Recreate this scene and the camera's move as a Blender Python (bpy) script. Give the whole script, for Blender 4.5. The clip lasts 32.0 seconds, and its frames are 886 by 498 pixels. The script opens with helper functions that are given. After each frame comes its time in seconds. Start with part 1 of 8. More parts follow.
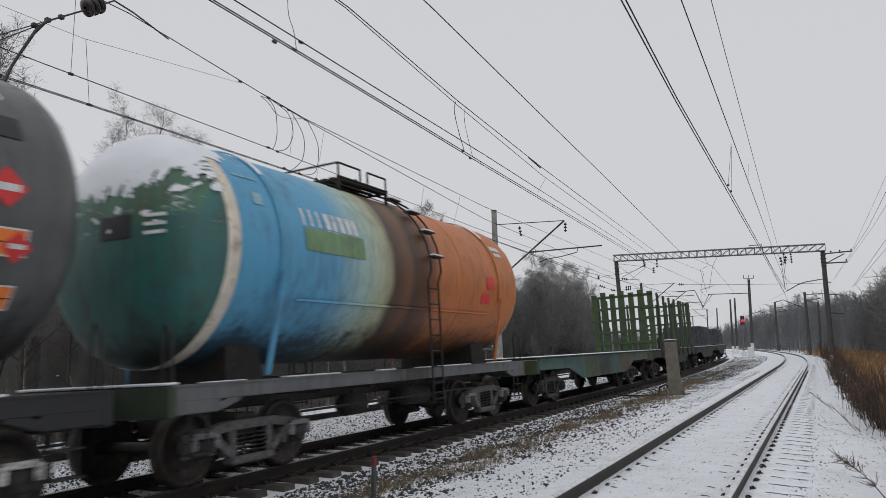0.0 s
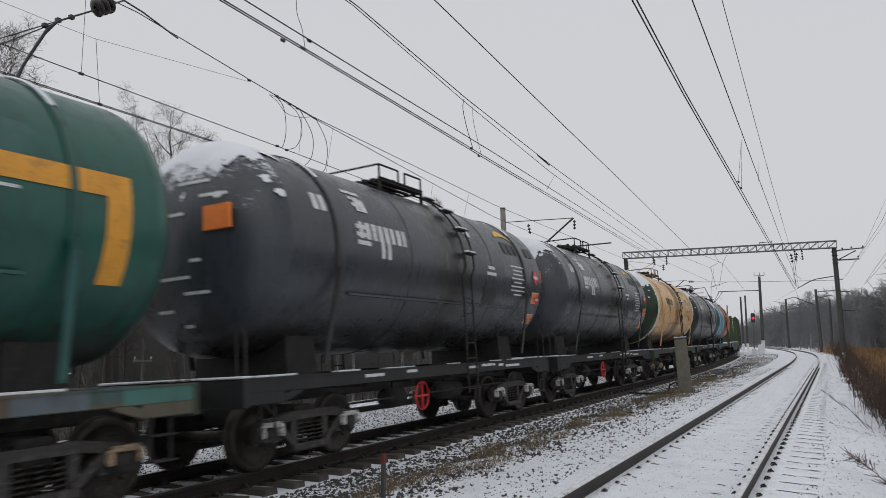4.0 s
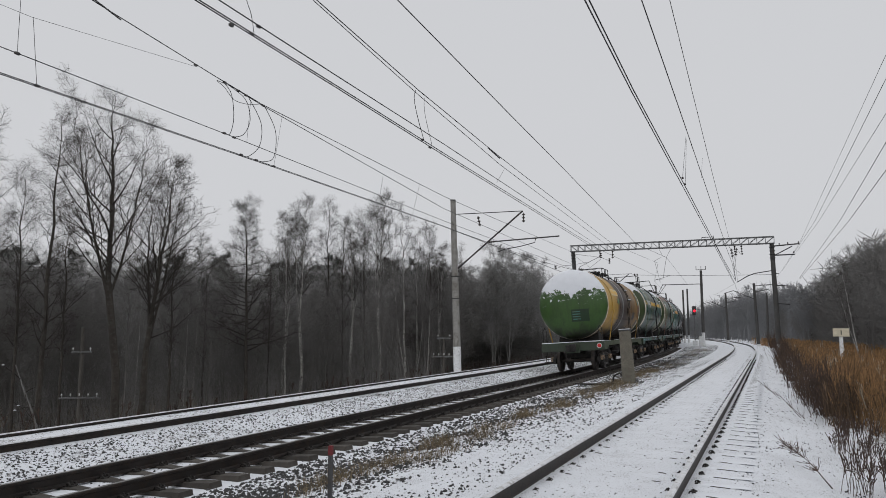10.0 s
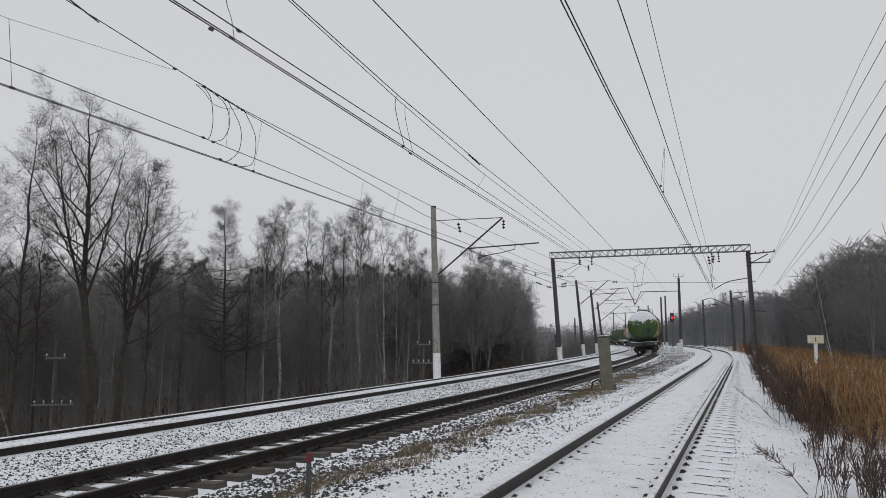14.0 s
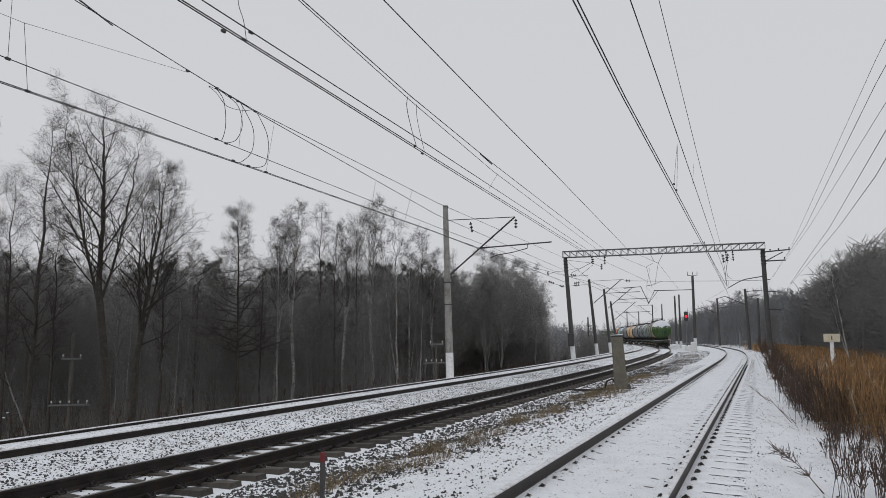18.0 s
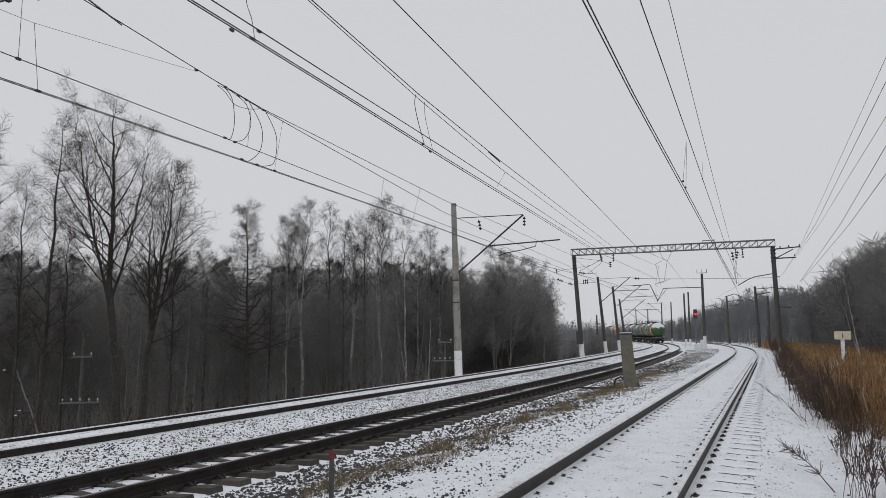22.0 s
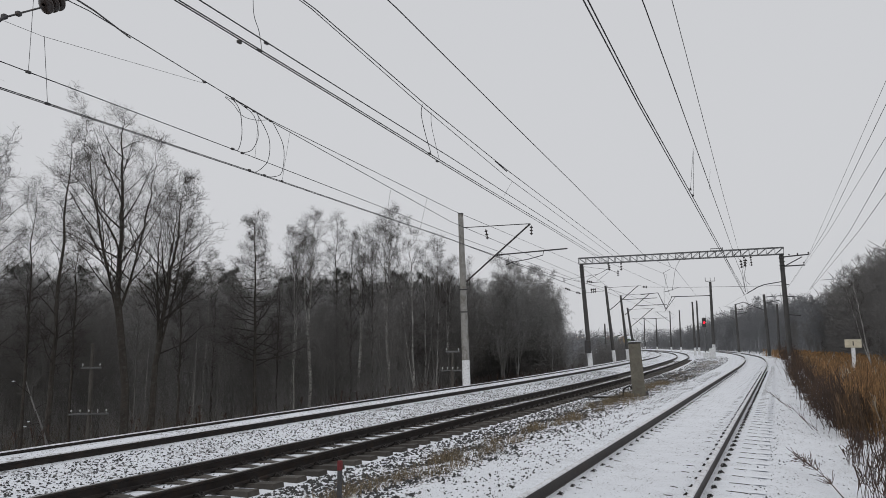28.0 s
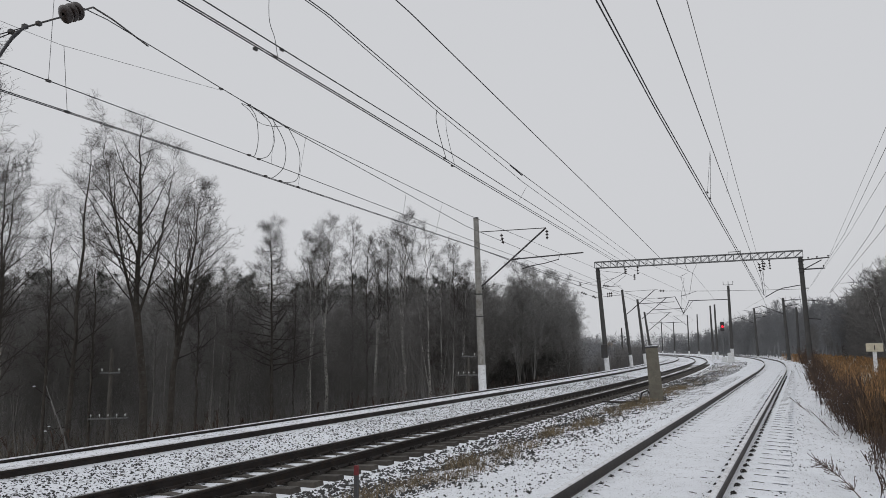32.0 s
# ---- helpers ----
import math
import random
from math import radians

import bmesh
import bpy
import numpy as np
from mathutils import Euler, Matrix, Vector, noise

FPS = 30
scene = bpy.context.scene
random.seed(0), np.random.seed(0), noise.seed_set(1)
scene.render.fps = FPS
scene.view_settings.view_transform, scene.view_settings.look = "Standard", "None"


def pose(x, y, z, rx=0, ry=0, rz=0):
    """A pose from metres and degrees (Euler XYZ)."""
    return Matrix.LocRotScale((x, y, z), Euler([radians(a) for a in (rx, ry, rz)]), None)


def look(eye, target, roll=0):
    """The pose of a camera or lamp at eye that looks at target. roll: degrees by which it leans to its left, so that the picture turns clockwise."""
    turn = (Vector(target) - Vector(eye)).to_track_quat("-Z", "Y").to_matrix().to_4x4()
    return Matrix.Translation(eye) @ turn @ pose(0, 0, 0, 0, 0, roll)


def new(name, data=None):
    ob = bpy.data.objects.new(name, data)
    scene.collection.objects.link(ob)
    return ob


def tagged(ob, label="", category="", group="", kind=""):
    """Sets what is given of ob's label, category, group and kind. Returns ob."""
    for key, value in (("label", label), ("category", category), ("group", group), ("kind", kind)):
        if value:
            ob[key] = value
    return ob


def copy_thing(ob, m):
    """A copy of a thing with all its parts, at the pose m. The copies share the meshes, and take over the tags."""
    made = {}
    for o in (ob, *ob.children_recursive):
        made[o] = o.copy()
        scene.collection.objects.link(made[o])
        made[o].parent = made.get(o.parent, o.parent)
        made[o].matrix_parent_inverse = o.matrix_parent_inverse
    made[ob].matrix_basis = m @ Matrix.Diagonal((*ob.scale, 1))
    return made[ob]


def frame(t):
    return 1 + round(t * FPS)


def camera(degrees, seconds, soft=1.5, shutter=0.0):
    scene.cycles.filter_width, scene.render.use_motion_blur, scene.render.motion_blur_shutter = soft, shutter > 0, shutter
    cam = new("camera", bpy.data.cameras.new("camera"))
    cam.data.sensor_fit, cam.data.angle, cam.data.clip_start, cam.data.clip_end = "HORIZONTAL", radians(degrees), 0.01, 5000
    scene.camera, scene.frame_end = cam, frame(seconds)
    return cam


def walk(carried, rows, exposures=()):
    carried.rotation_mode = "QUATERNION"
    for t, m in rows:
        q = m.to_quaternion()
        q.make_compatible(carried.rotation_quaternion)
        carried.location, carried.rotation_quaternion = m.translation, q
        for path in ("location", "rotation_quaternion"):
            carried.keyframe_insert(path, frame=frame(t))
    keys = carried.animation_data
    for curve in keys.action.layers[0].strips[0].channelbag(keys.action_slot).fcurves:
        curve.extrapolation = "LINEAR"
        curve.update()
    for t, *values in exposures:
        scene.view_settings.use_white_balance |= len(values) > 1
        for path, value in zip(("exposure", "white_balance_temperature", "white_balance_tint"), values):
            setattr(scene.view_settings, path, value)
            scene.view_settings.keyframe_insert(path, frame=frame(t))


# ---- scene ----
# ---------- camera: held in the hand beside the single line ----------
EYE = Vector((0.0, 0.0, 1.603))


def aim(yaw, pitch, roll):
    """Camera pose from degrees: yaw to the left of the track, pitch up, roll."""
    a, b = radians(yaw), radians(pitch)
    ahead = Vector((-math.sin(a) * math.cos(b), math.cos(a) * math.cos(b), math.sin(b)))
    return look(EYE, EYE + ahead * 10, roll)


cam = camera(62.816, 32.0, soft=0.6, shutter=0.22)
walk(cam, [(t, aim(a, b, c)) for t, a, b, c in (
    (0, 27.46, 7.08, 0.03), (0.5, 27.52, 7.21, 0.08), (1, 27.52, 7.37, 0.02), (1.5, 27.45, 7.44, -0.05),
    (2, 27.69, 7.4, 0.14), (2.5, 27.75, 7.32, 0.17), (3, 27.97, 7.28, 0.02), (3.5, 28.14, 7.09, -0.03),
    (5.5, 28.16, 6.7, -0.02), (6, 28.23, 6.69, -0.01), (6.5, 28.29, 6.63, -0.01), (7, 28.3, 6.57, -0.06),
    (7.5, 28.24, 6.49, -0.05), (8, 27.91, 6.48, -0.08), (8.5, 26.89, 6.43, -0.05), (9, 25.95, 6.49, -0.01),
    (9.5, 24.94, 6.39, 0.07), (10, 24.18, 6.24, 0.14), (10.5, 23.7, 6.2, 0.21), (11, 23.46, 6.3, 0.24),
    (11.5, 23.19, 6.43, 0.35), (12, 22.91, 6.29, 0.36), (12.5, 22.84, 6.32, 0.38), (13, 22.66, 6.44, 0.32),
    (13.5, 22.59, 6.57, 0.31), (14, 22.6, 6.74, 0.23), (14.5, 22.71, 6.66, 0.22), (16.5, 23.24, 6.76, 0.12),
    (17, 23.42, 6.72, 0.05), (17.5, 23.49, 6.73, 0.05), (18, 23.58, 6.71, 0.05), (18.5, 23.61, 6.79, 0.07),
    (19, 23.79, 6.74, 0.06), (19.5, 23.87, 6.78, 0.04), (20, 23.97, 6.79, -0.02), (20.5, 24.07, 6.77, 0.07),
    (21, 24.06, 6.68, 0.02), (21.5, 24.14, 6.65, 0.05), (22, 24.24, 6.55, 0), (22.5, 24.23, 6.62, -0.03),
    (23, 24.2, 6.75, -0.02), (23.5, 24.22, 6.92, -0.09), (24, 24.36, 6.95, -0.15), (24.5, 24.61, 6.98, -0.18),
    (25, 24.59, 7.05, -0.19), (25.5, 24.62, 7.18, -0.18), (27.5, 24.74, 7.32, -0.19), (28, 24.81, 7.3, -0.23),
    (28.5, 24.89, 7.43, -0.27), (29, 24.96, 7.61, -0.25), (29.5, 25.09, 7.57, -0.28), (30, 25.08, 7.53, -0.32),
    (30.5, 25.2, 7.62, -0.33), (31, 25.62, 7.73, -0.3), (31.5, 25.88, 7.73, -0.32), (32, 26.04, 7.67, -0.33),
)], exposures=[(0, 0.0, 6460, 10.5), (1.2, 0.0, 6450, 11), (1.6, 0.0, 6350, 12), (2.0, -0.03, 6230, 13.5), (2.4, 0.0, 6350, 12), (3, 0.0, 6430, 11), (6, 0.0, 6460, 11.5), (7, 0.0, 6430, 11.5),
                (7.5, -0.02, 6320, 13), (8, -0.05, 6230, 14), (8.5, -0.02, 6320, 12.5), (9, 0.0, 6430, 11), (10, 0.0, 6470, 10.5), (32, 0.0, 6470, 10.5)])
# ---------- light: overcast winter daylight ----------
world = bpy.data.worlds.new("overcast_sky")
scene.world = world
world.use_nodes = True
wn = world.node_tree.nodes
wl = world.node_tree.links
sky = wn.new("ShaderNodeTexSky")
sky.sky_type, sky.sun_disc = "NISHITA", False
sky.sun_elevation, sky.sun_rotation = radians(38), radians(150)
sky.air_density, sky.dust_density, sky.ozone_density = 1.0, 6.0, 1.0
grey = wn.new("ShaderNodeHueSaturation")
grey.inputs["Saturation"].default_value = 0.12
wl.new(sky.outputs[0], grey.inputs["Color"])
cloud = wn.new("ShaderNodeMixRGB")
cloud.inputs["Fac"].default_value = 0.93
cloud.inputs["Color2"].default_value = (6.35, 6.45, 6.65, 1)
wl.new(grey.outputs[0], cloud.inputs["Color1"])
wn["Background"].inputs["Strength"].default_value = 0.1
wl.new(cloud.outputs[0], wn["Background"].inputs["Color"])
sun = new("sun", bpy.data.lights.new("sun", "SUN"))
sun.data.energy, sun.data.angle, sun.data.color = 0.55, radians(90), (1.0, 0.985, 0.965)
sun.matrix_world = look((0, 0, 60), (14, 26, 0))
scene.view_settings.exposure = 0.0
# ---------- shapes ----------
class Shape:
    """Vertices and faces gathered for one mesh."""

    def __init__(self):
        self.v, self.f, self.s, self.m = [], [], [], []
        self.slot = 0

    def add(self, verts, faces, smooth=False):
        k = len(self.v)
        self.v.extend(tuple(p) for p in verts)
        for f in faces:
            self.f.append(tuple(i + k for i in f))
            self.s.append(smooth)
            self.m.append(self.slot)
        return self

    def box(self, x0, x1, y0, y1, z0, z1, m=None):
        p = [(x, y, z) for z in (z0, z1) for y in (y0, y1) for x in (x0, x1)]
        if m is not None:
            p = [m @ Vector(q) for q in p]
        return self.add(p, [(0, 2, 3, 1), (4, 5, 7, 6), (0, 1, 5, 4), (2, 6, 7, 3), (0, 4, 6, 2), (1, 3, 7, 5)])

    def chamfer(self, x0, x1, y0, y1, z0, z1, c, m=None):
        """A box with all its edges cut by c."""
        p, cx, cy, cz = [], (x0 + x1) / 2, (y0 + y1) / 2, (z0 + z1) / 2
        hx, hy, hz = (x1 - x0) / 2, (y1 - y0) / 2, (z1 - z0) / 2
        for sx in (-1, 1):
            for sy in (-1, 1):
                for sz in (-1, 1):
                    p += [(cx + sx * hx, cy + sy * (hy - c), cz + sz * (hz - c)),
                          (cx + sx * (hx - c), cy + sy * hy, cz + sz * (hz - c)),
                          (cx + sx * (hx - c), cy + sy * (hy - c), cz + sz * hz)]
        bm = bmesh.new()
        for q in p:
            bm.verts.new(q)
        hull = bmesh.ops.convex_hull(bm, input=bm.verts)
        bm.verts.index_update()
        vs = [(m @ v.co if m is not None else v.co.copy()) for v in bm.verts]
        fs = [[v.index for v in f.verts] for f in bm.faces]
        bm.free()
        return self.add(vs, fs)

    def bar(self, p, q, w, h=None, up=(0, 0, 1)):
        """A straight bar of section w x h from p to q."""
        h = w if h is None else h
        p, q = Vector(p), Vector(q)
        d = (q - p).normalized()
        a = d.cross(Vector(up))
        if a.length < 1e-4:
            a = d.cross(Vector((1, 0, 0)))
        a = a.normalized()
        b = a.cross(d)
        c = [s * a * w / 2 + t * b * h / 2 for s, t in ((-1, -1), (1, -1), (1, 1), (-1, 1))]
        return self.add([p + k for k in c] + [q + k for k in c],
                        [(3, 2, 1, 0), (4, 5, 6, 7), (0, 1, 5, 4), (1, 2, 6, 5), (2, 3, 7, 6), (3, 0, 4, 7)])

    def tube(self, pts, r, n=6, caps=True):
        """A round tube through the points; r one radius or one for each point."""
        pts = [Vector(p) for p in pts]
        rs = r if isinstance(r, (list, tuple)) else [r] * len(pts)
        vs, a = [], None
        for i, p in enumerate(pts):
            d = (pts[min(i + 1, len(pts) - 1)] - pts[max(i - 1, 0)]).normalized()
            if a is None:
                a = d.orthogonal().normalized()
            a = (a - d * a.dot(d))
            a = a.normalized() if a.length > 1e-6 else d.orthogonal().normalized()
            b = d.cross(a)
            for k in range(n):
                t = 2 * math.pi * k / n
                vs.append(p + (a * math.cos(t) + b * math.sin(t)) * rs[i])
        fs = [(i * n + k, i * n + (k + 1) % n, (i + 1) * n + (k + 1) % n, (i + 1) * n + k)
              for i in range(len(pts) - 1) for k in range(n)]
        self.add(vs, fs, True)
        if caps:
            m = (len(pts) - 1) * n
            self.add(vs[:n], [tuple(range(n - 1, -1, -1))])
            self.add(vs[m:m + n], [tuple(range(n))])
        return self

    def lathe(self, prof, n=32, axis="y", m=None, smooth=True, a0=0.0, a1=2 * math.pi):
        """Turns (radius, place) pairs round an axis through the origin."""
        full = abs(a1 - a0 - 2 * math.pi) < 1e-6
        cols = n if full else n + 1
        vs = []
        for r, y in prof:
            for k in range(cols):
                t = a0 + (a1 - a0) * k / n
                c, s = r * math.cos(t), r * math.sin(t)
                vs.append({"y": (c, y, s), "z": (c, s, y), "x": (y, c, s)}[axis])
        if m is not None:
            vs = [m @ Vector(p) for p in vs]
        fs = []
        for i in range(len(prof) - 1):
            for k in range(n):
                j = (k + 1) % cols
                q = (i * cols + k, i * cols + j, (i + 1) * cols + j, (i + 1) * cols + k)
                fs.append(q if axis != "y" else q[::-1])
        return self.add(vs, fs, smooth)

    def sweep(self, prof, frames):
        """An open or closed section (x, z) carried along poses."""
        n, vs = len(prof), []
        for m in frames:
            vs += [m @ Vector((x, 0, z)) for x, z in prof]
        fs = [(i * n + k, (i + 1) * n + k, (i + 1) * n + (k + 1) % n, i * n + (k + 1) % n)
              for i in range(len(frames) - 1) for k in range(n)]
        e = (len(frames) - 1) * n
        return self.add(vs, fs + [tuple(range(n)), tuple(e + k for k in range(n - 1, -1, -1))])

    def mesh(self, name, *mats):
        me = bpy.data.meshes.new(name)
        me.from_pydata(self.v, [], self.f)
        me.polygons.foreach_set("use_smooth", self.s)
        if len(mats) > 1:
            me.polygons.foreach_set("material_index", self.m)
        for k in mats:
            me.materials.append(k)
        me.update()
        return me


def part(name, shape, material, parent, label="", m=None):
    """One mesh object under a thing or under a part."""
    data = shape if isinstance(shape, bpy.types.Mesh) else shape.mesh(name, material)
    ob = new(name, data)
    ob.parent = parent
    if m is not None:
        ob.matrix_basis = m
    if label:
        ob["label"] = label
    return ob


def thing(name, m, label, category, group="", kind="", data=None):
    ob = new(name, data)
    ob.matrix_basis = m
    return tagged(ob, label, category, group, kind)


# ---------- the lines of track ----------
# the double line bends to the left first, the single line farther on
# each line: where it stands, then (where a curve begins, its radius)
BEND_A = (-8.03, ((26.0, 715.0), (155.0, 480.0)))
BEND_B = (-1.755, ((47.0, 600.0),))
TRACK_1, TRACK_2, TRACK_3 = -12.08, -8.03, -1.755
CANT = math.degrees(math.atan2(0.1, 1.6))


def bend(fam, u, s):
    """Plan point and heading at the distance s along a line's arcs."""
    x0, arcs = fam
    p, a = Vector((x0, min(s, arcs[0][0]))), 0.0
    for k, (s0, r0) in enumerate(arcs):
        s1 = min(s, arcs[k + 1][0]) if k + 1 < len(arcs) else s
        if s1 <= s0:
            break
        b = a + (s1 - s0) / r0
        p = p + Vector((math.cos(b) - math.cos(a), math.sin(b) - math.sin(a))) * r0
        a = b
    return p + Vector((math.cos(a), math.sin(a))) * (u - x0), a


def unbend(fam, x, y):
    """The distances across and along for a plan point."""
    s, u = y, x
    for _ in range(8):
        p, a = bend(fam, fam[0], s)
        dx, dy = x - p.x, y - p.y
        u = fam[0] + dx * math.cos(a) + dy * math.sin(a)
        s += dy * math.cos(a) - dx * math.sin(a)
    return u, s


def along(u, s):
    """Plan point and heading at the distance u right of the eye's line and s along the tracks."""
    w = min(max((u + 6.0) / 1.6, 0.0), 1.0)
    pa, ha = bend(BEND_A, u, s)
    pb, hb = bend(BEND_B, u, s)
    p = pa.lerp(pb, w)
    return p.x, p.y, ha + (hb - ha) * w


def fall(s):
    """The lines run gently downhill round the bend."""
    q = max(0.0, s - 60.0)
    return -0.0045 * q * min(1.0, q / 40.0)


PROFILE = [(-420, -5.6), (-60, -5.4), (-27, -5.0), (-20, -2.6), (-17, -1.3), (-15.8, -0.78), (-14.6, -0.62), (-13.9, -0.56),
           (-13.2, -0.44), (-12.9, -0.405), (-11.3, -0.39), (-11.0, -0.42), (-10.4, -0.45), (-9.6, -0.535), (-8.9, -0.565),
           (-7.2, -0.485), (-6.7, -0.475), (-6.1, -0.475), (-5.3, -0.4), (-4.2, -0.3), (-3.3, -0.19), (-2.6, -0.150),
           (-0.9, -0.150), (-0.4, -0.165), (0.4, -0.25), (1.2, -0.34), (2.5, -0.45), (5, -0.5), (12, -0.6), (40, -0.9), (520, -2.0)]


def height(u):
    for (a, za), (b, zb) in zip(PROFILE, PROFILE[1:]):
        if u <= b:
            return za + (zb - za) * max(0.0, (u - a)) / (b - a)
    return PROFILE[-1][1]


def spot(u, s, dz=0.0):
    """A point of the ground."""
    x, y, _ = along(u, s)
    return Vector((x, y, height(u) + fall(s) + dz))


def seat(u, s, z, lean=0.0):
    """A pose on the line of a track, y along it."""
    x, y, h = along(u, s)
    return pose(x, y, z + fall(s), 0, lean, math.degrees(h))
# ---------- materials ----------
class Nodes:
    """Short hand for building one material's nodes."""

    def __init__(self, name):
        self.mat = bpy.data.materials.new(name)
        self.mat.use_nodes = True
        self.n, self.l = self.mat.node_tree.nodes, self.mat.node_tree.links
        self.out = self.n["Principled BSDF"]
        self.tc = self.n.new("ShaderNodeTexCoord")

    def put(self, socket, value):
        if isinstance(value, bpy.types.NodeSocket):
            self.l.new(value, socket)
        else:
            socket.default_value = value

    def space(self, scale=(1, 1, 1), turn=(0, 0, 0)):
        k = self.n.new("ShaderNodeMapping")
        self.l.new(self.tc.outputs["Object"], k.inputs["Vector"])
        k.inputs["Scale"].default_value = scale
        k.inputs["Rotation"].default_value = turn
        return k.outputs[0]

    def noise(self, scale, detail=5.0, rough=0.6, vec=None, warp=0.0):
        k = self.n.new("ShaderNodeTexNoise")
        self.l.new(vec if vec is not None else self.tc.outputs["Object"], k.inputs["Vector"])
        k.inputs["Scale"].default_value, k.inputs["Detail"].default_value = scale, detail
        k.inputs["Roughness"].default_value, k.inputs["Distortion"].default_value = rough, warp
        return k.outputs["Fac"]

    def cells(self, scale, vec=None, feature="F1", metric="EUCLIDEAN", chance=1.0):
        k = self.n.new("ShaderNodeTexVoronoi")
        k.feature, k.distance = feature, metric
        self.l.new(vec if vec is not None else self.tc.outputs["Object"], k.inputs["Vector"])
        k.inputs["Scale"].default_value, k.inputs["Randomness"].default_value = scale, chance
        return k

    def ramp(self, fac, *stops, hard=False):
        k = self.n.new("ShaderNodeValToRGB")
        self.l.new(fac, k.inputs["Fac"])
        e = k.color_ramp.elements
        if hard:
            k.color_ramp.interpolation = "CONSTANT"
        while len(e) < len(stops):
            e.new(0.5)
        for a, (p, c) in zip(e, sorted(stops, key=lambda q: q[0])):
            a.position = p
            a.color = (c, c, c, 1) if isinstance(c, (int, float)) else (*c, 1)
        return k.outputs["Color"]

    def mix(self, fac, a, b, how="MIX"):
        k = self.n.new("ShaderNodeMixRGB")
        k.blend_type = how
        self.put(k.inputs["Fac"], fac)
        for s, v in (("Color1", a), ("Color2", b)):
            self.put(k.inputs[s], (*v, 1) if isinstance(v, tuple) else v)
        return k.outputs["Color"]

    def sum(self, a, b, how="ADD"):
        k = self.n.new("ShaderNodeMath")
        k.operation = how
        self.put(k.inputs[0], a)
        self.put(k.inputs[1], b)
        return k.outputs[0]

    def axis(self, which):
        k = self.n.new("ShaderNodeSeparateXYZ")
        self.l.new(self.tc.outputs["Object"], k.inputs[0])
        return k.outputs[which]

    def chance(self):
        k = self.n.new("ShaderNodeObjectInfo")
        return k.outputs["Random"]

    def island(self):
        k = self.n.new("ShaderNodeNewGeometry")
        return k.outputs["Random Per Island"]

    def bump(self, fac, strength=0.3, depth=0.02):
        k = self.n.new("ShaderNodeBump")
        k.inputs["Strength"].default_value, k.inputs["Distance"].default_value = strength, depth
        self.l.new(fac, k.inputs["Height"])
        self.l.new(k.outputs[0], self.out.inputs["Normal"])

    def done(self, colour, rough=0.7, metal=0.0, gloss=None):
        self.put(self.out.inputs["Base Color"], (*colour, 1) if isinstance(colour, tuple) else colour)
        self.put(self.out.inputs["Roughness"], rough)
        self.out.inputs["Metallic"].default_value = metal
        if gloss is not None:
            self.out.inputs["Specular IOR Level"].default_value = gloss
        return self.mat


def shade(c, k):
    return tuple(min(1.0, x * k) for x in c)


def plain(name, base, rough=0.7, metal=0.0, spread=0.25, big=2.0, fine=40.0, bump=0.15, stain=None, amount=0.35, vary=False):
    """A worn surface: broad tone, grain and, where given, stains of another colour."""
    k = Nodes(name)
    col = k.mix(k.ramp(k.noise(big, 4), (0.3, 0.0), (0.7, 1.0)), shade(base, 1 - spread), shade(base, 1 + spread))
    grain = k.noise(fine, 6)
    col = k.mix(0.35, col, k.ramp(grain, (0.25, 0.25), (0.75, 0.9)), "OVERLAY")
    if stain:
        spots = k.ramp(k.noise(big * 2.3, 8, 0.7, warp=0.6), (0.62 - amount * 0.35, 0.0), (0.72 - amount * 0.2, 1.0))
        col = k.mix(spots, col, stain)
    if vary == "island":
        col = k.mix(0.75, col, k.ramp(k.island(), (0.0, 0.12), (0.6, 0.5), (1.0, 0.88)), "OVERLAY")
    elif vary:
        col = k.mix(0.45, col, k.ramp(k.chance(), (0.0, 0.25), (1.0, 0.85)), "OVERLAY")
    k.bump(grain, bump, 0.01)
    return k.done(col, rough, metal)


SNOW = (0.76, 0.785, 0.83)


def snow_ground(name, specks=0.02, stone=(0.07, 0.065, 0.06), cover=0.5):
    """Snow lying over gravel; cover is the share that stays white."""
    k = Nodes(name)
    cell = k.cells(19.0)
    tone = k.mix(cell.outputs["Color"], shade(stone, 0.45), shade(stone, 2.3))
    tone = k.mix(0.5, tone, k.ramp(k.noise(130, 3), (0.3, 0.3), (0.7, 0.8)), "OVERLAY")
    broad = k.noise(0.55, 3)
    mid = k.noise(3.2, 4, 0.65)
    tiny = k.noise(24.0, 4, 0.7)
    lump = k.sum(k.sum(k.sum(broad, 0.25, "MULTIPLY"), k.sum(mid, 0.25, "MULTIPLY")), k.sum(tiny, 0.45, "MULTIPLY"))
    lump = k.sum(lump, k.sum(cell.outputs["Distance"], 0.2, "MULTIPLY"))
    edge = 0.56 + (cover - 0.5) * 0.36
    white = k.ramp(lump, (edge - 0.02, 1.0), (edge + 0.03, 0.0))
    snow = k.mix(k.ramp(k.noise(1.1, 4), (0.3, 0.0), (0.7, 1.0)), shade(SNOW, 0.95), SNOW)
    col = k.mix(white, tone, snow)
    rise = k.sum(k.sum(cell.outputs["Distance"], -0.8, "MULTIPLY"), k.sum(white, 0.35, "MULTIPLY"))
    k.bump(k.sum(rise, k.sum(tiny, 0.5, "MULTIPLY")), 0.55, 0.03)
    return k.done(col, 0.75)


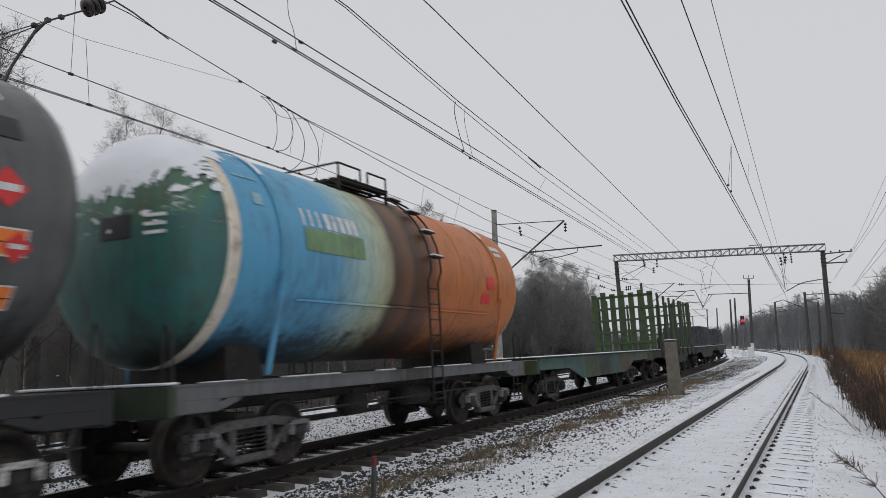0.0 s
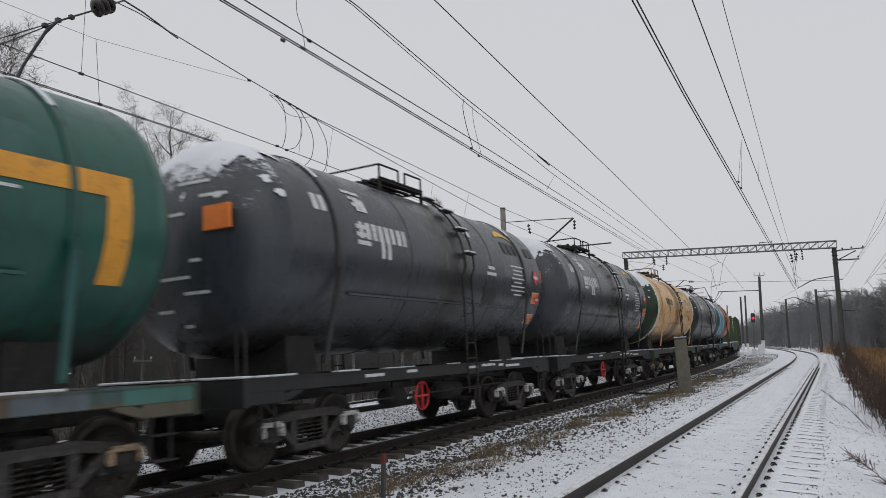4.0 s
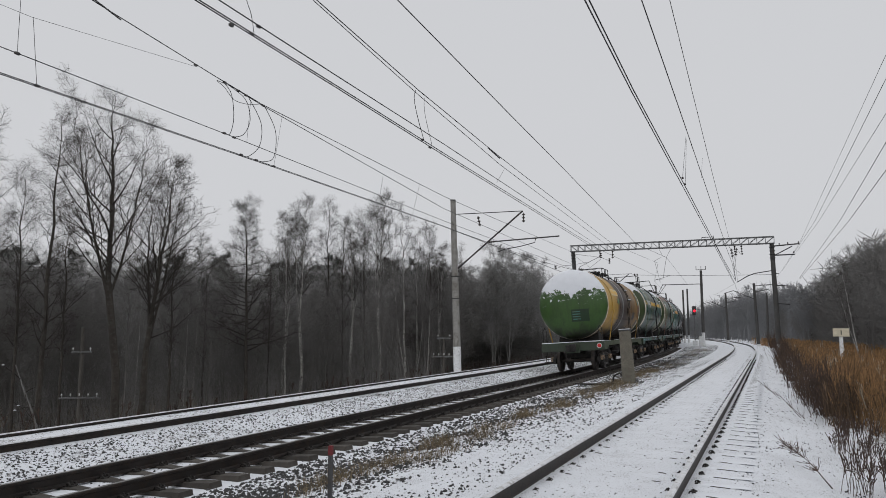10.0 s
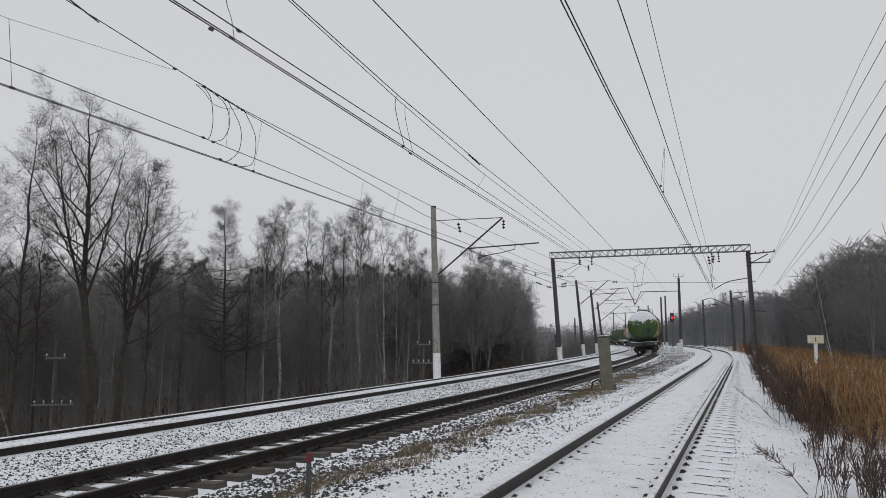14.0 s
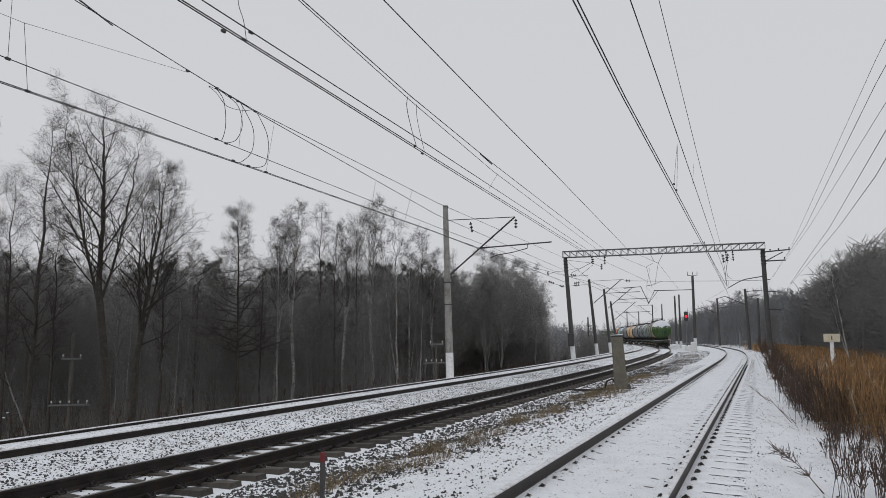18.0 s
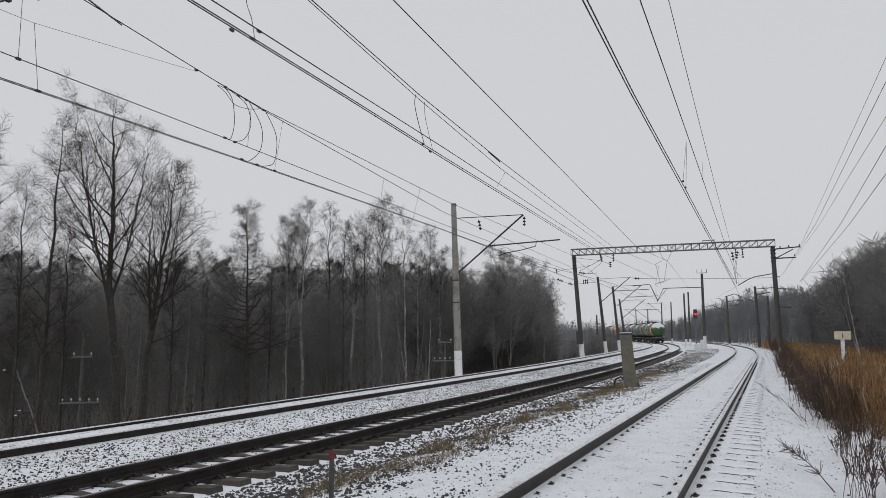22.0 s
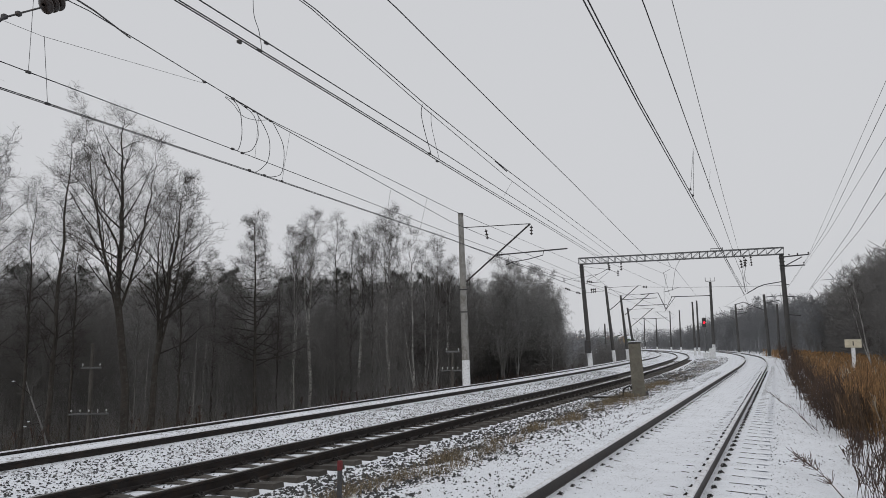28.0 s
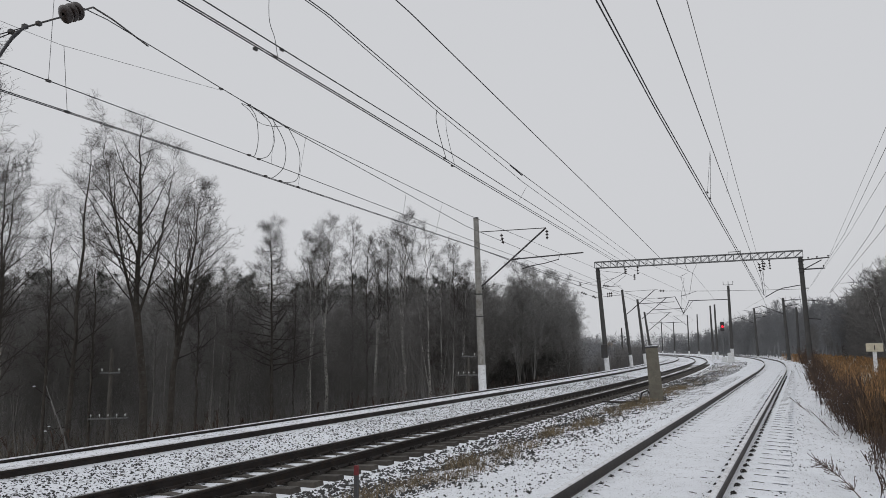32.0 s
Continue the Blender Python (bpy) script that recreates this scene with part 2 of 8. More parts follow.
def fresh_snow(name, grit_at=0.855, relief=0.35):
    k = Nodes(name)
    soft = k.noise(1.4, 5, 0.55)
    fine = k.noise(55, 5, 0.7)
    col = k.mix(k.ramp(soft, (0.3, 0.0), (0.7, 1.0)), shade(SNOW, 0.93), SNOW)
    grit = k.ramp(k.sum(k.noise(17, 3, 0.6), k.sum(k.noise(1.7, 3), 0.25, "MULTIPLY")), (grit_at, 0.0), (grit_at + 0.02, 1.0))
    col = k.mix(grit, col, (0.10, 0.095, 0.09))
    if grit_at < 0.85:
        dust = k.ramp(k.sum(k.noise(75, 3, 0.6), k.sum(k.noise(2.3, 4), 0.3, "MULTIPLY")), (0.74, 0.0), (0.80, 0.75))
        col = k.mix(dust, col, (0.16, 0.155, 0.15))
        dent = k.noise(7.0, 4, 0.6)
        soft = k.sum(soft, k.sum(dent, 0.5, "MULTIPLY"))
    k.bump(k.sum(k.sum(soft, 2.0, "MULTIPLY"), k.sum(fine, 0.25, "MULTIPLY")), relief, 0.05)
    return k.done(col, 0.6)


M_SNOW = fresh_snow("snow")
M_FIELD = fresh_snow("trodden_snow", 0.80, 0.6)
M_BALLAST = snow_ground("ballast_under_snow", stone=(0.075, 0.07, 0.066), cover=0.70)
M_BED = snow_ground("blown_ballast", stone=(0.055, 0.05, 0.045), cover=0.95)
M_VERGE = snow_ground("snowy_verge", stone=(0.085, 0.072, 0.055), cover=0.68)
M_FLOOR = snow_ground("forest_floor", stone=(0.055, 0.043, 0.03), cover=0.2)
M_RAIL = plain("rail_steel", (0.024, 0.020, 0.0185), 0.55, 0.5, 0.3, 3, 60, 0.2, (0.04, 0.027, 0.02), 0.4)
M_FROST = plain("snowy_rail_head", (0.62, 0.63, 0.65), 0.7, 0.0, 0.15, 4, 60, 0.3, (0.30, 0.29, 0.28), 0.3)
M_RAIL_TOP = plain("worn_rail_head", (0.30, 0.29, 0.28), 0.3, 0.9, 0.15, 5, 80, 0.05)
M_SLEEPER = plain("concrete_sleeper", (0.055, 0.050, 0.044), 0.85, 0, 0.3, 4, 60, 0.3, (0.05, 0.042, 0.035), 0.5, True)
M_CLIP = plain("rail_clip_iron", (0.03, 0.027, 0.025), 0.6, 0.4, 0.3, 20, 90, 0.2)
M_CONCRETE = plain("mast_concrete", (0.27, 0.265, 0.25), 0.85, 0, 0.18, 1.5, 40, 0.25, (0.17, 0.16, 0.14), 0.4)
M_POLE = plain("dark_pole_concrete", (0.065, 0.064, 0.063), 0.85, 0, 0.2, 1.5, 40, 0.25, (0.07, 0.066, 0.06), 0.4)
M_POST = plain("weathered_post_concrete", (0.135, 0.125, 0.10), 0.85, 0, 0.2, 2.5, 40, 0.25, (0.11, 0.095, 0.075), 0.4)
M_WHITE = plain("whitewash", (0.72, 0.73, 0.74), 0.85, 0, 0.1, 5, 50, 0.2, (0.3, 0.28, 0.25), 0.25)
M_STEEL = plain("dark_steel", (0.06, 0.06, 0.062), 0.6, 0.4, 0.25, 6, 60, 0.15, (0.07, 0.045, 0.03), 0.3)
M_GREYSTEEL = plain("grey_painted_steel", (0.15, 0.155, 0.16), 0.6, 0.2, 0.2, 6, 60, 0.1, (0.1, 0.07, 0.05), 0.25)
M_WIRE = plain("overhead_wire", (0.045, 0.045, 0.05), 0.5, 0.6, 0.15, 3, 40, 0.0)
M_INSULATOR = plain("brown_insulator", (0.03, 0.022, 0.02), 0.25, 0.0, 0.2, 20, 60, 0.05)
M_STEEL_BLACK = plain("grimy_underframe", (0.017, 0.016, 0.0155), 0.8, 0.1, 0.35, 5, 50, 0.25, (0.045, 0.037, 0.031), 0.35)
M_WHEEL = plain("wheel_steel", (0.032, 0.029, 0.027), 0.5, 0.6, 0.25, 6, 60, 0.15, (0.08, 0.06, 0.045), 0.35)
M_BARK = plain("grey_brown_bark", (0.050, 0.043, 0.037), 0.9, 0, 0.3, 2.5, 25, 0.5, (0.09, 0.09, 0.08), 0.3)
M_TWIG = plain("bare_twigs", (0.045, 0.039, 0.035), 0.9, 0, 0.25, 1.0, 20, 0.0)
# lighter greys for the wood behind the edge, haze painted into the twigs
M_TWIG_MASS = plain("grey_haze_twigs", (0.25, 0.246, 0.242), 0.9, 0, 0.25, 0.5, 12, 0.0)
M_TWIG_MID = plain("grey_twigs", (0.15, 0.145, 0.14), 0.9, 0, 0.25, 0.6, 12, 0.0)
# distance haze put into the colour of the farthest twigs
M_TWIG_FAR = plain("far_haze_twigs", (0.19, 0.193, 0.20), 0.9, 0, 0.2, 0.3, 10, 0.0)
M_BIRCH = plain("birch_bark", (0.44, 0.43, 0.41), 0.8, 0, 0.15, 3, 30, 0.3, (0.05, 0.045, 0.04), 0.42)
M_REED = plain("dry_reed", (0.28, 0.16, 0.07), 0.85, 0, 0.45, 0.8, 8, 0.0, vary="island")
M_STRAW = plain("dead_grass", (0.17, 0.13, 0.078), 0.9, 0, 0.4, 2.0, 10, 0.0, vary="island")
M_PLUME = plain("pale_seed_plume", (0.42, 0.36, 0.27), 0.9, 0, 0.3, 2.0, 12, 0.0, vary="island")
M_STEM = plain("red_brown_stems", (0.062, 0.040, 0.031), 0.85, 0, 0.35, 2.0, 15, 0.0)
M_WEED = plain("brown_weed_stems", (0.11, 0.07, 0.042), 0.85, 0, 0.4, 1.5, 12, 0.0, vary="island")
# needle green lightened to carry haze in its colour
M_NEEDLE = plain("hazed_pine_needles", (0.065, 0.074, 0.068), 0.9, 0, 0.3, 1.0, 12, 0.0)
M_STONE = Nodes("loose_stone")
M_STONE = M_STONE.done(M_STONE.mix(0.6, M_STONE.ramp(M_STONE.noise(9, 1), (0.3, 0.012), (0.7, 0.07)), M_STONE.ramp(M_STONE.noise(60, 4), (0.3, 0.015), (0.7, 0.09))), 0.85)
# ---------- ground: one sheet with the bank, the beds and the ditch ----------
def ground_zone(u):
    if u < -15.6:
        return 3
    if u < -13.5:
        return 1
    if u < -11.0:
        return 1
    if u < -9.7:
        return 1
    if u < -6.55:
        return 2
    if u < -5.5:
        return 1
    if u < -4.45:
        return 4
    if u < 1.6:
        return 0
    return 4 if u < 14 else 3


def build_ground():
    us = [-420, -300, -200, -140, -100, -75, -60, -48, -40, -33, -27, -23, -20, -18.4, -17, -15.8, -15, -14.6, -14.2, -13.9, -13.5, -13.2, -12.9, -12.5, -12.0, -11.6, -11.3,
          -11.0, -10.7, -10.4, -10.0, -9.7, -9.3, -8.9, -8.4, -8.0, -7.6, -7.2, -6.9, -6.55, -6.1, -5.7, -5.5, -5.1, -4.7, -4.45, -4.2, -3.8, -3.4, -3.0, -2.7, -2.3, -1.75, -1.2, -0.85, -0.5,
          -0.1, 0.3, 0.7, 1.1, 1.6, 2.2, 3, 4, 5.5, 8, 12, 18, 26, 40, 60, 90, 140, 220, 360, 520]
    ss = [-150, -110, -80, -50, -30, -15, -5, 0] + [2 + 0.7 * i for i in range(60)] + [45 + 2.5 * i for i in range(60)] + [200 + 9 * i for i in range(26)] + [470, 540]
    sh = Shape()
    rnd = random.Random(5)
    for s in ss:
        for u in us:
            x, y, _ = along(u, s)
            wob = 0.0
            if u > -0.4 and u < 8 or -6.2 < u < -3.2:
                wob = 0.03 * noise.noise(Vector((u * 1.3, s * 1.3, 0))) + 0.015 * noise.noise(Vector((u * 4, s * 4, 3)))
            if u < -16 or u > 8:
                wob = 0.25 * noise.noise(Vector((u * 0.11, s * 0.11, 7)))
            sh.v.append((x, y, height(u) + fall(s) + wob))
    n = len(us)
    for i in range(len(ss) - 1):
        for j in range(n - 1):
            sh.f.append((i * n + j, i * n + j + 1, (i + 1) * n + j + 1, (i + 1) * n + j))
            sh.s.append(True)
            zone = ground_zone((us[j] + us[j + 1]) / 2)
            sh.m.append(4 if zone == 3 and ss[i] > 92 else zone)
    sh.slot = 3
    sh.add([(-4000, -4000, -6.6), (4000, -4000, -6.6), (4000, 4000, -6.6), (-4000, 4000, -6.6)], [(0, 1, 2, 3)])
    ob = new("ground", sh.mesh("ground", M_FIELD, M_BALLAST, M_BED, M_FLOOR, M_VERGE))
    tagged(ob, "snow-covered railway bank with gravel beds and leaf-strewn forest floor", "ground", kind="structure")


build_ground()


def rail_section():
    """Half of a flat-bottomed rail's section, mirrored; the head's top at z = 0."""
    half = [(0.0, 0.0), (0.030, -0.002), (0.0365, -0.010), (0.036, -0.036), (0.012, -0.048), (0.010, -0.140), (0.030, -0.158), (0.075, -0.168), (0.075, -0.180)]
    return half[1:] + [(-x, z) for x, z in reversed(half[1:])]


def build_track(name, u, z, cant, label):
    top = thing(name, Matrix(), label, "railway track", kind="structure")
    for side in (-1, 1):
        du, zz = side * 0.7965, z + side * cant / 2
        steps = [-150, -60, 0, 15, 29] + [33 + 4 * i for i in range(104)]
        frames = [seat(u + du, s, zz) for s in steps]
        part("rail", Shape().sweep(rail_section(), frames), M_RAIL, top, "dark rusty steel rail")
        if name == "track_2":
            sh = Shape().sweep([(0.026, 0.0), (0.026, 0.003), (-0.026, 0.003), (-0.026, 0.0)], frames)
            part("rail_head", sh, M_RAIL_TOP, top, "worn bright running surface")
        else:
            sh = Shape().sweep([(0.037, -0.006), (0.030, 0.007), (0.012, 0.012), (-0.014, 0.012), (-0.031, 0.007), (-0.037, -0.006)], frames)
            part("rail_snow", sh, M_FROST, top, "thin snow lying on the rail head")
    return top


track_1 = build_track("track_1", TRACK_1, -0.30, 0.08, "far railway track half buried in snow")
track_2 = build_track("track_2", TRACK_2, -0.30, 0.10, "used railway track on dark concrete sleepers")
track_3 = build_track("track_3", TRACK_3, 0.0, 0.0, "snow-covered single railway track beside the path")
# ---------- the goods train ----------
TANK_Z, TANK_R, TANK_L, HEAD = 2.98, 1.58, 4.86, 0.63


def paint(name, base, rough=0.45, dirt=(0.035, 0.03, 0.027), amount=0.4, rust=None, patches=None, top=None, dust=None):
    """Old wagon paint: faded, streaked downwards, rubbed and soiled."""
    k = Nodes(name)
    col = k.mix(k.ramp(k.noise(0.9, 4), (0.3, 0.0), (0.7, 1.0)), shade(base, 0.82), shade(base, 1.15))
    if patches:
        cell = k.cells(0.55, k.space((1.2, 0.75, 1.5)), metric="CHEBYCHEV", chance=0.85)
        pick = k.ramp(k.sum(cell.outputs["Color"], 1.0, "MULTIPLY"), *[(i / len(patches), c) for i, c in enumerate(patches)], hard=True)
        col = k.mix(k.ramp(k.noise(0.5, 2), (0.36, 0.15), (0.40, 0.9)), col, pick)
    if top:
        z = k.sum(k.axis(2), k.sum(k.noise(2.0, 6, 0.7), 0.9, "MULTIPLY"))
        col = k.mix(k.ramp(k.sum(z, 0.2, "MULTIPLY"), (0.235, 0.0), (0.29, 0.9)), col, top)
    run = k.noise(1.0, 6, 0.7, k.space((7, 7, 0.8)))
    blot = k.noise(1.3, 8, 0.7, warp=0.8)
    soil = k.sum(run, blot, "MULTIPLY")
    col = k.mix(k.ramp(soil, (0.30 - amount * 0.22, 0.0), (0.55 - amount * 0.2, 0.8)), col, dirt)
    spill = k.sum(k.sum(k.sum(k.axis(1), k.axis(1), "MULTIPLY"), -0.35, "MULTIPLY"), k.sum(run, 1.25, "MULTIPLY"))
    col = k.mix(k.ramp(spill, (0.36, 0.0), (0.62, 0.85)), col, shade(dirt, 0.7))
    if rust:
        col = k.mix(k.ramp(k.noise(2.6, 9, 0.75, warp=1.2), (0.54, 0.0), (0.66, 0.8)), col, rust)
    # wheel soot in ragged splashes, and the underside's shade put into the colour
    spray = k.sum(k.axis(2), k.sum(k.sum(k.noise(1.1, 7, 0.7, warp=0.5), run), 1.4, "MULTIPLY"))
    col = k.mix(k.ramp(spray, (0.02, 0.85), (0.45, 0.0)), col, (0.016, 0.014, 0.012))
    if dust is not None:
        # thin wind-blown snow that holds on the upper part in wisps and flecks
        wisp = k.sum(k.sum(k.noise(2.0, 5, 0.6, k.space((0.7, 1, 1.6)), 0.6), 0.5, "SUBTRACT"), 1.5, "MULTIPLY")
        fleck = k.sum(k.sum(k.noise(13, 7, 0.75, k.space((0.8, 1, 1.8))), 0.5, "SUBTRACT"), 1.7, "MULTIPLY")
        lie = k.sum(k.sum(k.sum(k.axis(2), dust, "SUBTRACT"), 0.55, "MULTIPLY"), k.sum(wisp, fleck))
        col = k.mix(k.ramp(k.sum(lie, 0.5), (0.55, 0.0), (0.80, 0.85)), col, SNOW)
    fine = k.noise(45, 5)
    k.bump(k.sum(fine, k.sum(k.noise(1.6, 2), 2.5, "MULTIPLY")), 0.12, 0.01)
    return k.done(col, k.ramp(soil, (0.2, rough - 0.1), (0.6, min(1.0, rough + 0.3))))


def banded_paint(name, *stops):
    """Paint whose colour changes along the tank."""
    k = Nodes(name)
    y = k.sum(k.sum(k.axis(1), 0.1, "MULTIPLY"), 0.5)
    y = k.sum(y, k.sum(k.sum(k.noise(1.2, 5, 0.6), 0.5, "SUBTRACT"), 0.06, "MULTIPLY"))
    col = k.ramp(y, *stops)
    run = k.noise(1.0, 6, 0.7, k.space((7, 7, 0.7)))
    soil = k.sum(run, k.noise(1.1, 8, 0.7, warp=0.8), "MULTIPLY")
    col = k.mix(k.ramp(soil, (0.22, 0.0), (0.5, 0.75)), col, (0.04, 0.033, 0.028))
    # ragged soot splashes, with the shade under the tank painted in too
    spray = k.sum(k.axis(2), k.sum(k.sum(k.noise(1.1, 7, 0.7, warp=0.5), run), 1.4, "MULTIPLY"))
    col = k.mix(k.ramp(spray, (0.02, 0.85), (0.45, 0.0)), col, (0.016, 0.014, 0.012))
    k.bump(k.sum(k.noise(45, 5), k.sum(k.noise(1.6, 2), 2.5, "MULTIPLY")), 0.12, 0.01)
    return k.done(col, 0.5)


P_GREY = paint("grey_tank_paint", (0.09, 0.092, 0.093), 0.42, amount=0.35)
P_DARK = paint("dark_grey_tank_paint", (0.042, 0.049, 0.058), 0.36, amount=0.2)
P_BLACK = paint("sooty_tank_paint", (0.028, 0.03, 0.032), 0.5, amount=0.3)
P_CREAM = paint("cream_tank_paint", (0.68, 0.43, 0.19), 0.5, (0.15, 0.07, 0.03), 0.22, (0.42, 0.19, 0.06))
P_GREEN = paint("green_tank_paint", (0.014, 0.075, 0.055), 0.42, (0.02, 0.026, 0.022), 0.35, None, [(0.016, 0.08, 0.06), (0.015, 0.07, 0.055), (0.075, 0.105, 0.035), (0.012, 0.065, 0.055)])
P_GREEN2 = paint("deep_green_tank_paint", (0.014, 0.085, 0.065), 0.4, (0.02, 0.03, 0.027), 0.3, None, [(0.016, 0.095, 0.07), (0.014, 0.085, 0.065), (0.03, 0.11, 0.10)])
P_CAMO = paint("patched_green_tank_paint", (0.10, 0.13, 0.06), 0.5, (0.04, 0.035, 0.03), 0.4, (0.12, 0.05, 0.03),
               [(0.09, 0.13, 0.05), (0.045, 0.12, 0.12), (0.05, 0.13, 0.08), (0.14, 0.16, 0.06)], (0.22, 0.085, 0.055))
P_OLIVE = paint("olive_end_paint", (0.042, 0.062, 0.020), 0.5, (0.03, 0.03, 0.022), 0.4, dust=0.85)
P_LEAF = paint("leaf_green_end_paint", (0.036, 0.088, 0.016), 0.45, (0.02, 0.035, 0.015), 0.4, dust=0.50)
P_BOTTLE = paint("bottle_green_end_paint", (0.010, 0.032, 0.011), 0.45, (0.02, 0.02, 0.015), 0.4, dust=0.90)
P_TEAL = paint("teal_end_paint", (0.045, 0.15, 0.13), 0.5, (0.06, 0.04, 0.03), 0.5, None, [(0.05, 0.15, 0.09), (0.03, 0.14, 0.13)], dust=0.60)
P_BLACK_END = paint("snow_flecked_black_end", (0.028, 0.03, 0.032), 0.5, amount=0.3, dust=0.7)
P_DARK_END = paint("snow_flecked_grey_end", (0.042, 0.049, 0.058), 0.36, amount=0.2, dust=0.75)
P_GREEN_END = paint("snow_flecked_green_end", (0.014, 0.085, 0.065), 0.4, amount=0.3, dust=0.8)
P_RING = plain("cream_ring_paint", (0.66, 0.60, 0.50), 0.6, 0, 0.12, 3, 40, 0.1, (0.35, 0.27, 0.2), 0.25)
P_WHITE = plain("white_stencil_paint", (0.62, 0.64, 0.64), 0.6, 0, 0.15, 6, 60, 0.0, (0.25, 0.25, 0.25), 0.25)
P_ORANGE = plain("orange_plate", (0.80, 0.20, 0.03), 0.45, 0, 0.1, 6, 40, 0.0)
P_RED = plain("red_plate", (0.60, 0.03, 0.03), 0.45, 0, 0.1, 6, 40, 0.0)
P_YELLOW = plain("yellow_stripe_paint", (0.70, 0.42, 0.06), 0.5, 0, 0.12, 3, 40, 0.0, (0.3, 0.2, 0.08), 0.2)
P_AMBER = plain("orange_stripe_paint", (0.68, 0.30, 0.03), 0.5, 0, 0.12, 3, 40, 0.0, (0.3, 0.16, 0.05), 0.2)
P_BLACKPLATE = plain("black_plate", (0.02, 0.02, 0.022), 0.5, 0, 0.2, 6, 40, 0.0)
P_BLUESTENCIL = plain("pale_blue_stencil", (0.25, 0.42, 0.48), 0.6, 0, 0.2, 6, 60, 0.0, (0.1, 0.2, 0.2), 0.3)
P_STENCIL_TAN = plain("tan_stencil", (0.62, 0.52, 0.33), 0.6, 0, 0.15, 6, 60, 0.0, (0.3, 0.22, 0.12), 0.25)
P_GRAFFITI = plain("teal_graffiti", (0.045, 0.17, 0.15), 0.6, 0, 0.3, 5, 40, 0.0, (0.10, 0.09, 0.05), 0.5)
P_FADED = plain("faded_overpaint", (0.36, 0.35, 0.25), 0.6, 0, 0.2, 4, 40, 0.0, (0.45, 0.33, 0.16), 0.4)
P_FRAME = plain("sooty_cast_steel", (0.034, 0.031, 0.029), 0.6, 0.1, 0.3, 5, 50, 0.2, (0.13, 0.12, 0.105), 0.25)
P_FRAME_GREY = plain("grey_cast_steel", (0.10, 0.10, 0.10), 0.65, 0.1, 0.3, 5, 50, 0.2, (0.03, 0.028, 0.026), 0.4)
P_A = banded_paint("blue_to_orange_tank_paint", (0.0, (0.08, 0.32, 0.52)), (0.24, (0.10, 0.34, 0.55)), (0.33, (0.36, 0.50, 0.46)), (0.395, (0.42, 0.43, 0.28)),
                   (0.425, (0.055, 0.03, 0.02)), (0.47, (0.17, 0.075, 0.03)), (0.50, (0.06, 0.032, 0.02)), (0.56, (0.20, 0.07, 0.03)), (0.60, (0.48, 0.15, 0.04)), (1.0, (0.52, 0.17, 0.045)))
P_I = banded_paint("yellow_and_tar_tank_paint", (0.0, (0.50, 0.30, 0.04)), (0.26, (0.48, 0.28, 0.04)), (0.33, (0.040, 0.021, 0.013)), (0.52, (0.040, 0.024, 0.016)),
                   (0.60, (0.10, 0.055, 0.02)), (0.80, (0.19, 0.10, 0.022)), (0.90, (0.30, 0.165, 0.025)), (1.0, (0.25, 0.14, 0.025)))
P_SILL_GREEN = paint("green_sill_paint", (0.052, 0.072, 0.034), 0.6, (0.05, 0.045, 0.04), 0.4)
P_SILL_GREY = paint("grey_sill_paint", (0.05, 0.05, 0.05), 0.6, (0.03, 0.045, 0.04), 0.4)
P_SILL_ASH = paint("ash_grey_sill_paint", (0.12, 0.124, 0.13), 0.6, (0.05, 0.045, 0.04), 0.35)
P_SILL_MOSS = paint("moss_sill_paint", (0.028, 0.042, 0.024), 0.6, (0.03, 0.027, 0.025), 0.35)
P_SILL_BLACK = paint("black_sill_paint", (0.013, 0.0135, 0.014), 0.6, (0.035, 0.031, 0.029), 0.25)
P_SILL_PATCH = paint("patched_sill_paint", (0.085, 0.08, 0.058), 0.6, (0.035, 0.032, 0.03), 0.4, None, [(0.10, 0.09, 0.055), (0.045, 0.11, 0.10), (0.05, 0.075, 0.035), (0.10, 0.07, 0.045)])
P_RACK = paint("green_rack_paint", (0.035, 0.07, 0.022), 0.6, (0.035, 0.035, 0.03), 0.35)

PATCHES = [paint("sill_patch_" + nm, c, 0.6, (0.035, 0.032, 0.03), 0.3) for nm, c in (("teal", (0.05, 0.15, 0.13)), ("slate", (0.09, 0.115, 0.13)), ("ochre", (0.16, 0.12, 0.06)), ("moss", (0.07, 0.10, 0.05)), ("brown", (0.07, 0.055, 0.045)))]

MESHES = {}


def cached(key, make, material):
    """One mesh shared by all parts that look alike."""
    if key not in MESHES:
        MESHES[key] = make().mesh(key, material)
    return MESHES[key]


UP = Matrix.Translation((0, 0, TANK_Z))


def barrel_mesh(mat):
    sh = Shape()
    prof = [(TANK_R, -TANK_L + 2 * TANK_L * i / 12) for i in range(13)]
    return sh.lathe(prof, 56, "y").mesh("barrel", mat)


def head_shape(side):
    pr = []
    for i in range(11):
        t = math.pi / 2 * i / 10
        pr.append((max(0.001, TANK_R * math.cos(t) ** 0.92), side * (TANK_L + HEAD * math.sin(t))))
    if side < 0:
        pr.reverse()
    return Shape().lathe(pr, 56, "y")


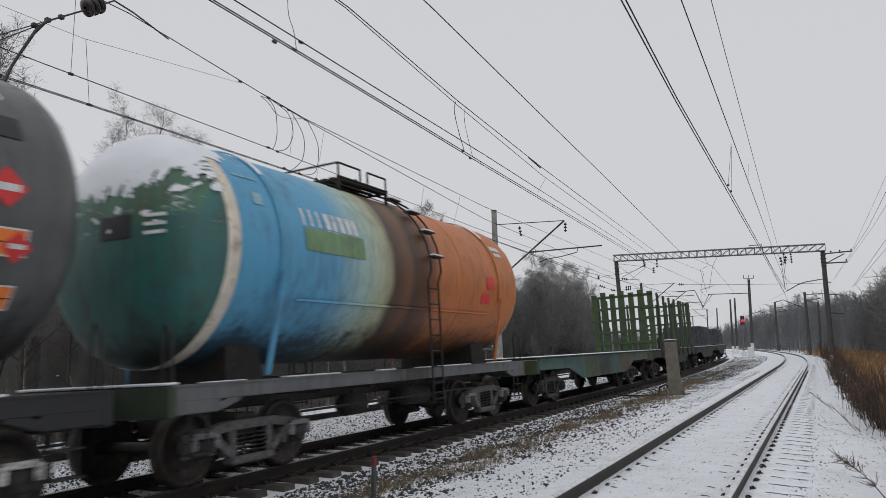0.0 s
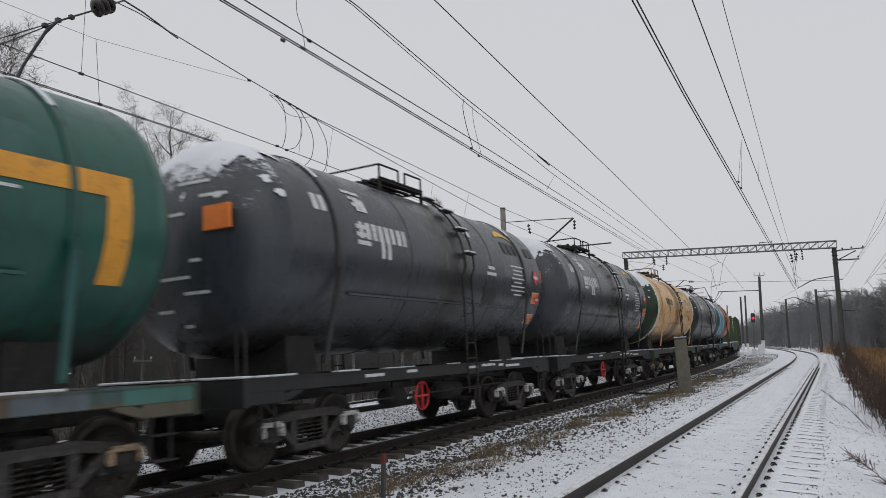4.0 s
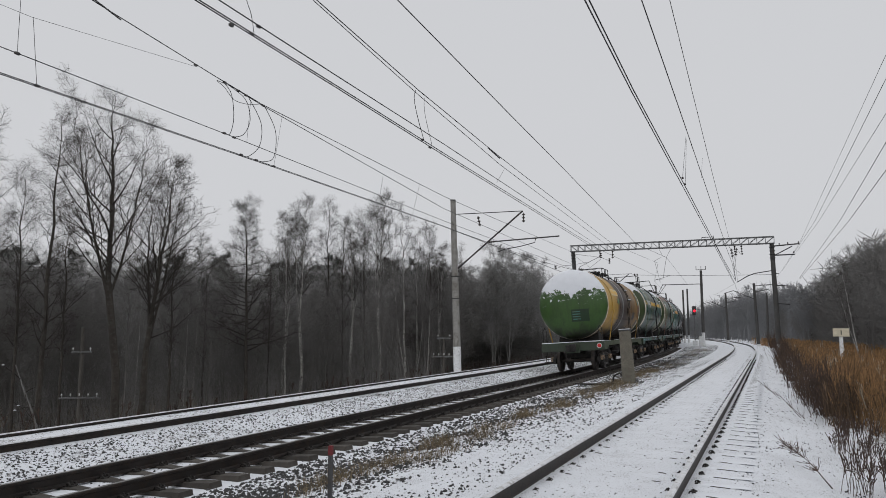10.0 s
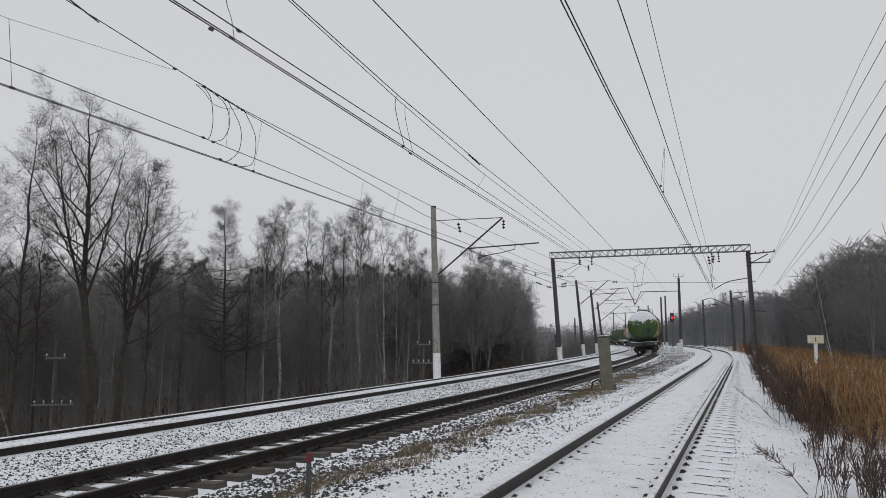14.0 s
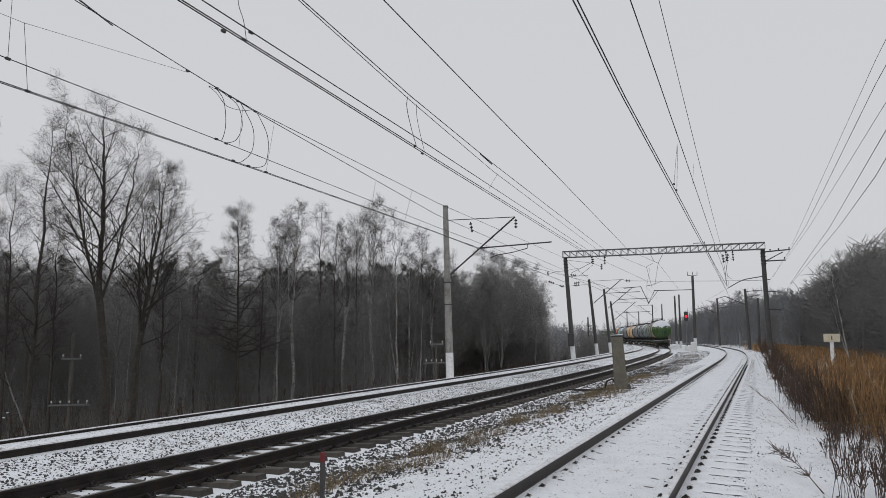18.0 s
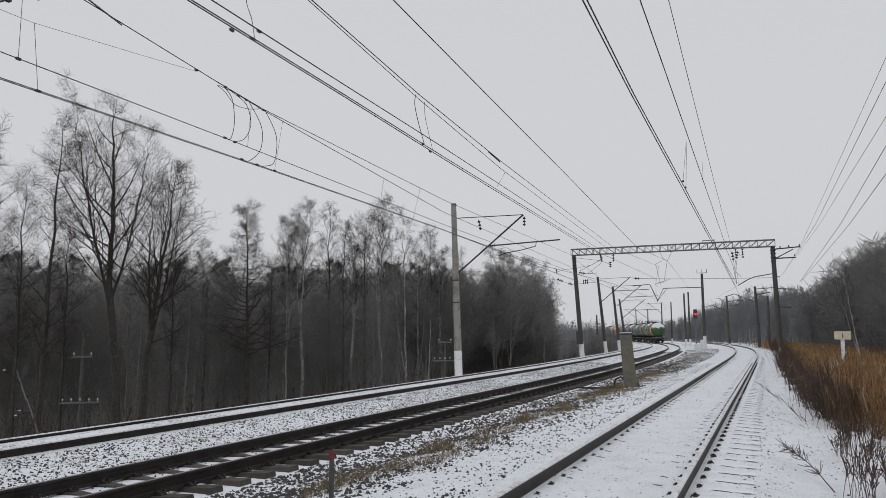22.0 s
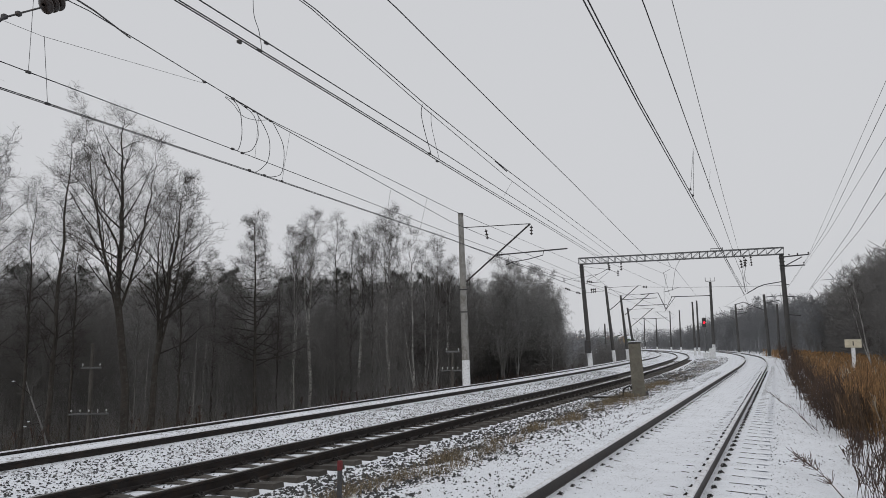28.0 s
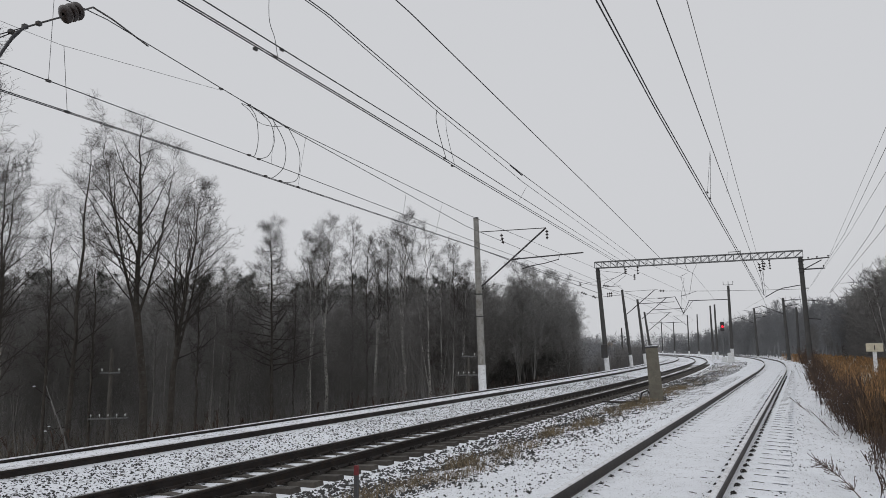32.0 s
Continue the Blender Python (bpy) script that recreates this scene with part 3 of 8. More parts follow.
def snow_cap(seed, low):
    """Snow clinging to the top of the rear head and the barrel's end, with a ragged edge."""
    sh, n, rows = Shape(), 190, 56
    pts = []
    for i in range(rows + 1):
        if i < 8:
            y, r = -TANK_L + 0.45 * (1 - i / 8), TANK_R
        else:
            t = math.pi / 2 * (i - 8) / (rows - 8) * 0.98
            y, r = -(TANK_L + HEAD * math.sin(t)), max(0.02, TANK_R * math.cos(t) ** 0.92)
        pts.append((r, y))
    vs = []
    for i, (r, y) in enumerate(pts):
        for k in range(n + 1):
            a = math.pi * k / n
            lump = 0.014 + 0.012 * noise.noise(Vector((r * 4 * math.cos(a), y * 4, r * 4 * math.sin(a) + seed)))
            vs.append(((r + lump) * math.cos(a), y - lump * (0.8 if i > 8 else 0), (r + lump) * math.sin(a)))
    keep = []
    for i in range(rows):
        for k in range(n):
            a = math.pi * (k + 0.5) / n
            r, y = pts[i]
            z = r * math.sin(a)
            edge = low + 0.34 * noise.fractal(Vector((r * math.cos(a) * 1.5, seed * 3.1, y)), 1.0, 2.0, 4) + 0.16 * noise.noise(Vector((r * math.cos(a) * 7, z * 7, seed))) + 0.10 * noise.noise(Vector((r * math.cos(a) * 19, z * 19, seed + 5)))
            if i < 8:
                edge = max(edge, 1.18 + 0.4 * noise.noise(Vector((seed, y * 3, a * 3))))
            spat = z > edge - 0.75 and i >= 8 and noise.noise(Vector((r * math.cos(a) * 5, z * 9, seed + y * 5))) > 0.42 + 0.25 * (edge - z)
            if z > edge or spat:
                keep.append((i * (n + 1) + k, (i + 1) * (n + 1) + k, (i + 1) * (n + 1) + k + 1, i * (n + 1) + k + 1))
    used = {v: j for j, v in enumerate(sorted({v for f in keep for v in f}))}
    sh.add([vs[v] for v in used], [tuple(used[v] for v in f) for f in keep], True)
    return sh


def ring_shape(y0, y1, out=0.008):
    r = TANK_R
    return Shape().lathe([(r, y0), (r + out, y0 + 0.005), (r + out, y1 - 0.005), (r, y1)], 56, "y")


def strip_shape(y0, y1, a0, a1, out=0.007, n=6):
    """A painted or bolted plate that follows the tank's side; angles from the level of its axis, upwards."""
    r = TANK_R + out
    sh = Shape().lathe([(r, y0), (r, y1)], n, "y", None, True, a0, a1)
    return sh


def digits_shape(y, a, count=8, w=0.135, h=0.28, gap=0.055, seed=0):
    """A row of plain bars where a number is stencilled."""
    bars, rnd = [], random.Random(seed)
    da = h / TANK_R
    for i in range(count):
        y0 = y + i * (w + gap)
        r = TANK_R + 0.007
        bars.append(Shape().lathe([(r, y0), (r, y0 + w * rnd.choice((0.45, 0.85, 1.0, 1.0)))], 2, "y", None, True, a, a + da))
    return bars


def lines_shape(y, a, count, w, h=0.03, gap=0.06, seed=0):
    """Centred lines of small writing, as plain bars."""
    bars, rnd = [], random.Random(seed)
    r = TANK_R + 0.007
    for i in range(count):
        b = a - i * (h + gap) / TANK_R
        full = w * rnd.uniform(0.5, 1.0)
        q, end = y + (w - full) / 2, y + (w + full) / 2
        bars.append(Shape().lathe([(r, q), (r, end)], 2, "y", None, True, b, b + h / TANK_R))
    return bars


def side_frame_shape():
    sh = Shape()
    x0, x1 = -0.07, 0.07
    outline = [(-1.18, 0.44), (-1.18, 0.58), (-0.95, 0.68), (-0.45, 0.76), (0.45, 0.76), (0.95, 0.68), (1.18, 0.58), (1.18, 0.44)]
    inner = [(-1.02, 0.44), (-1.02, 0.52), (-0.85, 0.58), (-0.42, 0.64), (0.42, 0.64), (0.85, 0.58), (1.02, 0.52), (1.02, 0.44)]
    n = len(outline)
    vs = [(x, y, z) for x in (x0, x1) for y, z in outline] + [(x, y, z) for x in (x0, x1) for y, z in inner]
    fs = []
    for i in range(n - 1):
        fs += [(i, i + 1, n + i + 1, n + i), (2 * n + i + 1, 2 * n + i, 3 * n + i, 3 * n + i + 1),
               (n + i, n + i + 1, 3 * n + i + 1, 3 * n + i), (i + 1, i, 2 * n + i, 2 * n + i + 1)]
    sh.add(vs, fs)
    for s in (-1, 1):
        sh.bar((0, s * 0.74, 0.60), (0, s * 0.36, 0.30), 0.14, 0.10)
        sh.bar((0, s * 0.36, 0.72), (0, s * 0.36, 0.26), 0.13, 0.09)
        for e in (-1, 1):
            sh.bar((0, s * 0.925 + e * 0.19, 0.66), (0, s * 0.925 + e * 0.19, 0.36), 0.13, 0.055)
    sh.chamfer(-0.11, 0.11, -0.42, 0.42, 0.19, 0.30, 0.03)
    return sh


def axlebox_shape():
    sh = Shape().chamfer(-0.085, 0.105, -0.15, 0.15, -0.135, 0.125, 0.03)
    return sh.lathe([(0.0, 0.15), (0.10, 0.15), (0.12, 0.135), (0.12, 0.09)], 14, "x")


def spring_shape():
    sh = Shape()
    for y in (-0.2, 0.0, 0.2):
        pts = [(0.075 * math.cos(t), y + 0.075 * math.sin(t), 0.29 + 0.29 * t / (10 * math.pi)) for t in [k * math.pi / 4 for k in range(41)]]
        sh.tube(pts, 0.017, 5)
    return sh


def wheelset_shape():
    sh = Shape()
    for s in (-1, 1):
        pr = [(0.10, 0.84), (0.105, 0.88), (0.20, 0.845), (0.385, 0.80), (0.40, 0.855), (0.470, 0.857), (0.475, 0.79), (0.477, 0.742), (0.503, 0.734), (0.505, 0.715), (0.49, 0.707), (0.40, 0.71), (0.385, 0.76), (0.2, 0.775), (0.10, 0.76)]
        sh.lathe([(r, s * x) for r, x in pr], 36, "x")
        for k in range(3):
            a = k * 2 * math.pi / 3
            sh.lathe([(0.0, s * 0.862), (0.018, s * 0.862), (0.018, s * 0.83)], 8, "x", Matrix.Translation((0, 0.29 * math.cos(a), 0.29 * math.sin(a))))
    sh.tube([(-1.0, 0, 0), (1.0, 0, 0)], 0.075, 12)
    return sh


def adapter_shape():
    """The painted horseshoe that sits over an axlebox."""
    sh = Shape().chamfer(0.0, 0.10, -0.185, 0.185, 0.115, 0.185, 0.02)
    for e in (-1, 1):
        sh.chamfer(0.0, 0.10, e * 0.185 - 0.035, e * 0.185 + 0.035, -0.02, 0.15, 0.015)
    return sh


M_ADAPTERS = [plain("adapter_" + nm, c, 0.7, 0.0, 0.25, 8, 60, 0.2, (0.05, 0.042, 0.036), 0.45) for nm, c in (("grey", (0.22, 0.225, 0.23)), ("white", (0.60, 0.60, 0.58)), ("tan", (0.38, 0.27, 0.18)))]
WHEELSETS = []


def bogie(parent, y, wagon_index):
    b = part("bogie", cached("bolster", lambda: Shape().chamfer(-1.0, 1.0, -0.22, 0.22, 0.52, 0.84, 0.04).tube([(0, 0, 0.8), (0, 0, 0.93)], 0.24, 16), M_STEEL_BLACK), None, parent, "", Matrix.Translation((0, y, 0)))
    for s in (-1, 1):
        part("side_frame", cached("side_frame_grey" if wagon_index == 0 else "side_frame", side_frame_shape, P_FRAME_GREY if wagon_index == 0 else P_FRAME), None, b, "cast steel bogie side frame", pose(s * 1.02, 0, 0, 0, 0, 0 if s > 0 else 180))
        for e in (-1, 1):
            part("axlebox", cached("axlebox", axlebox_shape, M_STEEL_BLACK), None, b, "round-capped axlebox", pose(s * 1.02, e * 0.925, 0.475, 0, 0, 0 if s > 0 else 180))
            if wagon_index < 9:
                tint = M_ADAPTERS[{0: 0, 1: 1, 3: 1, 4: 1}.get(wagon_index, 2)]
                part("bearing_adapter", cached("adapter" + tint.name, adapter_shape, tint), None, b, "pale painted horseshoe over the axlebox", pose(s * 1.09, e * 0.925, 0.475, 0, 0, 0 if s > 0 else 180))
        part("spring", cached("spring", spring_shape, M_WHEEL), None, b, "", Matrix.Translation((s * 1.02, 0, 0)))
        part("brake_beam", cached("brake_beam", lambda: Shape().bar((-0.85, 0, 0.42), (0.85, 0, 0.42), 0.06, 0.1).chamfer(-0.86, -0.70, -0.05, 0.05, 0.28, 0.62, 0.015).chamfer(0.70, 0.86, -0.05, 0.05, 0.28, 0.62, 0.015), M_STEEL_BLACK), None, b, "", Matrix.Translation((0, s * 0.40, 0)))
        w = part("wheelset", cached("wheelset", wheelset_shape, M_WHEEL), None, b, "steel wheels worn bright on the rim", pose(0, s * 0.925, 0.475))
        WHEELSETS.append((w, s * 0.925, wagon_index))
    return b


def coupler_shape():
    sh = Shape().chamfer(-0.13, 0.13, 0.0, 0.42, 0.93, 1.19, 0.03)
    sh.chamfer(-0.20, 0.20, 0.38, 0.60, 0.88, 1.22, 0.05)
    sh.chamfer(0.04, 0.20, 0.55, 0.74, 0.90, 1.18, 0.04)
    sh.chamfer(-0.22, -0.12, 0.55, 0.66, 0.90, 1.18, 0.03)
    return sh


def hose_shape():
    return Shape().tube([(0.32, 0.0, 1.0), (0.33, 0.16, 0.92), (0.30, 0.30, 0.62), (0.18, 0.46, 0.52), (0.05, 0.58, 0.60)], 0.028, 7)


def end_gear(w, half, inset=0.0):
    for s in (-1, 1):
        turn = pose(0, s * (half - inset), 0, 0, 0, 0 if s > 0 else 180)
        part("coupler", cached("coupler", coupler_shape, M_STEEL_BLACK), None, w, "", turn)
        part("brake_hose", cached("hose", hose_shape, M_STEEL_BLACK), None, w, "", turn)
        for e in (-1, 1):
            part("step", cached("step", lambda: Shape().bar((0, -0.14, 1.0), (0, -0.14, 0.45), 0.035, 0.02).bar((0, 0.14, 1.0), (0, 0.14, 0.45), 0.035, 0.02).box(-0.08, 0.10, -0.17, 0.17, 0.44, 0.46).box(-0.05, 0.08, -0.17, 0.17, 0.72, 0.74), M_STEEL_BLACK), None, w, "", Matrix.Translation((e * 1.34, s * (half - 0.45), 0)))


def plate_sill_shape(half, x, z0, z1):
    sh = Shape().chamfer(x - 0.035, x + 0.035, -half, half, z0, z1, 0.012)
    for s in (-1, 1):
        a, b = s * (half - 0.75), s * (half - 0.02)
        sh.chamfer(x - 0.032, x + 0.032, min(a, b), max(a, b), z0 - 0.15, z0 + 0.02, 0.012)
        sh.bar((x, a, z0 - 0.09), (x, a - s * 0.35, z0 + 0.02), 0.05, 0.10)
    sh.box(x - 0.06, x + 0.05, -half, half, z1 - 0.02, z1 + 0.004)
    return sh


def ladder_shape():
    sh, y0, w = Shape(), 0.0, 0.20
    arc = [(math.cos(a) * (TANK_R + 0.10), TANK_Z + math.sin(a) * (TANK_R + 0.10)) for a in [k * 1.25 / 8 for k in range(9)]]
    for e in (-w, w):
        pts = [(1.60, e, 0.55), (1.60, e, TANK_Z - 0.2)] + [(x, e, z) for x, z in arc]
        sh.tube([Vector(p) for p in pts], 0.02, 5)
    for k in range(8):
        z = 0.62 + k * 0.29
        sh.tube([(1.60, -w, z), (1.60, w, z)], 0.014, 5)
    for k in range(1, 9, 2):
        x, z = arc[k]
        sh.box(x - 0.06, x + 0.10, -w, w, z - 0.012, z + 0.012)
    return sh


def rung_place(k):
    t = k * 1.25 / 8
    return Matrix.Translation((math.cos(t) * (TANK_R + 0.10) + 0.02, 0, TANK_Z + math.sin(t) * (TANK_R + 0.10) + 0.03))


DECK = (-0.60, 0.76, -1.25, 0.35)


def platform_shape():
    """The walkway's frame and feet."""
    sh, z = Shape(), TANK_Z + TANK_R + 0.05
    x0, x1, y0, y1 = DECK
    for y in (y0, y1):
        sh.box(x0, x1, y - 0.03, y + 0.03, z - 0.05, z - 0.016)
    for x in (x0, x1):
        sh.box(x - 0.03, x + 0.03, y0, y1, z - 0.052, z - 0.018)
    return sh


def railing_shape(high):
    sh, z = Shape(), TANK_Z + TANK_R + 0.05
    x0, x1, y0, y1 = DECK
    for x in (x0, x1):
        ys = [y0, y0 + 0.70, y0 + 0.95, y1]
        for y in ys:
            sh.tube([(x, y, z), (x, y, z + high)], 0.02, 5)
        sh.tube([(x, ys[0], z + high), (x, ys[1], z + high)], 0.02, 5)
        sh.tube([(x, ys[2], z + high), (x, ys[3], z + high)], 0.02, 5)
        if high > 0.3:
            for q in (0.33, 0.66):
                sh.tube([(x, ys[0], z + high * q), (x, ys[1], z + high * q)], 0.012, 4)
                sh.tube([(x, ys[2], z + high * q), (x, ys[3], z + high * q)], 0.012, 4)
    sh.tube([(x0, y0, z + high), (x1, y0, z + high)], 0.02, 5)
    return sh


def hatch_shape():
    t = Matrix.Translation((0.0, -0.2, TANK_Z + TANK_R - 0.05))
    sh = Shape().lathe([(0.36, 0.0), (0.36, 0.20), (0.40, 0.20), (0.40, 0.25), (0.2, 0.31), (0.001, 0.32)], 20, "z", t)
    return sh


def underframe_shape(half):
    sh = Shape().chamfer(-0.22, 0.22, -half, half, 0.86, 1.2, 0.02)
    for y in (-2.6, -1.2, 0.3, 1.5, 2.7):
        sh.box(-1.3, 1.3, y - 0.06, y + 0.06, 1.02, 1.2)
    for s in (-1, 1):
        sh.bar((s * 1.25, s * 2.3, 1.05), (s * 0.25, s * 0.6, 1.05), 0.08, 0.12)
    return sh


def brake_shape():
    sh = Shape()
    sh.lathe([(0.001, -0.45), (0.17, -0.43), (0.19, -0.38), (0.19, 0.1), (0.15, 0.14), (0.03, 0.16), (0.025, 0.5)], 16, "y", Matrix.Translation((0.55, -0.6, 0.72)))
    sh.lathe([(0.001, -0.5), (0.16, -0.46), (0.18, -0.38), (0.18, 0.38), (0.16, 0.46), (0.001, 0.5)], 16, "y", Matrix.Translation((0.62, 1.35, 0.74)))
    sh.tube([(0.5, -3.2, 0.62), (0.5, -0.2, 0.60)], 0.022, 6).tube([(0.42, 0.0, 0.62), (0.35, 3.2, 0.66)], 0.022, 6)
    sh.tube([(1.22, -3.0, 0.78), (1.22, 3.0, 0.78)], 0.016, 5)
    sh.bar((0.55, -0.6, 0.9), (0.55, -0.6, 1.05), 0.3, 0.05).bar((0.62, 1.35, 0.9), (0.62, 1.35, 1.05), 0.3, 0.05)
    return sh


def saddle_shape():
    sh = Shape()
    pr = []
    for k in range(9):
        a = math.pi * (1.31 + 0.38 * k / 8)
        pr.append((math.cos(a) * TANK_R, TANK_Z + math.sin(a) * TANK_R))
    n = len(pr)
    vs = [(x, y, z) for y in (-0.32, 0.32) for x, z in pr] + [(x * 1.08, y, 1.2) for y in (-0.36, 0.36) for x, z in pr]
    fs = []
    for i in range(n - 1):
        fs += [(i, 2 * n + i, 2 * n + i + 1, i + 1), (n + i + 1, 3 * n + i + 1, 3 * n + i, n + i), (i, i + 1, n + i + 1, n + i)]
    fs += [(0, n, 3 * n, 2 * n), (n - 1, 3 * n - 1, 4 * n - 1, 2 * n - 1)]
    return sh.add(vs, fs)


def strut_shape(s):
    """The strap that ties the tank's end to the frame."""
    sh = Shape()
    r = TANK_R + 0.03
    for e in (-1, 1):
        sh.bar((e * 1.33, s * 3.9, 1.25), (e * (r + 0.015), s * 3.82, TANK_Z - 0.35), 0.03, 0.10, (0, 1, 0))
    sh.lathe([(r - 0.02, s * 3.82 - 0.04), (r, s * 3.82 - 0.04), (r, s * 3.82 + 0.04), (r - 0.02, s * 3.82 + 0.04)], 48, "y", UP, True, -0.25, math.pi + 0.25)
    return sh


def end_post_shape():
    sh = Shape()
    sh.tube([(0, 0, 1.28), (0, 0, 1.85), (-0.10, 0, 2.0), (-0.16, 0, 1.85), (-0.16, 0, 1.28)], 0.018, 6)
    return sh


def end_beam_shape(half, s):
    sh = Shape().chamfer(-1.42, 1.42, s * half - 0.06, s * half + 0.06, 0.90, 1.28, 0.02)
    sh.chamfer(-0.32, 0.32, s * (half + 0.05) - 0.06, s * (half + 0.05) + 0.06, 0.82, 1.26, 0.02)
    return sh


def tank_wagon(index, name, label, barrel, rear, front=None, ring=None, ring_w=0.12, front_ring=None, sill=None, cap=0.55, tower=M_STEEL_BLACK, rails=0.26, deco=()):
    half = 5.58
    w = thing(name, Matrix(), label, "tank wagon", "wagons of the goods train")
    tank = part("tank", barrel_mesh(barrel), None, w, "", UP)
    part("tank_end", head_shape(-1), rear, w, "domed rear end", UP)
    part("tank_end", head_shape(1), front or barrel, w, "domed front end", UP)
    if cap is not None:
        part("snow_cap", snow_cap(index * 1.7 + 0.3, cap), M_SNOW, w, "snow clinging to the domed rear end", UP)
    if ring:
        part("end_ring", ring_shape(-TANK_L - 0.01, -TANK_L + ring_w), ring, w, "painted band round the rear end", UP)
    if front_ring:
        part("end_ring", ring_shape(TANK_L - 0.14, TANK_L + 0.01), front_ring, w, "painted band round the front end", UP)
    part("tank_seam", ring_shape(-1.6, -1.575, 0.01), barrel, tank)
    part("tank_seam", ring_shape(1.9, 1.925, 0.01), barrel, tank)
    for s in (-1, 1):
        part("tank_strap", strut_shape(s), P_BLACK if barrel is P_DARK else barrel, w, "steel strap tying the tank down")
        if cap is not None:
            part("strap_snow", cached("strap_snow%d" % s, lambda: Shape().lathe([(TANK_R + 0.028, s * 3.82 - 0.034), (TANK_R + 0.048, s * 3.82 - 0.02), (TANK_R + 0.048, s * 3.82 + 0.02), (TANK_R + 0.028, s * 3.82 + 0.034)], 26, "y", UP, True, 0.72, 2.3), M_SNOW), None, w, "line of snow caught on the strap")
        part("saddle", cached("saddle", saddle_shape, M_STEEL_BLACK), None, w, "", Matrix.Translation((0, s * 3.9, 0)))
        part("side_sill", plate_sill_shape(half, s * 1.38, 1.08, 1.28), sill or P_SILL_GREY, w, "long painted steel side sill")
        part("end_beam", end_beam_shape(half, s), P_SILL_BLACK if sill is P_SILL_BLACK else P_SILL_MOSS, w)
        for e in (-1, 1):
            part("end_handrail", cached("end_post", end_post_shape, M_STEEL_BLACK), None, w, "", pose(e * 1.34, s * (half - 0.05), 0, 0, 0, 0 if e > 0 else 180))
        bogie(w, s * 3.9, index)
    part("snow_ledge", cached("end_snow", lambda: Shape().chamfer(-1.40, 1.40, -half - 0.07, -half + 0.10, 1.285, 1.318, 0.012), M_SNOW), None, w, "line of snow on the end beam")
    part("centre_sill", cached("under", lambda: underframe_shape(half), M_STEEL_BLACK), None, w)
    part("brake_gear", cached("brake", brake_shape, M_STEEL_BLACK), None, w, "brake cylinder, reservoir and rods")
    lad = part("ladder", cached("ladder", ladder_shape, tower), None, w, "", Matrix.Translation((0, 0.55, 0)))
    for k in range(1, 9, 2):
        part("rung_snow", cached("rung_snow", lambda: Shape().chamfer(-0.07, 0.07, -0.19, 0.19, -0.018, 0.02, 0.012), M_SNOW), None, lad, "snow on a rung", rung_place(k))
    part("ladder", cached("ladder", ladder_shape, tower), None, w, "", pose(0, 0.55, 0, 0, 0, 180))
    deck = part("platform", cached("platform" + tower.name, platform_shape, tower), None, w, "slatted walkway on top")
    for fx, fy in ((DECK[0], DECK[2]), (DECK[1], DECK[2]), (DECK[0], DECK[3]), (DECK[1], DECK[3])):
        part("platform_leg", cached("platform_leg" + tower.name, lambda: Shape().bar((0, 0, -0.38), (0, 0, 0.02), 0.05), tower), None, deck, "", Matrix.Translation((fx, fy, TANK_Z + TANK_R + 0.05)))
    for k in range(9):
        x = DECK[0] + (DECK[1] - DECK[0]) * k / 8
        part("slat", cached("slat" + tower.name, lambda: Shape().chamfer(-0.05, 0.05, DECK[2], DECK[3], -0.015, 0.015, 0.005), tower), None, deck, "", Matrix.Translation((x, 0, TANK_Z + TANK_R + 0.05)))
    part("railing", cached("railing%s%.2f" % (tower.name, rails), lambda: railing_shape(rails), tower), None, w)
    lid = part("hatch", cached("hatch", hatch_shape, M_STEEL_BLACK), None, w, "round filling hatch")
    for k in range(8):
        part("hatch_bolt", cached("hatch_bolt", lambda: Shape().box(-0.03, 0.03, 0.36, 0.46, 0.12, 0.30), M_STEEL_BLACK), None, lid, "", Matrix.Translation((0.0, -0.2, TANK_Z + TANK_R - 0.05)) @ Matrix.Rotation(k * math.pi / 4, 4, "Z"))
    for s in (-1, 1):
        q = TANK_R + 0.02
        part("tank_rib", cached("tank_rib" + barrel.name, lambda: Shape().bar((q * math.cos(-0.46), -3.4, q * math.sin(-0.46)), (q * math.cos(-0.46), 3.4, q * math.sin(-0.46)), 0.07, 0.035), barrel), None, tank, "", pose(0, 0, 0, 0, 0, 0 if s > 0 else 180))
    rw = random.Random(300 + index)
    y = -half + rw.uniform(0.1, 0.8)
    while y < half - 0.8:
        ln = rw.uniform(0.3, 1.5)
        part("sill_snow", Shape().chamfer(1.27, 1.40, y, min(y + ln, half - 0.05), 1.285, 1.285 + rw.uniform(0.014, 0.03), 0.006), M_SNOW, w, "thin snow on the sill")
        y += ln + rw.uniform(0.3, 1.8)
    if sill is P_SILL_PATCH:
        y = -half + 0.05
        while y < half - 0.5:
            ln = min(rw.uniform(0.35, 1.5), half - 0.05 - y)
            part("sill_patch", Shape().box(1.416, 1.419, y, y + ln, 1.09, 1.262), rw.choice(PATCHES), w, "overpainted patch on the sill")
            y += ln + rw.choice((0.0, 0.0, 0.4))
            if rw.random() < 0.6:
                part("stencil", Shape().box(1.420, 1.422, y - ln * 0.7, y - ln * 0.35, 1.14, 1.21), P_BLUESTENCIL, w, "faded stencil on the sill")
    end_gear(w, half, 0.16)
    for nm, sh, mt, lb in deco:
        for one in sh if isinstance(sh, list) else [sh]:
            part(nm, one, mt, tank, lb)
    return w


def number(y, a, mt=None, seed=1, n=8):
    return ("stencil", digits_shape(y, a, n, seed=seed), mt or P_WHITE, "stencilled number as plain bars")


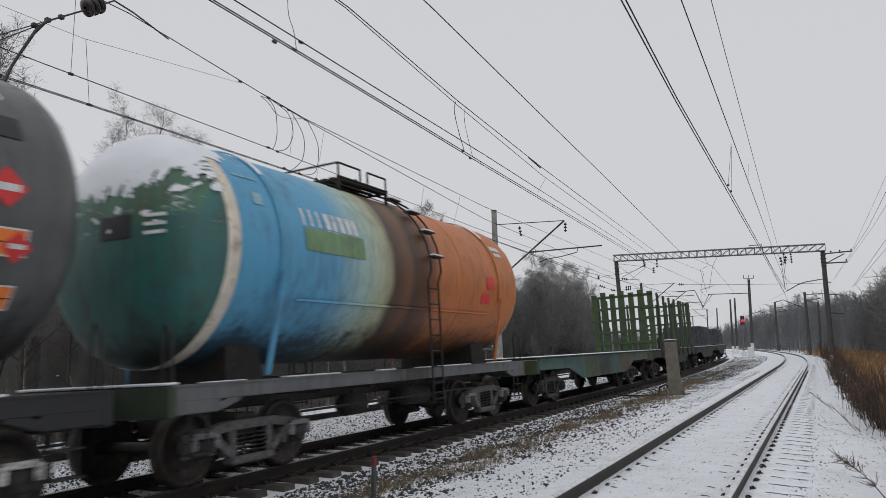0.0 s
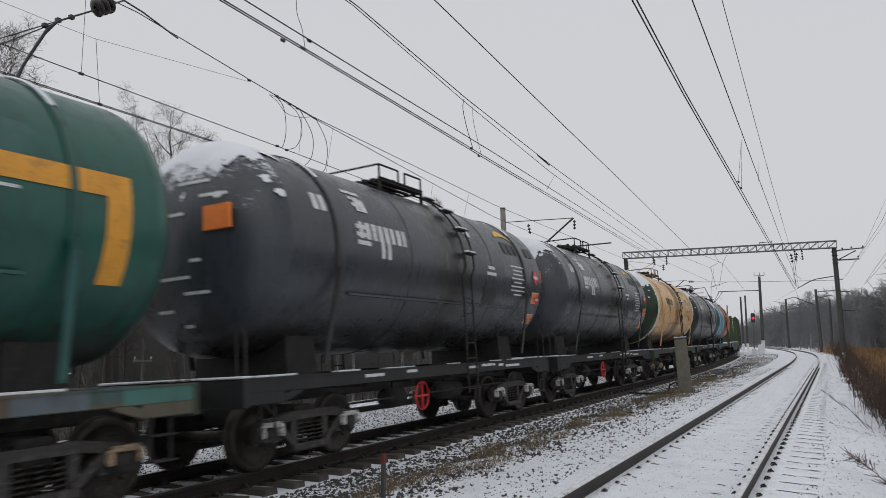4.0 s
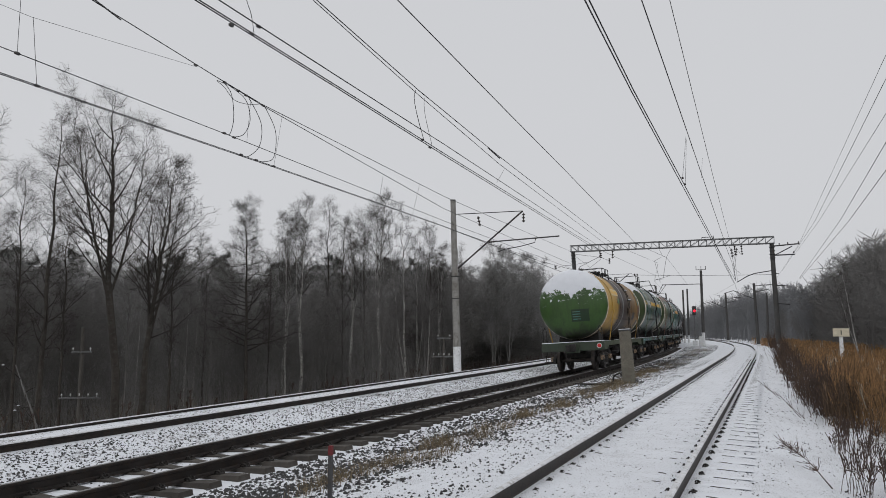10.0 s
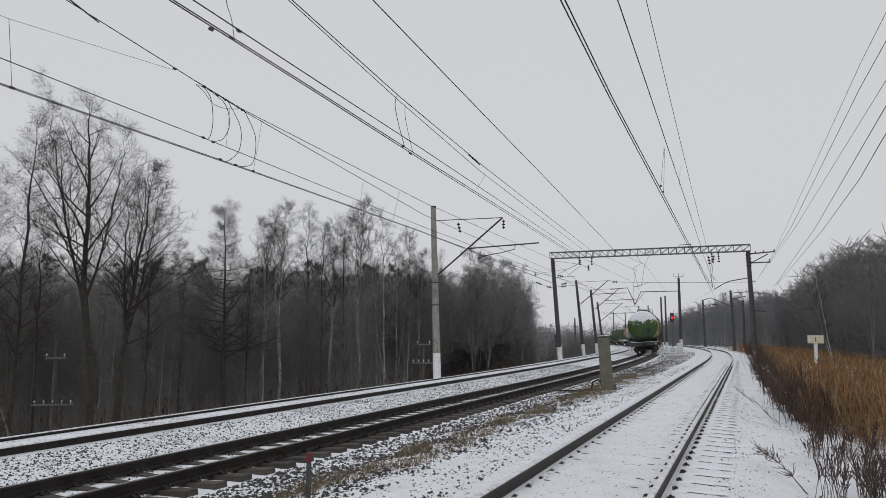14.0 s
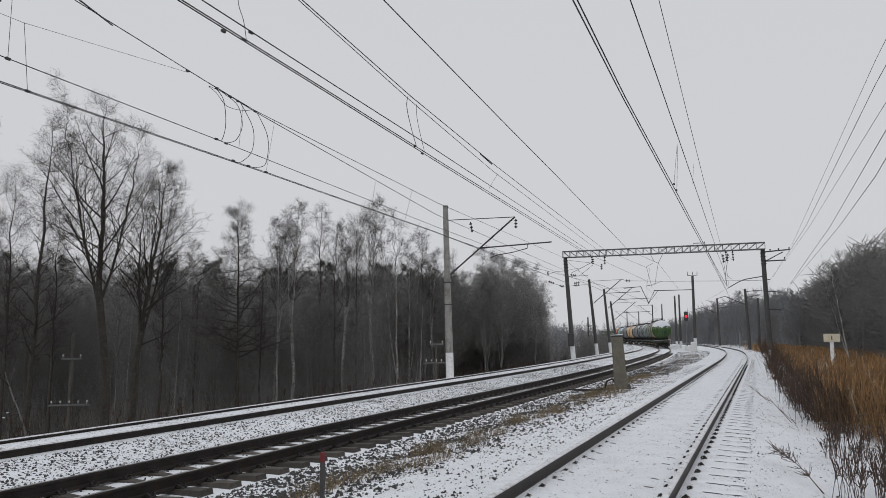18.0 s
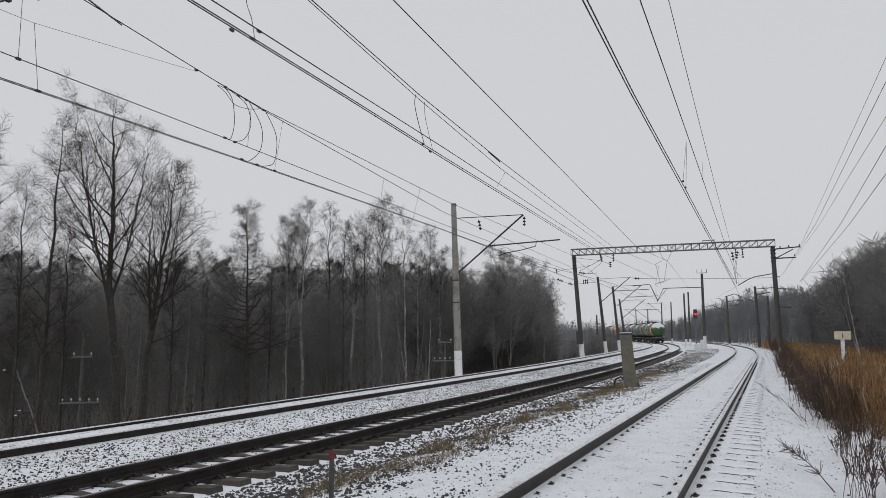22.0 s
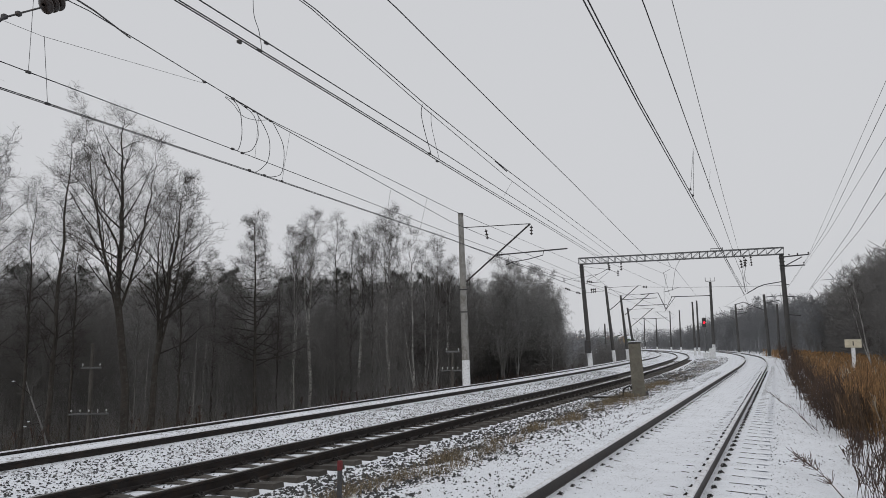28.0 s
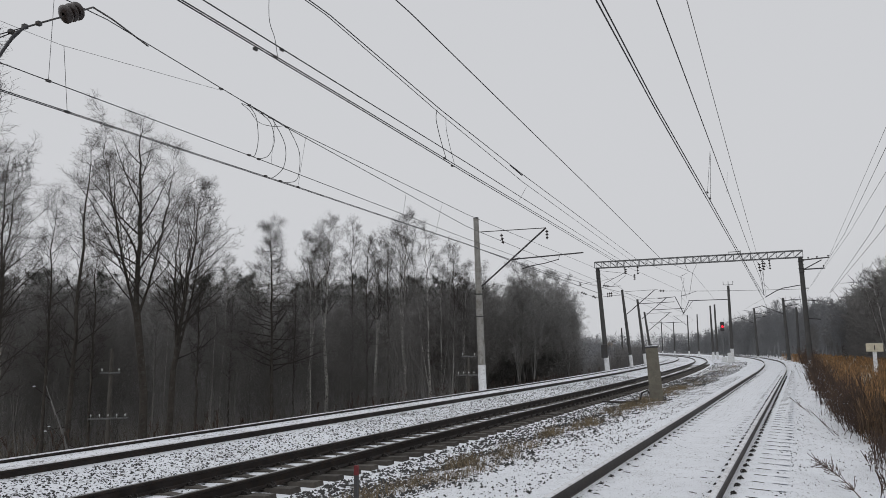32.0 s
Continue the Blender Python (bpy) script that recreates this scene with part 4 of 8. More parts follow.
def small_print(y, a, n, w, mt=None, seed=1, h=0.032):
    return ("stencil", lines_shape(y, a, n, w, min(h, 0.07), seed=seed), mt or P_WHITE, "small stencilled lines")


def plate(y0, y1, a0, a1, mt, lb, nm="plate"):
    return (nm, strip_shape(y0, y1, a0, a1, 0.011), mt, lb)


def rear_plate(x0, x1, z0, z1):
    """A plate on the rear dome."""
    zc = (z0 + z1) / 2
    r = math.hypot((x0 + x1) / 2, zc) / TANK_R
    y = -(TANK_L + HEAD * math.sqrt(max(0.0, 1 - r * r))) - 0.05
    return Shape().chamfer(x0, x1, y - 0.02, y + 0.03, z0, z1, 0.008)


def dome_patch(wgn, x, z, w, h, mat, label):
    """A painted patch that follows the rear dome."""
    n, vs = 6, []
    for i in range(n + 1):
        for k in range(n + 1):
            q, v = x + w * k / n, z + h * i / n
            t = math.acos(min(1.0, (math.hypot(q, v) / TANK_R) ** (1 / 0.92)))
            vs.append((q, -(TANK_L + HEAD * math.sin(t)) - 0.010, v))
    fs = [(i * (n + 1) + k, i * (n + 1) + k + 1, (i + 1) * (n + 1) + k + 1, (i + 1) * (n + 1) + k) for i in range(n) for k in range(n)]
    part("dark_patch", Shape().add(vs, fs, True), mat, wgn, label, UP)


def dome_line(wgn, x, z, w, mat=None):
    """A short line of writing on the rear dome, as a plain bar."""
    r2 = min(0.97, (x * x + z * z) / TANK_R ** 2)
    y = -(TANK_L + HEAD * math.sqrt(1 - r2))
    if z > 0.95:
        return
    sh, n = Shape(), 5
    vs = []
    for k in range(n + 1):
        q = x + w * k / n
        for dz in (0, 0.045):
            rr = math.hypot(q, z + dz) / TANK_R
            t = math.acos(min(1.0, rr ** (1 / 0.92)))
            vs.append((q, -(TANK_L + HEAD * math.sin(t)) - 0.016, z + dz))
    sh.add(vs, [(2 * k, 2 * k + 1, 2 * k + 3, 2 * k + 2) for k in range(n)])
    part("stencil", sh, mat or P_WHITE, wgn, "", UP)


def diamond_shape(y, a, size):
    """A square standing on its corner, laid on the tank's side."""
    sh, n = Shape(), 6
    r = TANK_R + 0.017
    vs, fs = [], []
    for i in range(n + 1):
        f = -1 + 2 * i / n
        half = size * (1 - abs(f)) + 0.004
        b = a + f * size / TANK_R
        vs += [(r * math.cos(b), y - half, r * math.sin(b)), (r * math.cos(b), y + half, r * math.sin(b))]
    fs = [(2 * i, 2 * i + 2, 2 * i + 3, 2 * i + 1) for i in range(n)]
    return sh.add(vs, fs)


def danger_plates(y):
    out = []
    for a in (-0.36, -0.70):
        out += [("hazard_plate", strip_shape(y, y + 0.44, a, a + 0.17, 0.010), P_WHITE, "white edge of a hazard plate"),
                ("hazard_plate", strip_shape(y + 0.02, y + 0.42, a + 0.012, a + 0.158, 0.013), P_ORANGE, "orange hazard plate"),
                ("plate_line", strip_shape(y + 0.02, y + 0.42, a + 0.081, a + 0.089, 0.015), P_BLACKPLATE, "black line across the hazard plate")]
    out += [("hazard_diamond", diamond_shape(y + 0.20, 0.04, 0.19), P_RED, "red hazard diamond"), ("diamond_bar", strip_shape(y + 0.08, y + 0.32, 0.015, 0.06, 0.020), P_WHITE, "white bar on the hazard diamond"),
            ("hazard_diamond", diamond_shape(y + 0.34, -0.30, 0.15), P_RED, "red and white hazard diamond"), ("diamond_bar", strip_shape(y + 0.26, y + 0.42, -0.31, -0.28, 0.020), P_WHITE, "white bar on the hazard diamond"),
            plate(y - 0.05, y + 0.40, 0.36, 0.52, P_BLACKPLATE, "black overpainted patch"), ("oval_mark", ring_mark(y + 0.15, 0.72), P_WHITE, "white oval outline mark")]
    return out


def ring_mark(y, a):
    """An oval outline painted on the tank."""
    vs, n = [], 20
    for k in range(n):
        t = 2 * math.pi * k / n
        for f in (0.85, 1.0):
            b = a + 0.075 * f * math.sin(t)
            r = TANK_R + 0.009
            vs.append((r * math.cos(b), y + 0.19 * f * math.cos(t), r * math.sin(b)))
    return Shape().add(vs, [(2 * k, 2 * k + 1, (2 * k + 3) % (2 * n), (2 * k + 2) % (2 * n)) for k in range(n)])


def swoosh(y, a):
    """A yellow bow tapering to one side."""
    vs, n = [], 12
    for k in range(n + 1):
        t = k / n
        mid, half = a + 0.16 * math.sin(math.pi * (0.15 + 0.75 * t)), 0.055 * math.sin(math.pi * min(1, 0.12 + 0.85 * t)) + 0.004
        for e in (-half, half):
            r = TANK_R + 0.011
            vs.append((r * math.cos(mid + e), y + 0.95 * t, r * math.sin(mid + e)))
    return [("swoosh", Shape().add(vs, [(2 * k, 2 * k + 1, 2 * k + 3, 2 * k + 2) for k in range(n)]), P_YELLOW, "yellow bow-shaped mark")]


def letters(y, a):
    return [plate(y + 0.34 * k, y + 0.34 * k + w, a, a + 0.19, P_BLACKPLATE, "dark lettering as a plain bar", "lettering") for k, w in ((0, 0.27), (1, 0.25), (2, 0.16))]


def raise_tank(wgn, extra):
    """The larger types of wagon: a wider tank that stands higher by so much at its top."""
    k = 1 + 0.12 * extra
    lift = extra - TANK_R * (k - 1)
    tank = Matrix.Translation((0, 0, TANK_Z + lift)) @ Matrix.Diagonal((k, 1, k, 1)) @ Matrix.Translation((0, 0, -TANK_Z))
    bed = Matrix.Translation((0, 0, 1.2)) @ Matrix.Diagonal((1, 1, 1 + lift / 0.25, 1)) @ Matrix.Translation((0, 0, -1.2))
    for ob in wgn.children:
        kind = ob.name.split(".")[0]
        if kind in ("tank", "tank_end", "snow_cap", "end_ring", "tank_strap", "strap_snow", "ladder", "platform", "railing", "hatch", "grey_band") or kind in ("stencil", "dark_patch", "hazard_plate") and ob.matrix_basis.translation.z > 1:
            ob.matrix_basis = tank @ ob.matrix_basis
        elif kind == "saddle":
            ob.matrix_basis = bed @ ob.matrix_basis


WAGONS = []          # thing, place of its middle behind the first tank's middle


def build_tanks():
    pitch = 12.02
    a = tank_wagon(0, "tank_wagon", "tank wagon painted blue then orange with tar stains", P_A, P_TEAL, ring=P_RING, ring_w=0.22, sill=P_SILL_ASH, cap=0.75, deco=[
        number(-3.3, 0.24, seed=2), number(-2.75, 0.05, seed=4, n=2), plate(-4.3, -4.1, 0.34, 0.46, P_BLUESTENCIL, "faded stencil"), plate(-4.5, -4.0, 0.62, 0.64, P_BLUESTENCIL, "faded stencil"),
        plate(-3.3, -1.75, 0.0, 0.22, paint("green_patch_paint", (0.15, 0.27, 0.13), 0.5), "green painted patch"),
        plate(3.95, 4.45, 0.52, 0.60, P_WHITE, "white stencil"), plate(4.0, 4.4, 0.42, 0.48, P_WHITE, "white stencil"),
        plate(3.15, 3.55, -0.12, 0.06, P_RED, "red hazard diamond"), plate(2.9, 3.35, -0.32, -0.18, P_RED, "red hazard plate")])
    dome_patch(a, 0.0, 0.05, 0.52, 0.30, P_BLACKPLATE, "black overpainted patch on the rear end")
    for q in range(3):
        dome_line(a, 0.72, 0.28 - 0.11 * q, 0.3)
    b = tank_wagon(1, "tank_wagon", "grey tank wagon with white stencilling and hazard plates", P_GREY, P_BLACK_END, front=P_GREY, sill=P_SILL_BLACK, cap=0.98, deco=[
        number(-3.3, 0.18, seed=3), plate(-2.65, -1.45, 0.78, 0.92, P_WHITE, "white sign board with coloured shapes", "sign_board"),
        plate(-2.2, -1.9, 0.82, 0.88, P_ORANGE, "orange shape"), plate(-2.55, -2.25, 0.80, 0.90, P_BLUESTENCIL, "blue shape"),
        *swoosh(2.55, 0.60), *letters(2.6, 0.34),
        small_print(2.7, 0.18, 8, 1.0, seed=5), small_print(-3.4, 0.55, 5, 0.3, seed=6), small_print(-3.3, 0.1, 2, 0.35, seed=7, h=0.14), small_print(-2.4, -0.02, 2, 0.6, seed=8),
        plate(0.3, 0.55, 0.02, 0.14, P_ORANGE, "orange plate")] + danger_plates(4.1))
    c = tank_wagon(2, "tank_wagon", "cream tank wagon with rust streaks and a dark green end", P_CREAM, P_BOTTLE, ring=P_RING, ring_w=0.34, front_ring=P_RING, sill=P_SILL_MOSS, cap=0.9,
                   tower=paint("tan_ladder_paint", (0.20, 0.14, 0.07), 0.6), deco=[
        number(-2.7, 0.05, P_BLACKPLATE, 9), number(-2.2, -0.1, P_BLACKPLATE, 19, 2), small_print(-3.7, 0.62, 4, 0.45, P_BLACKPLATE, 10, 0.1), 
        plate(2.0, 3.3, 0.5, 0.66, P_FADED, "painted-over bluish patch"), plate(2.6, 3.6, 0.14, 0.26, P_FADED, "painted-over bluish patch"), plate(2.4, 3.8, -0.2, -0.04, P_FADED, "painted-over bluish patch"), plate(4.0, 4.56, -0.12, 0.5, P_FADED, "painted-over olive patch"), plate(2.5, 3.1, 0.27, 0.31, P_BLACKPLATE, "faint dark writing as a bar"),
        plate(1.0, 1.6, -0.42, -0.2, P_BLACKPLATE, "black plate"), plate(3.3, 3.6, -0.36, -0.2, P_RED, "red hazard plate")])
    d = tank_wagon(3, "tank_wagon", "dark grey tank wagon with orange hazard plates", P_DARK, P_DARK_END, sill=P_SILL_BLACK, cap=1.0, deco=[
        number(-3.2, 0.10, seed=11), number(-2.6, -0.07, seed=12, n=2), number(-4.3, 0.30, seed=17, n=2), small_print(-3.3, 0.62, 3, 0.5, seed=12, h=0.1), plate(-3.1, -2.75, 0.40, 0.56, P_WHITE, "white stencil"), small_print(-3.3, 0.2, 3, 0.4, seed=13, h=0.12),
        small_print(-1.9, 0.6, 1, 0.3, seed=14), plate(0.9, 1.2, 0.45, 0.58, P_WHITE, "white notice with red edge"), small_print(1.6, 0.04, 2, 0.5, seed=15, h=0.1), small_print(2.9, 0.14, 8, 0.95, seed=16),
        plate(1.5, 2.1, -0.42, -0.2, P_BLACKPLATE, "black plate"), *swoosh(2.8, 0.56), *letters(2.85, 0.34)] + danger_plates(4.3))
    e = tank_wagon(4, "tank_wagon", "dark grey tank wagon with an orange plate on its end", P_DARK, P_DARK_END, sill=P_SILL_BLACK, cap=1.0, deco=[
        number(-3.2, 0.10, seed=21), number(-2.6, -0.07, seed=22, n=2), number(-4.3, 0.30, seed=27, n=2), small_print(-3.3, 0.62, 3, 0.5, seed=22, h=0.1), plate(-3.1, -2.8, 0.40, 0.56, P_WHITE, "white stencil"), small_print(-3.3, 0.2, 3, 0.4, seed=23, h=0.12),
        plate(0.9, 1.2, 0.45, 0.58, P_WHITE, "white notice with red edge"), small_print(1.6, 0.04, 2, 0.5, seed=25, h=0.1), small_print(2.9, 0.14, 8, 0.95, seed=26),
        plate(1.5, 2.1, -0.42, -0.2, P_BLACKPLATE, "black plate"), *swoosh(2.8, 0.56), *letters(2.85, 0.34)] + danger_plates(4.3))
    for wgn in (b, d, e):
        for y, ln, z in ((-2.9, 0.55, 1.17), (-1.6, 0.35, 1.19), (0.9, 0.4, 1.17), (1.5, 0.7, 1.19), (2.4, 0.25, 1.17), (2.8, 0.8, 1.14)):
            part("stencil", Shape().box(1.416, 1.421, y, y + ln, z, z + 0.05), P_WHITE, wgn, "small white stencil on the sill")
    for wgn in (d, e):
        part("hazard_plate", rear_plate(0.50, 1.00, 0.12, 0.46), P_ORANGE, wgn, "orange hazard plate on the rear end", UP)
        for q in range(9):
            dome_line(wgn, 0.55 - 0.5 * (q % 2) - 0.07 * q, 1.05 - 0.22 * q if q < 4 else 0.6 - 0.22 * q, 0.2 + 0.12 * (q * 7 % 4))
        part("hand_wheel", Shape().lathe([(0.24, -0.02), (0.27, 0.0), (0.24, 0.02)], 18, "x", Matrix.Translation((1.30, -0.9, 0.75))).bar((1.30, -1.15, 0.75), (1.30, -0.65, 0.75), 0.03).bar((1.30, -0.9, 0.5), (1.30, -0.9, 1.0), 0.03), P_RED, wgn, "red brake hand wheel")
    f = tank_wagon(5, "tank_wagon", "green tank wagon with an orange stripe", P_GREEN2, P_GREEN_END, ring=P_RING, ring_w=0.10, sill=P_SILL_PATCH, cap=0.85, rails=0.50, deco=[
        plate(-3.9, 4.2, 0.08, 0.24, P_AMBER, "orange painted stripe", "stripe"), plate(4.2, 4.5, -0.5, 0.24, P_AMBER, "orange painted stripe", "stripe"), number(-2.8, 0.30, seed=31), small_print(-3.6, 0.8, 1, 0.5, seed=32, h=0.1), small_print(2.6, 0.2, 4, 0.8, seed=33)])
    g = tank_wagon(6, "tank_wagon", "green patched tank wagon with a rusty top", P_CAMO, P_OLIVE, ring=P_RING, ring_w=0.55, front_ring=P_RING, sill=P_SILL_PATCH, cap=0.85, rails=0.50, deco=[
        number(-3.2, 0.2, seed=41), small_print(-1.6, 0.14, 1, 0.3, seed=42, h=0.15), plate(-3.6, -3.3, 0.32, 0.42, P_WHITE, "white stencil"), small_print(2.9, 0.02, 5, 0.5, seed=43), plate(2.8, 3.3, 0.42, 0.50, P_ORANGE, "faded arrow mark"),
        plate(1.0, 1.4, -0.34, -0.26, P_ORANGE, "faded orange mark")])
    h = tank_wagon(7, "tank_wagon", "green tank wagon with a yellow stripe", P_GREEN, P_OLIVE, ring=P_RING, ring_w=0.52, front_ring=P_RING, sill=P_SILL_PATCH, cap=0.9, rails=0.50, deco=[
        plate(-4.2, -3.5, 0.10, 0.25, P_YELLOW, "yellow painted stripe", "stripe"), plate(-1.4, 4.4, 0.10, 0.25, P_YELLOW, "yellow painted stripe", "stripe"), number(-3.3, 0.10, seed=51), plate(-4.2, 4.4, 0.30, 0.40, P_OLIVE, "olive painted stripe", "stripe"), plate(-3.9, -3.2, -0.30, -0.12, P_BLACKPLATE, "dark overpainted square"), plate(2.4, 3.3, -0.36, -0.14, P_BLACKPLATE, "dark overpainted square"),
        small_print(-2.4, 0.66, 1, 0.9, seed=52, h=0.12), small_print(-3.7, 0.2, 3, 0.3, seed=53), plate(-2.1, -1.8, 0.02, 0.12, P_WHITE, "white stencil"), small_print(0.0, -0.05, 3, 0.5, P_BLUESTENCIL, 54, 0.1), small_print(2.9, -0.1, 5, 0.7, P_BLUESTENCIL, 55)])
    i = tank_wagon(8, "tank_wagon", "yellow and tar-brown tank wagon with a bright green end", P_I, P_LEAF, ring=P_RING, ring_w=0.12, front_ring=P_RING, sill=P_SILL_GREEN, cap=0.62, deco=[
        plate(-3.5, -1.8, 0.24, 0.44, P_STENCIL_TAN, "pale number board", "number_board"), plate(-3.45, -1.85, 0.26, 0.42, P_YELLOW, "ochre field of the number board", "number_field"), number(-3.42, 0.27, P_STENCIL_TAN, 61), plate(-2.2, -1.9, 0.0, 0.16, paint("green_stencil_paint", (0.06, 0.22, 0.08), 0.5), "green stencil patch"),
        plate(-2.5, -2.35, 0.02, 0.14, P_BLACKPLATE, "dark stencil"), plate(-3.9, -3.6, 0.8, 0.95, P_BLUESTENCIL, "faded green stencil"),
        plate(3.9, 4.55, 0.40, 0.50, P_GRAFFITI, "faded teal graffiti patch"), plate(4.15, 4.45, 0.06, 0.40, P_GRAFFITI, "faded teal graffiti patch"), plate(3.92, 4.15, 0.24, 0.34, P_BLACKPLATE, "dark graffiti patch"), plate(3.92, 4.12, 0.10, 0.17, P_WHITE, "pale graffiti patch"), plate(4.45, 4.66, -0.5, 0.0, P_GRAFFITI, "faded teal graffiti patch"), plate(3.95, 4.3, -0.72, -0.46, P_BLACKPLATE, "dark graffiti patch"), plate(3.98, 4.45, -0.38, 0.04, paint("rusty_patch_paint", (0.16, 0.06, 0.03), 0.6), "rusty graffiti patch"), plate(2.3, 3.0, -0.45, -0.2, P_BLACKPLATE, "black plate")])
    part("grey_band", ring_shape(-0.95, -0.55, 0.01), plain("grey_spill", (0.12, 0.115, 0.115), 0.3, 0, 0.3, 2, 30, 0.1, (0.04, 0.03, 0.025), 0.45), i, "grey painted band", UP)
    dome_patch(i, 0.02, -0.80, 0.78, 0.55, P_BOTTLE, "dark green overpainted patch")
    for q in range(4):
        dome_line(i, 0.08, -0.38 - 0.11 * q, 0.34, P_GRAFFITI)
    part("tail_disc", Shape().lathe([(0.001, -0.03), (0.085, -0.03), (0.09, 0.0), (0.09, 0.02)], 18, "y", Matrix.Translation((1.2, -5.66, 1.10))), P_RED, i, "red tail disc")
    part("tail_disc_rim", Shape().lathe([(0.09, -0.02), (0.112, -0.02), (0.112, 0.02), (0.09, 0.02)], 18, "y", Matrix.Translation((1.2, -5.665, 1.10))), P_WHITE, i, "white rim of the tail disc")
    for n, (wgn, extra) in enumerate(((a, 0.15), (b, 0.2), (c, 0.28), (d, 0.3), (e, 0.3), (f, 0.2), (g, 0.25), (h, 0.2), (i, 0.04))):
        raise_tank(wgn, extra)
        WAGONS.append((wgn, -pitch * n))


def belly_sill_shape(half, x):
    pts = [(-half, 1.28), (half, 1.28), (half, 1.0), (half - 2.6, 0.98), (half - 4.0, 0.62), (-half + 4.0, 0.62), (-half + 2.6, 0.98), (-half, 1.0)]
    vs = [(x + e, y, z) for e in (-0.03, 0.03) for y, z in pts]
    n = len(pts)
    fs = [tuple(range(n)), tuple(range(2 * n - 1, n - 1, -1))] + [(k, n + k, n + (k + 1) % n, (k + 1) % n) for k in range(n)]
    return Shape().add(vs, fs).box(x - 0.07, x + 0.07, -half, half, 1.26, 1.285)


def flat_wagon(index, label, racks, load=None):
    half = 6.7
    w = thing("flat_wagon", Matrix(), label, "flat wagon", "wagons of the goods train")
    sh = Shape()
    for k in range(44):
        y = -half + 2 * half * k / 44
        sh.box(-1.42, 1.42, y + 0.01, y + 2 * half / 44 - 0.01, 1.285, 1.335)
    part("deck", sh, M_STEEL_BLACK, w, "planked deck")
    part("deck_snow", Shape().chamfer(-1.40, 1.40, -half + 0.02, half - 0.02, 1.337, 1.362, 0.01), M_SNOW, w, "snow lying on the deck")
    for s in (-1, 1):
        part("side_sill", belly_sill_shape(half, s * 1.40), P_SILL_PATCH if index == 20 else P_SILL_BLACK, w, "deep-bellied side sill")
        part("end_beam", end_beam_shape(half, s), P_SILL_GREEN, w)
        bogie(w, s * 4.86, index)
    part("centre_sill", underframe_shape(half), M_STEEL_BLACK, w)
    end_gear(w, half)
    if racks:
        for s in (-1, 1):
            y = s * (half - (1.2 if s < 0 else 0.35))
            rack = part("end_rack", Shape().bar((-1.42, y, 3.9), (1.42, y, 3.9), 0.10, 0.12).bar((-1.42, y, 1.37), (1.42, y, 1.37), 0.10, 0.08), P_RACK, w, "green steel end rack")
            for k in range(7):
                x = -1.3 + 2.6 * k / 6
                part("rack_post", Shape().bar((x, y, 1.33), (x, y, 4.05 + (0.10 if k % 2 else 0)), 0.24, 0.10, (0, 1, 0)), P_RACK, rack)
            for z in (1.75, 2.25, 2.8, 3.35):
                part("rack_rail", Shape().bar((-1.45, y + s * 0.10, z), (1.45, y + s * 0.10, z), 0.07, 0.10), P_RACK, rack)
        for k in range(7):
            for s in (-1, 1):
                y = -half + 2.4 + k * (2 * half - 3.6) / 6
                part("stanchion", cached("stanchion", lambda: Shape().chamfer(-0.07, 0.07, -0.12, 0.12, 1.0, 2.6, 0.02).chamfer(-0.05, 0.05, -0.085, 0.085, 2.55, 3.95, 0.02).bar((-0.1, 0, 1.36), (-0.1, 0, 1.9), 0.08, 0.16), P_RACK), None, w, "", Matrix.Translation((s * 1.42, y, 0)))
    if load:
        part("load", Shape().chamfer(-1.25, 1.25, -1.7, 4.7, 1.365, 2.75, 0.05), load, w, "dark grey covered load")
    return w


def build_flats():
    f1 = flat_wagon(20, "empty flat wagon with snow on its deck", False)
    f2 = flat_wagon(21, "flat wagon with green steel timber racks", True)
    f3 = flat_wagon(22, "flat wagon with a low grey load", False, P_DARK)
    f4 = flat_wagon(23, "flat wagon with a low grey load", False, P_DARK)
    for n, wgn in enumerate((f1, f2, f3, f4)):
        WAGONS.append((wgn, 6.01 + 7.31 + 14.62 * n))


build_tanks()
build_flats()


def travelled(t):
    """How far the train has gone since the start; it slackens a little after the last wagon has passed."""
    return 12.28 * min(t, 8.5) + 11.95 * max(0.0, t - 8.5)


def motions():
    times = [0.5 * k for k in range(65)]
    for wgn, back in WAGONS:
        walk(wgn, [(t, seat(TRACK_2, 11.71 + back + travelled(t), -0.30, -CANT)) for t in times])
    for wheel, y, index in WHEELSETS:
        rows, a = [], 0.0
        for k in range(0, 961):
            t = k / 30
            if t <= 3.5 or index < 9 and t < 11:
                rows.append((t, pose(0, y, 0.475, -math.degrees(travelled(t) / 0.475), 0, 0)))
        rows.append((32.0, rows[-1][1]))
        walk(wheel, rows)
# ---------- overhead line: masts, gantry, wires ----------
def disc_insulator(sh, p, q, n=3, r=0.09):
    """A string of ribbed discs from p to q."""
    p, q = Vector(p), Vector(q)
    turn = (q - p).to_track_quat("Z", "Y").to_matrix().to_4x4()
    step = (q - p).length / n
    for i in range(n):
        m = Matrix.Translation(p + (q - p) * ((i + 0.5) / n)) @ turn
        sh.lathe([(0.02, -step / 2), (0.035, -step * 0.2), (r, 0.0), (r * 0.8, step * 0.22), (0.03, step * 0.3), (0.02, step / 2)], 10, "z", m)
    return sh


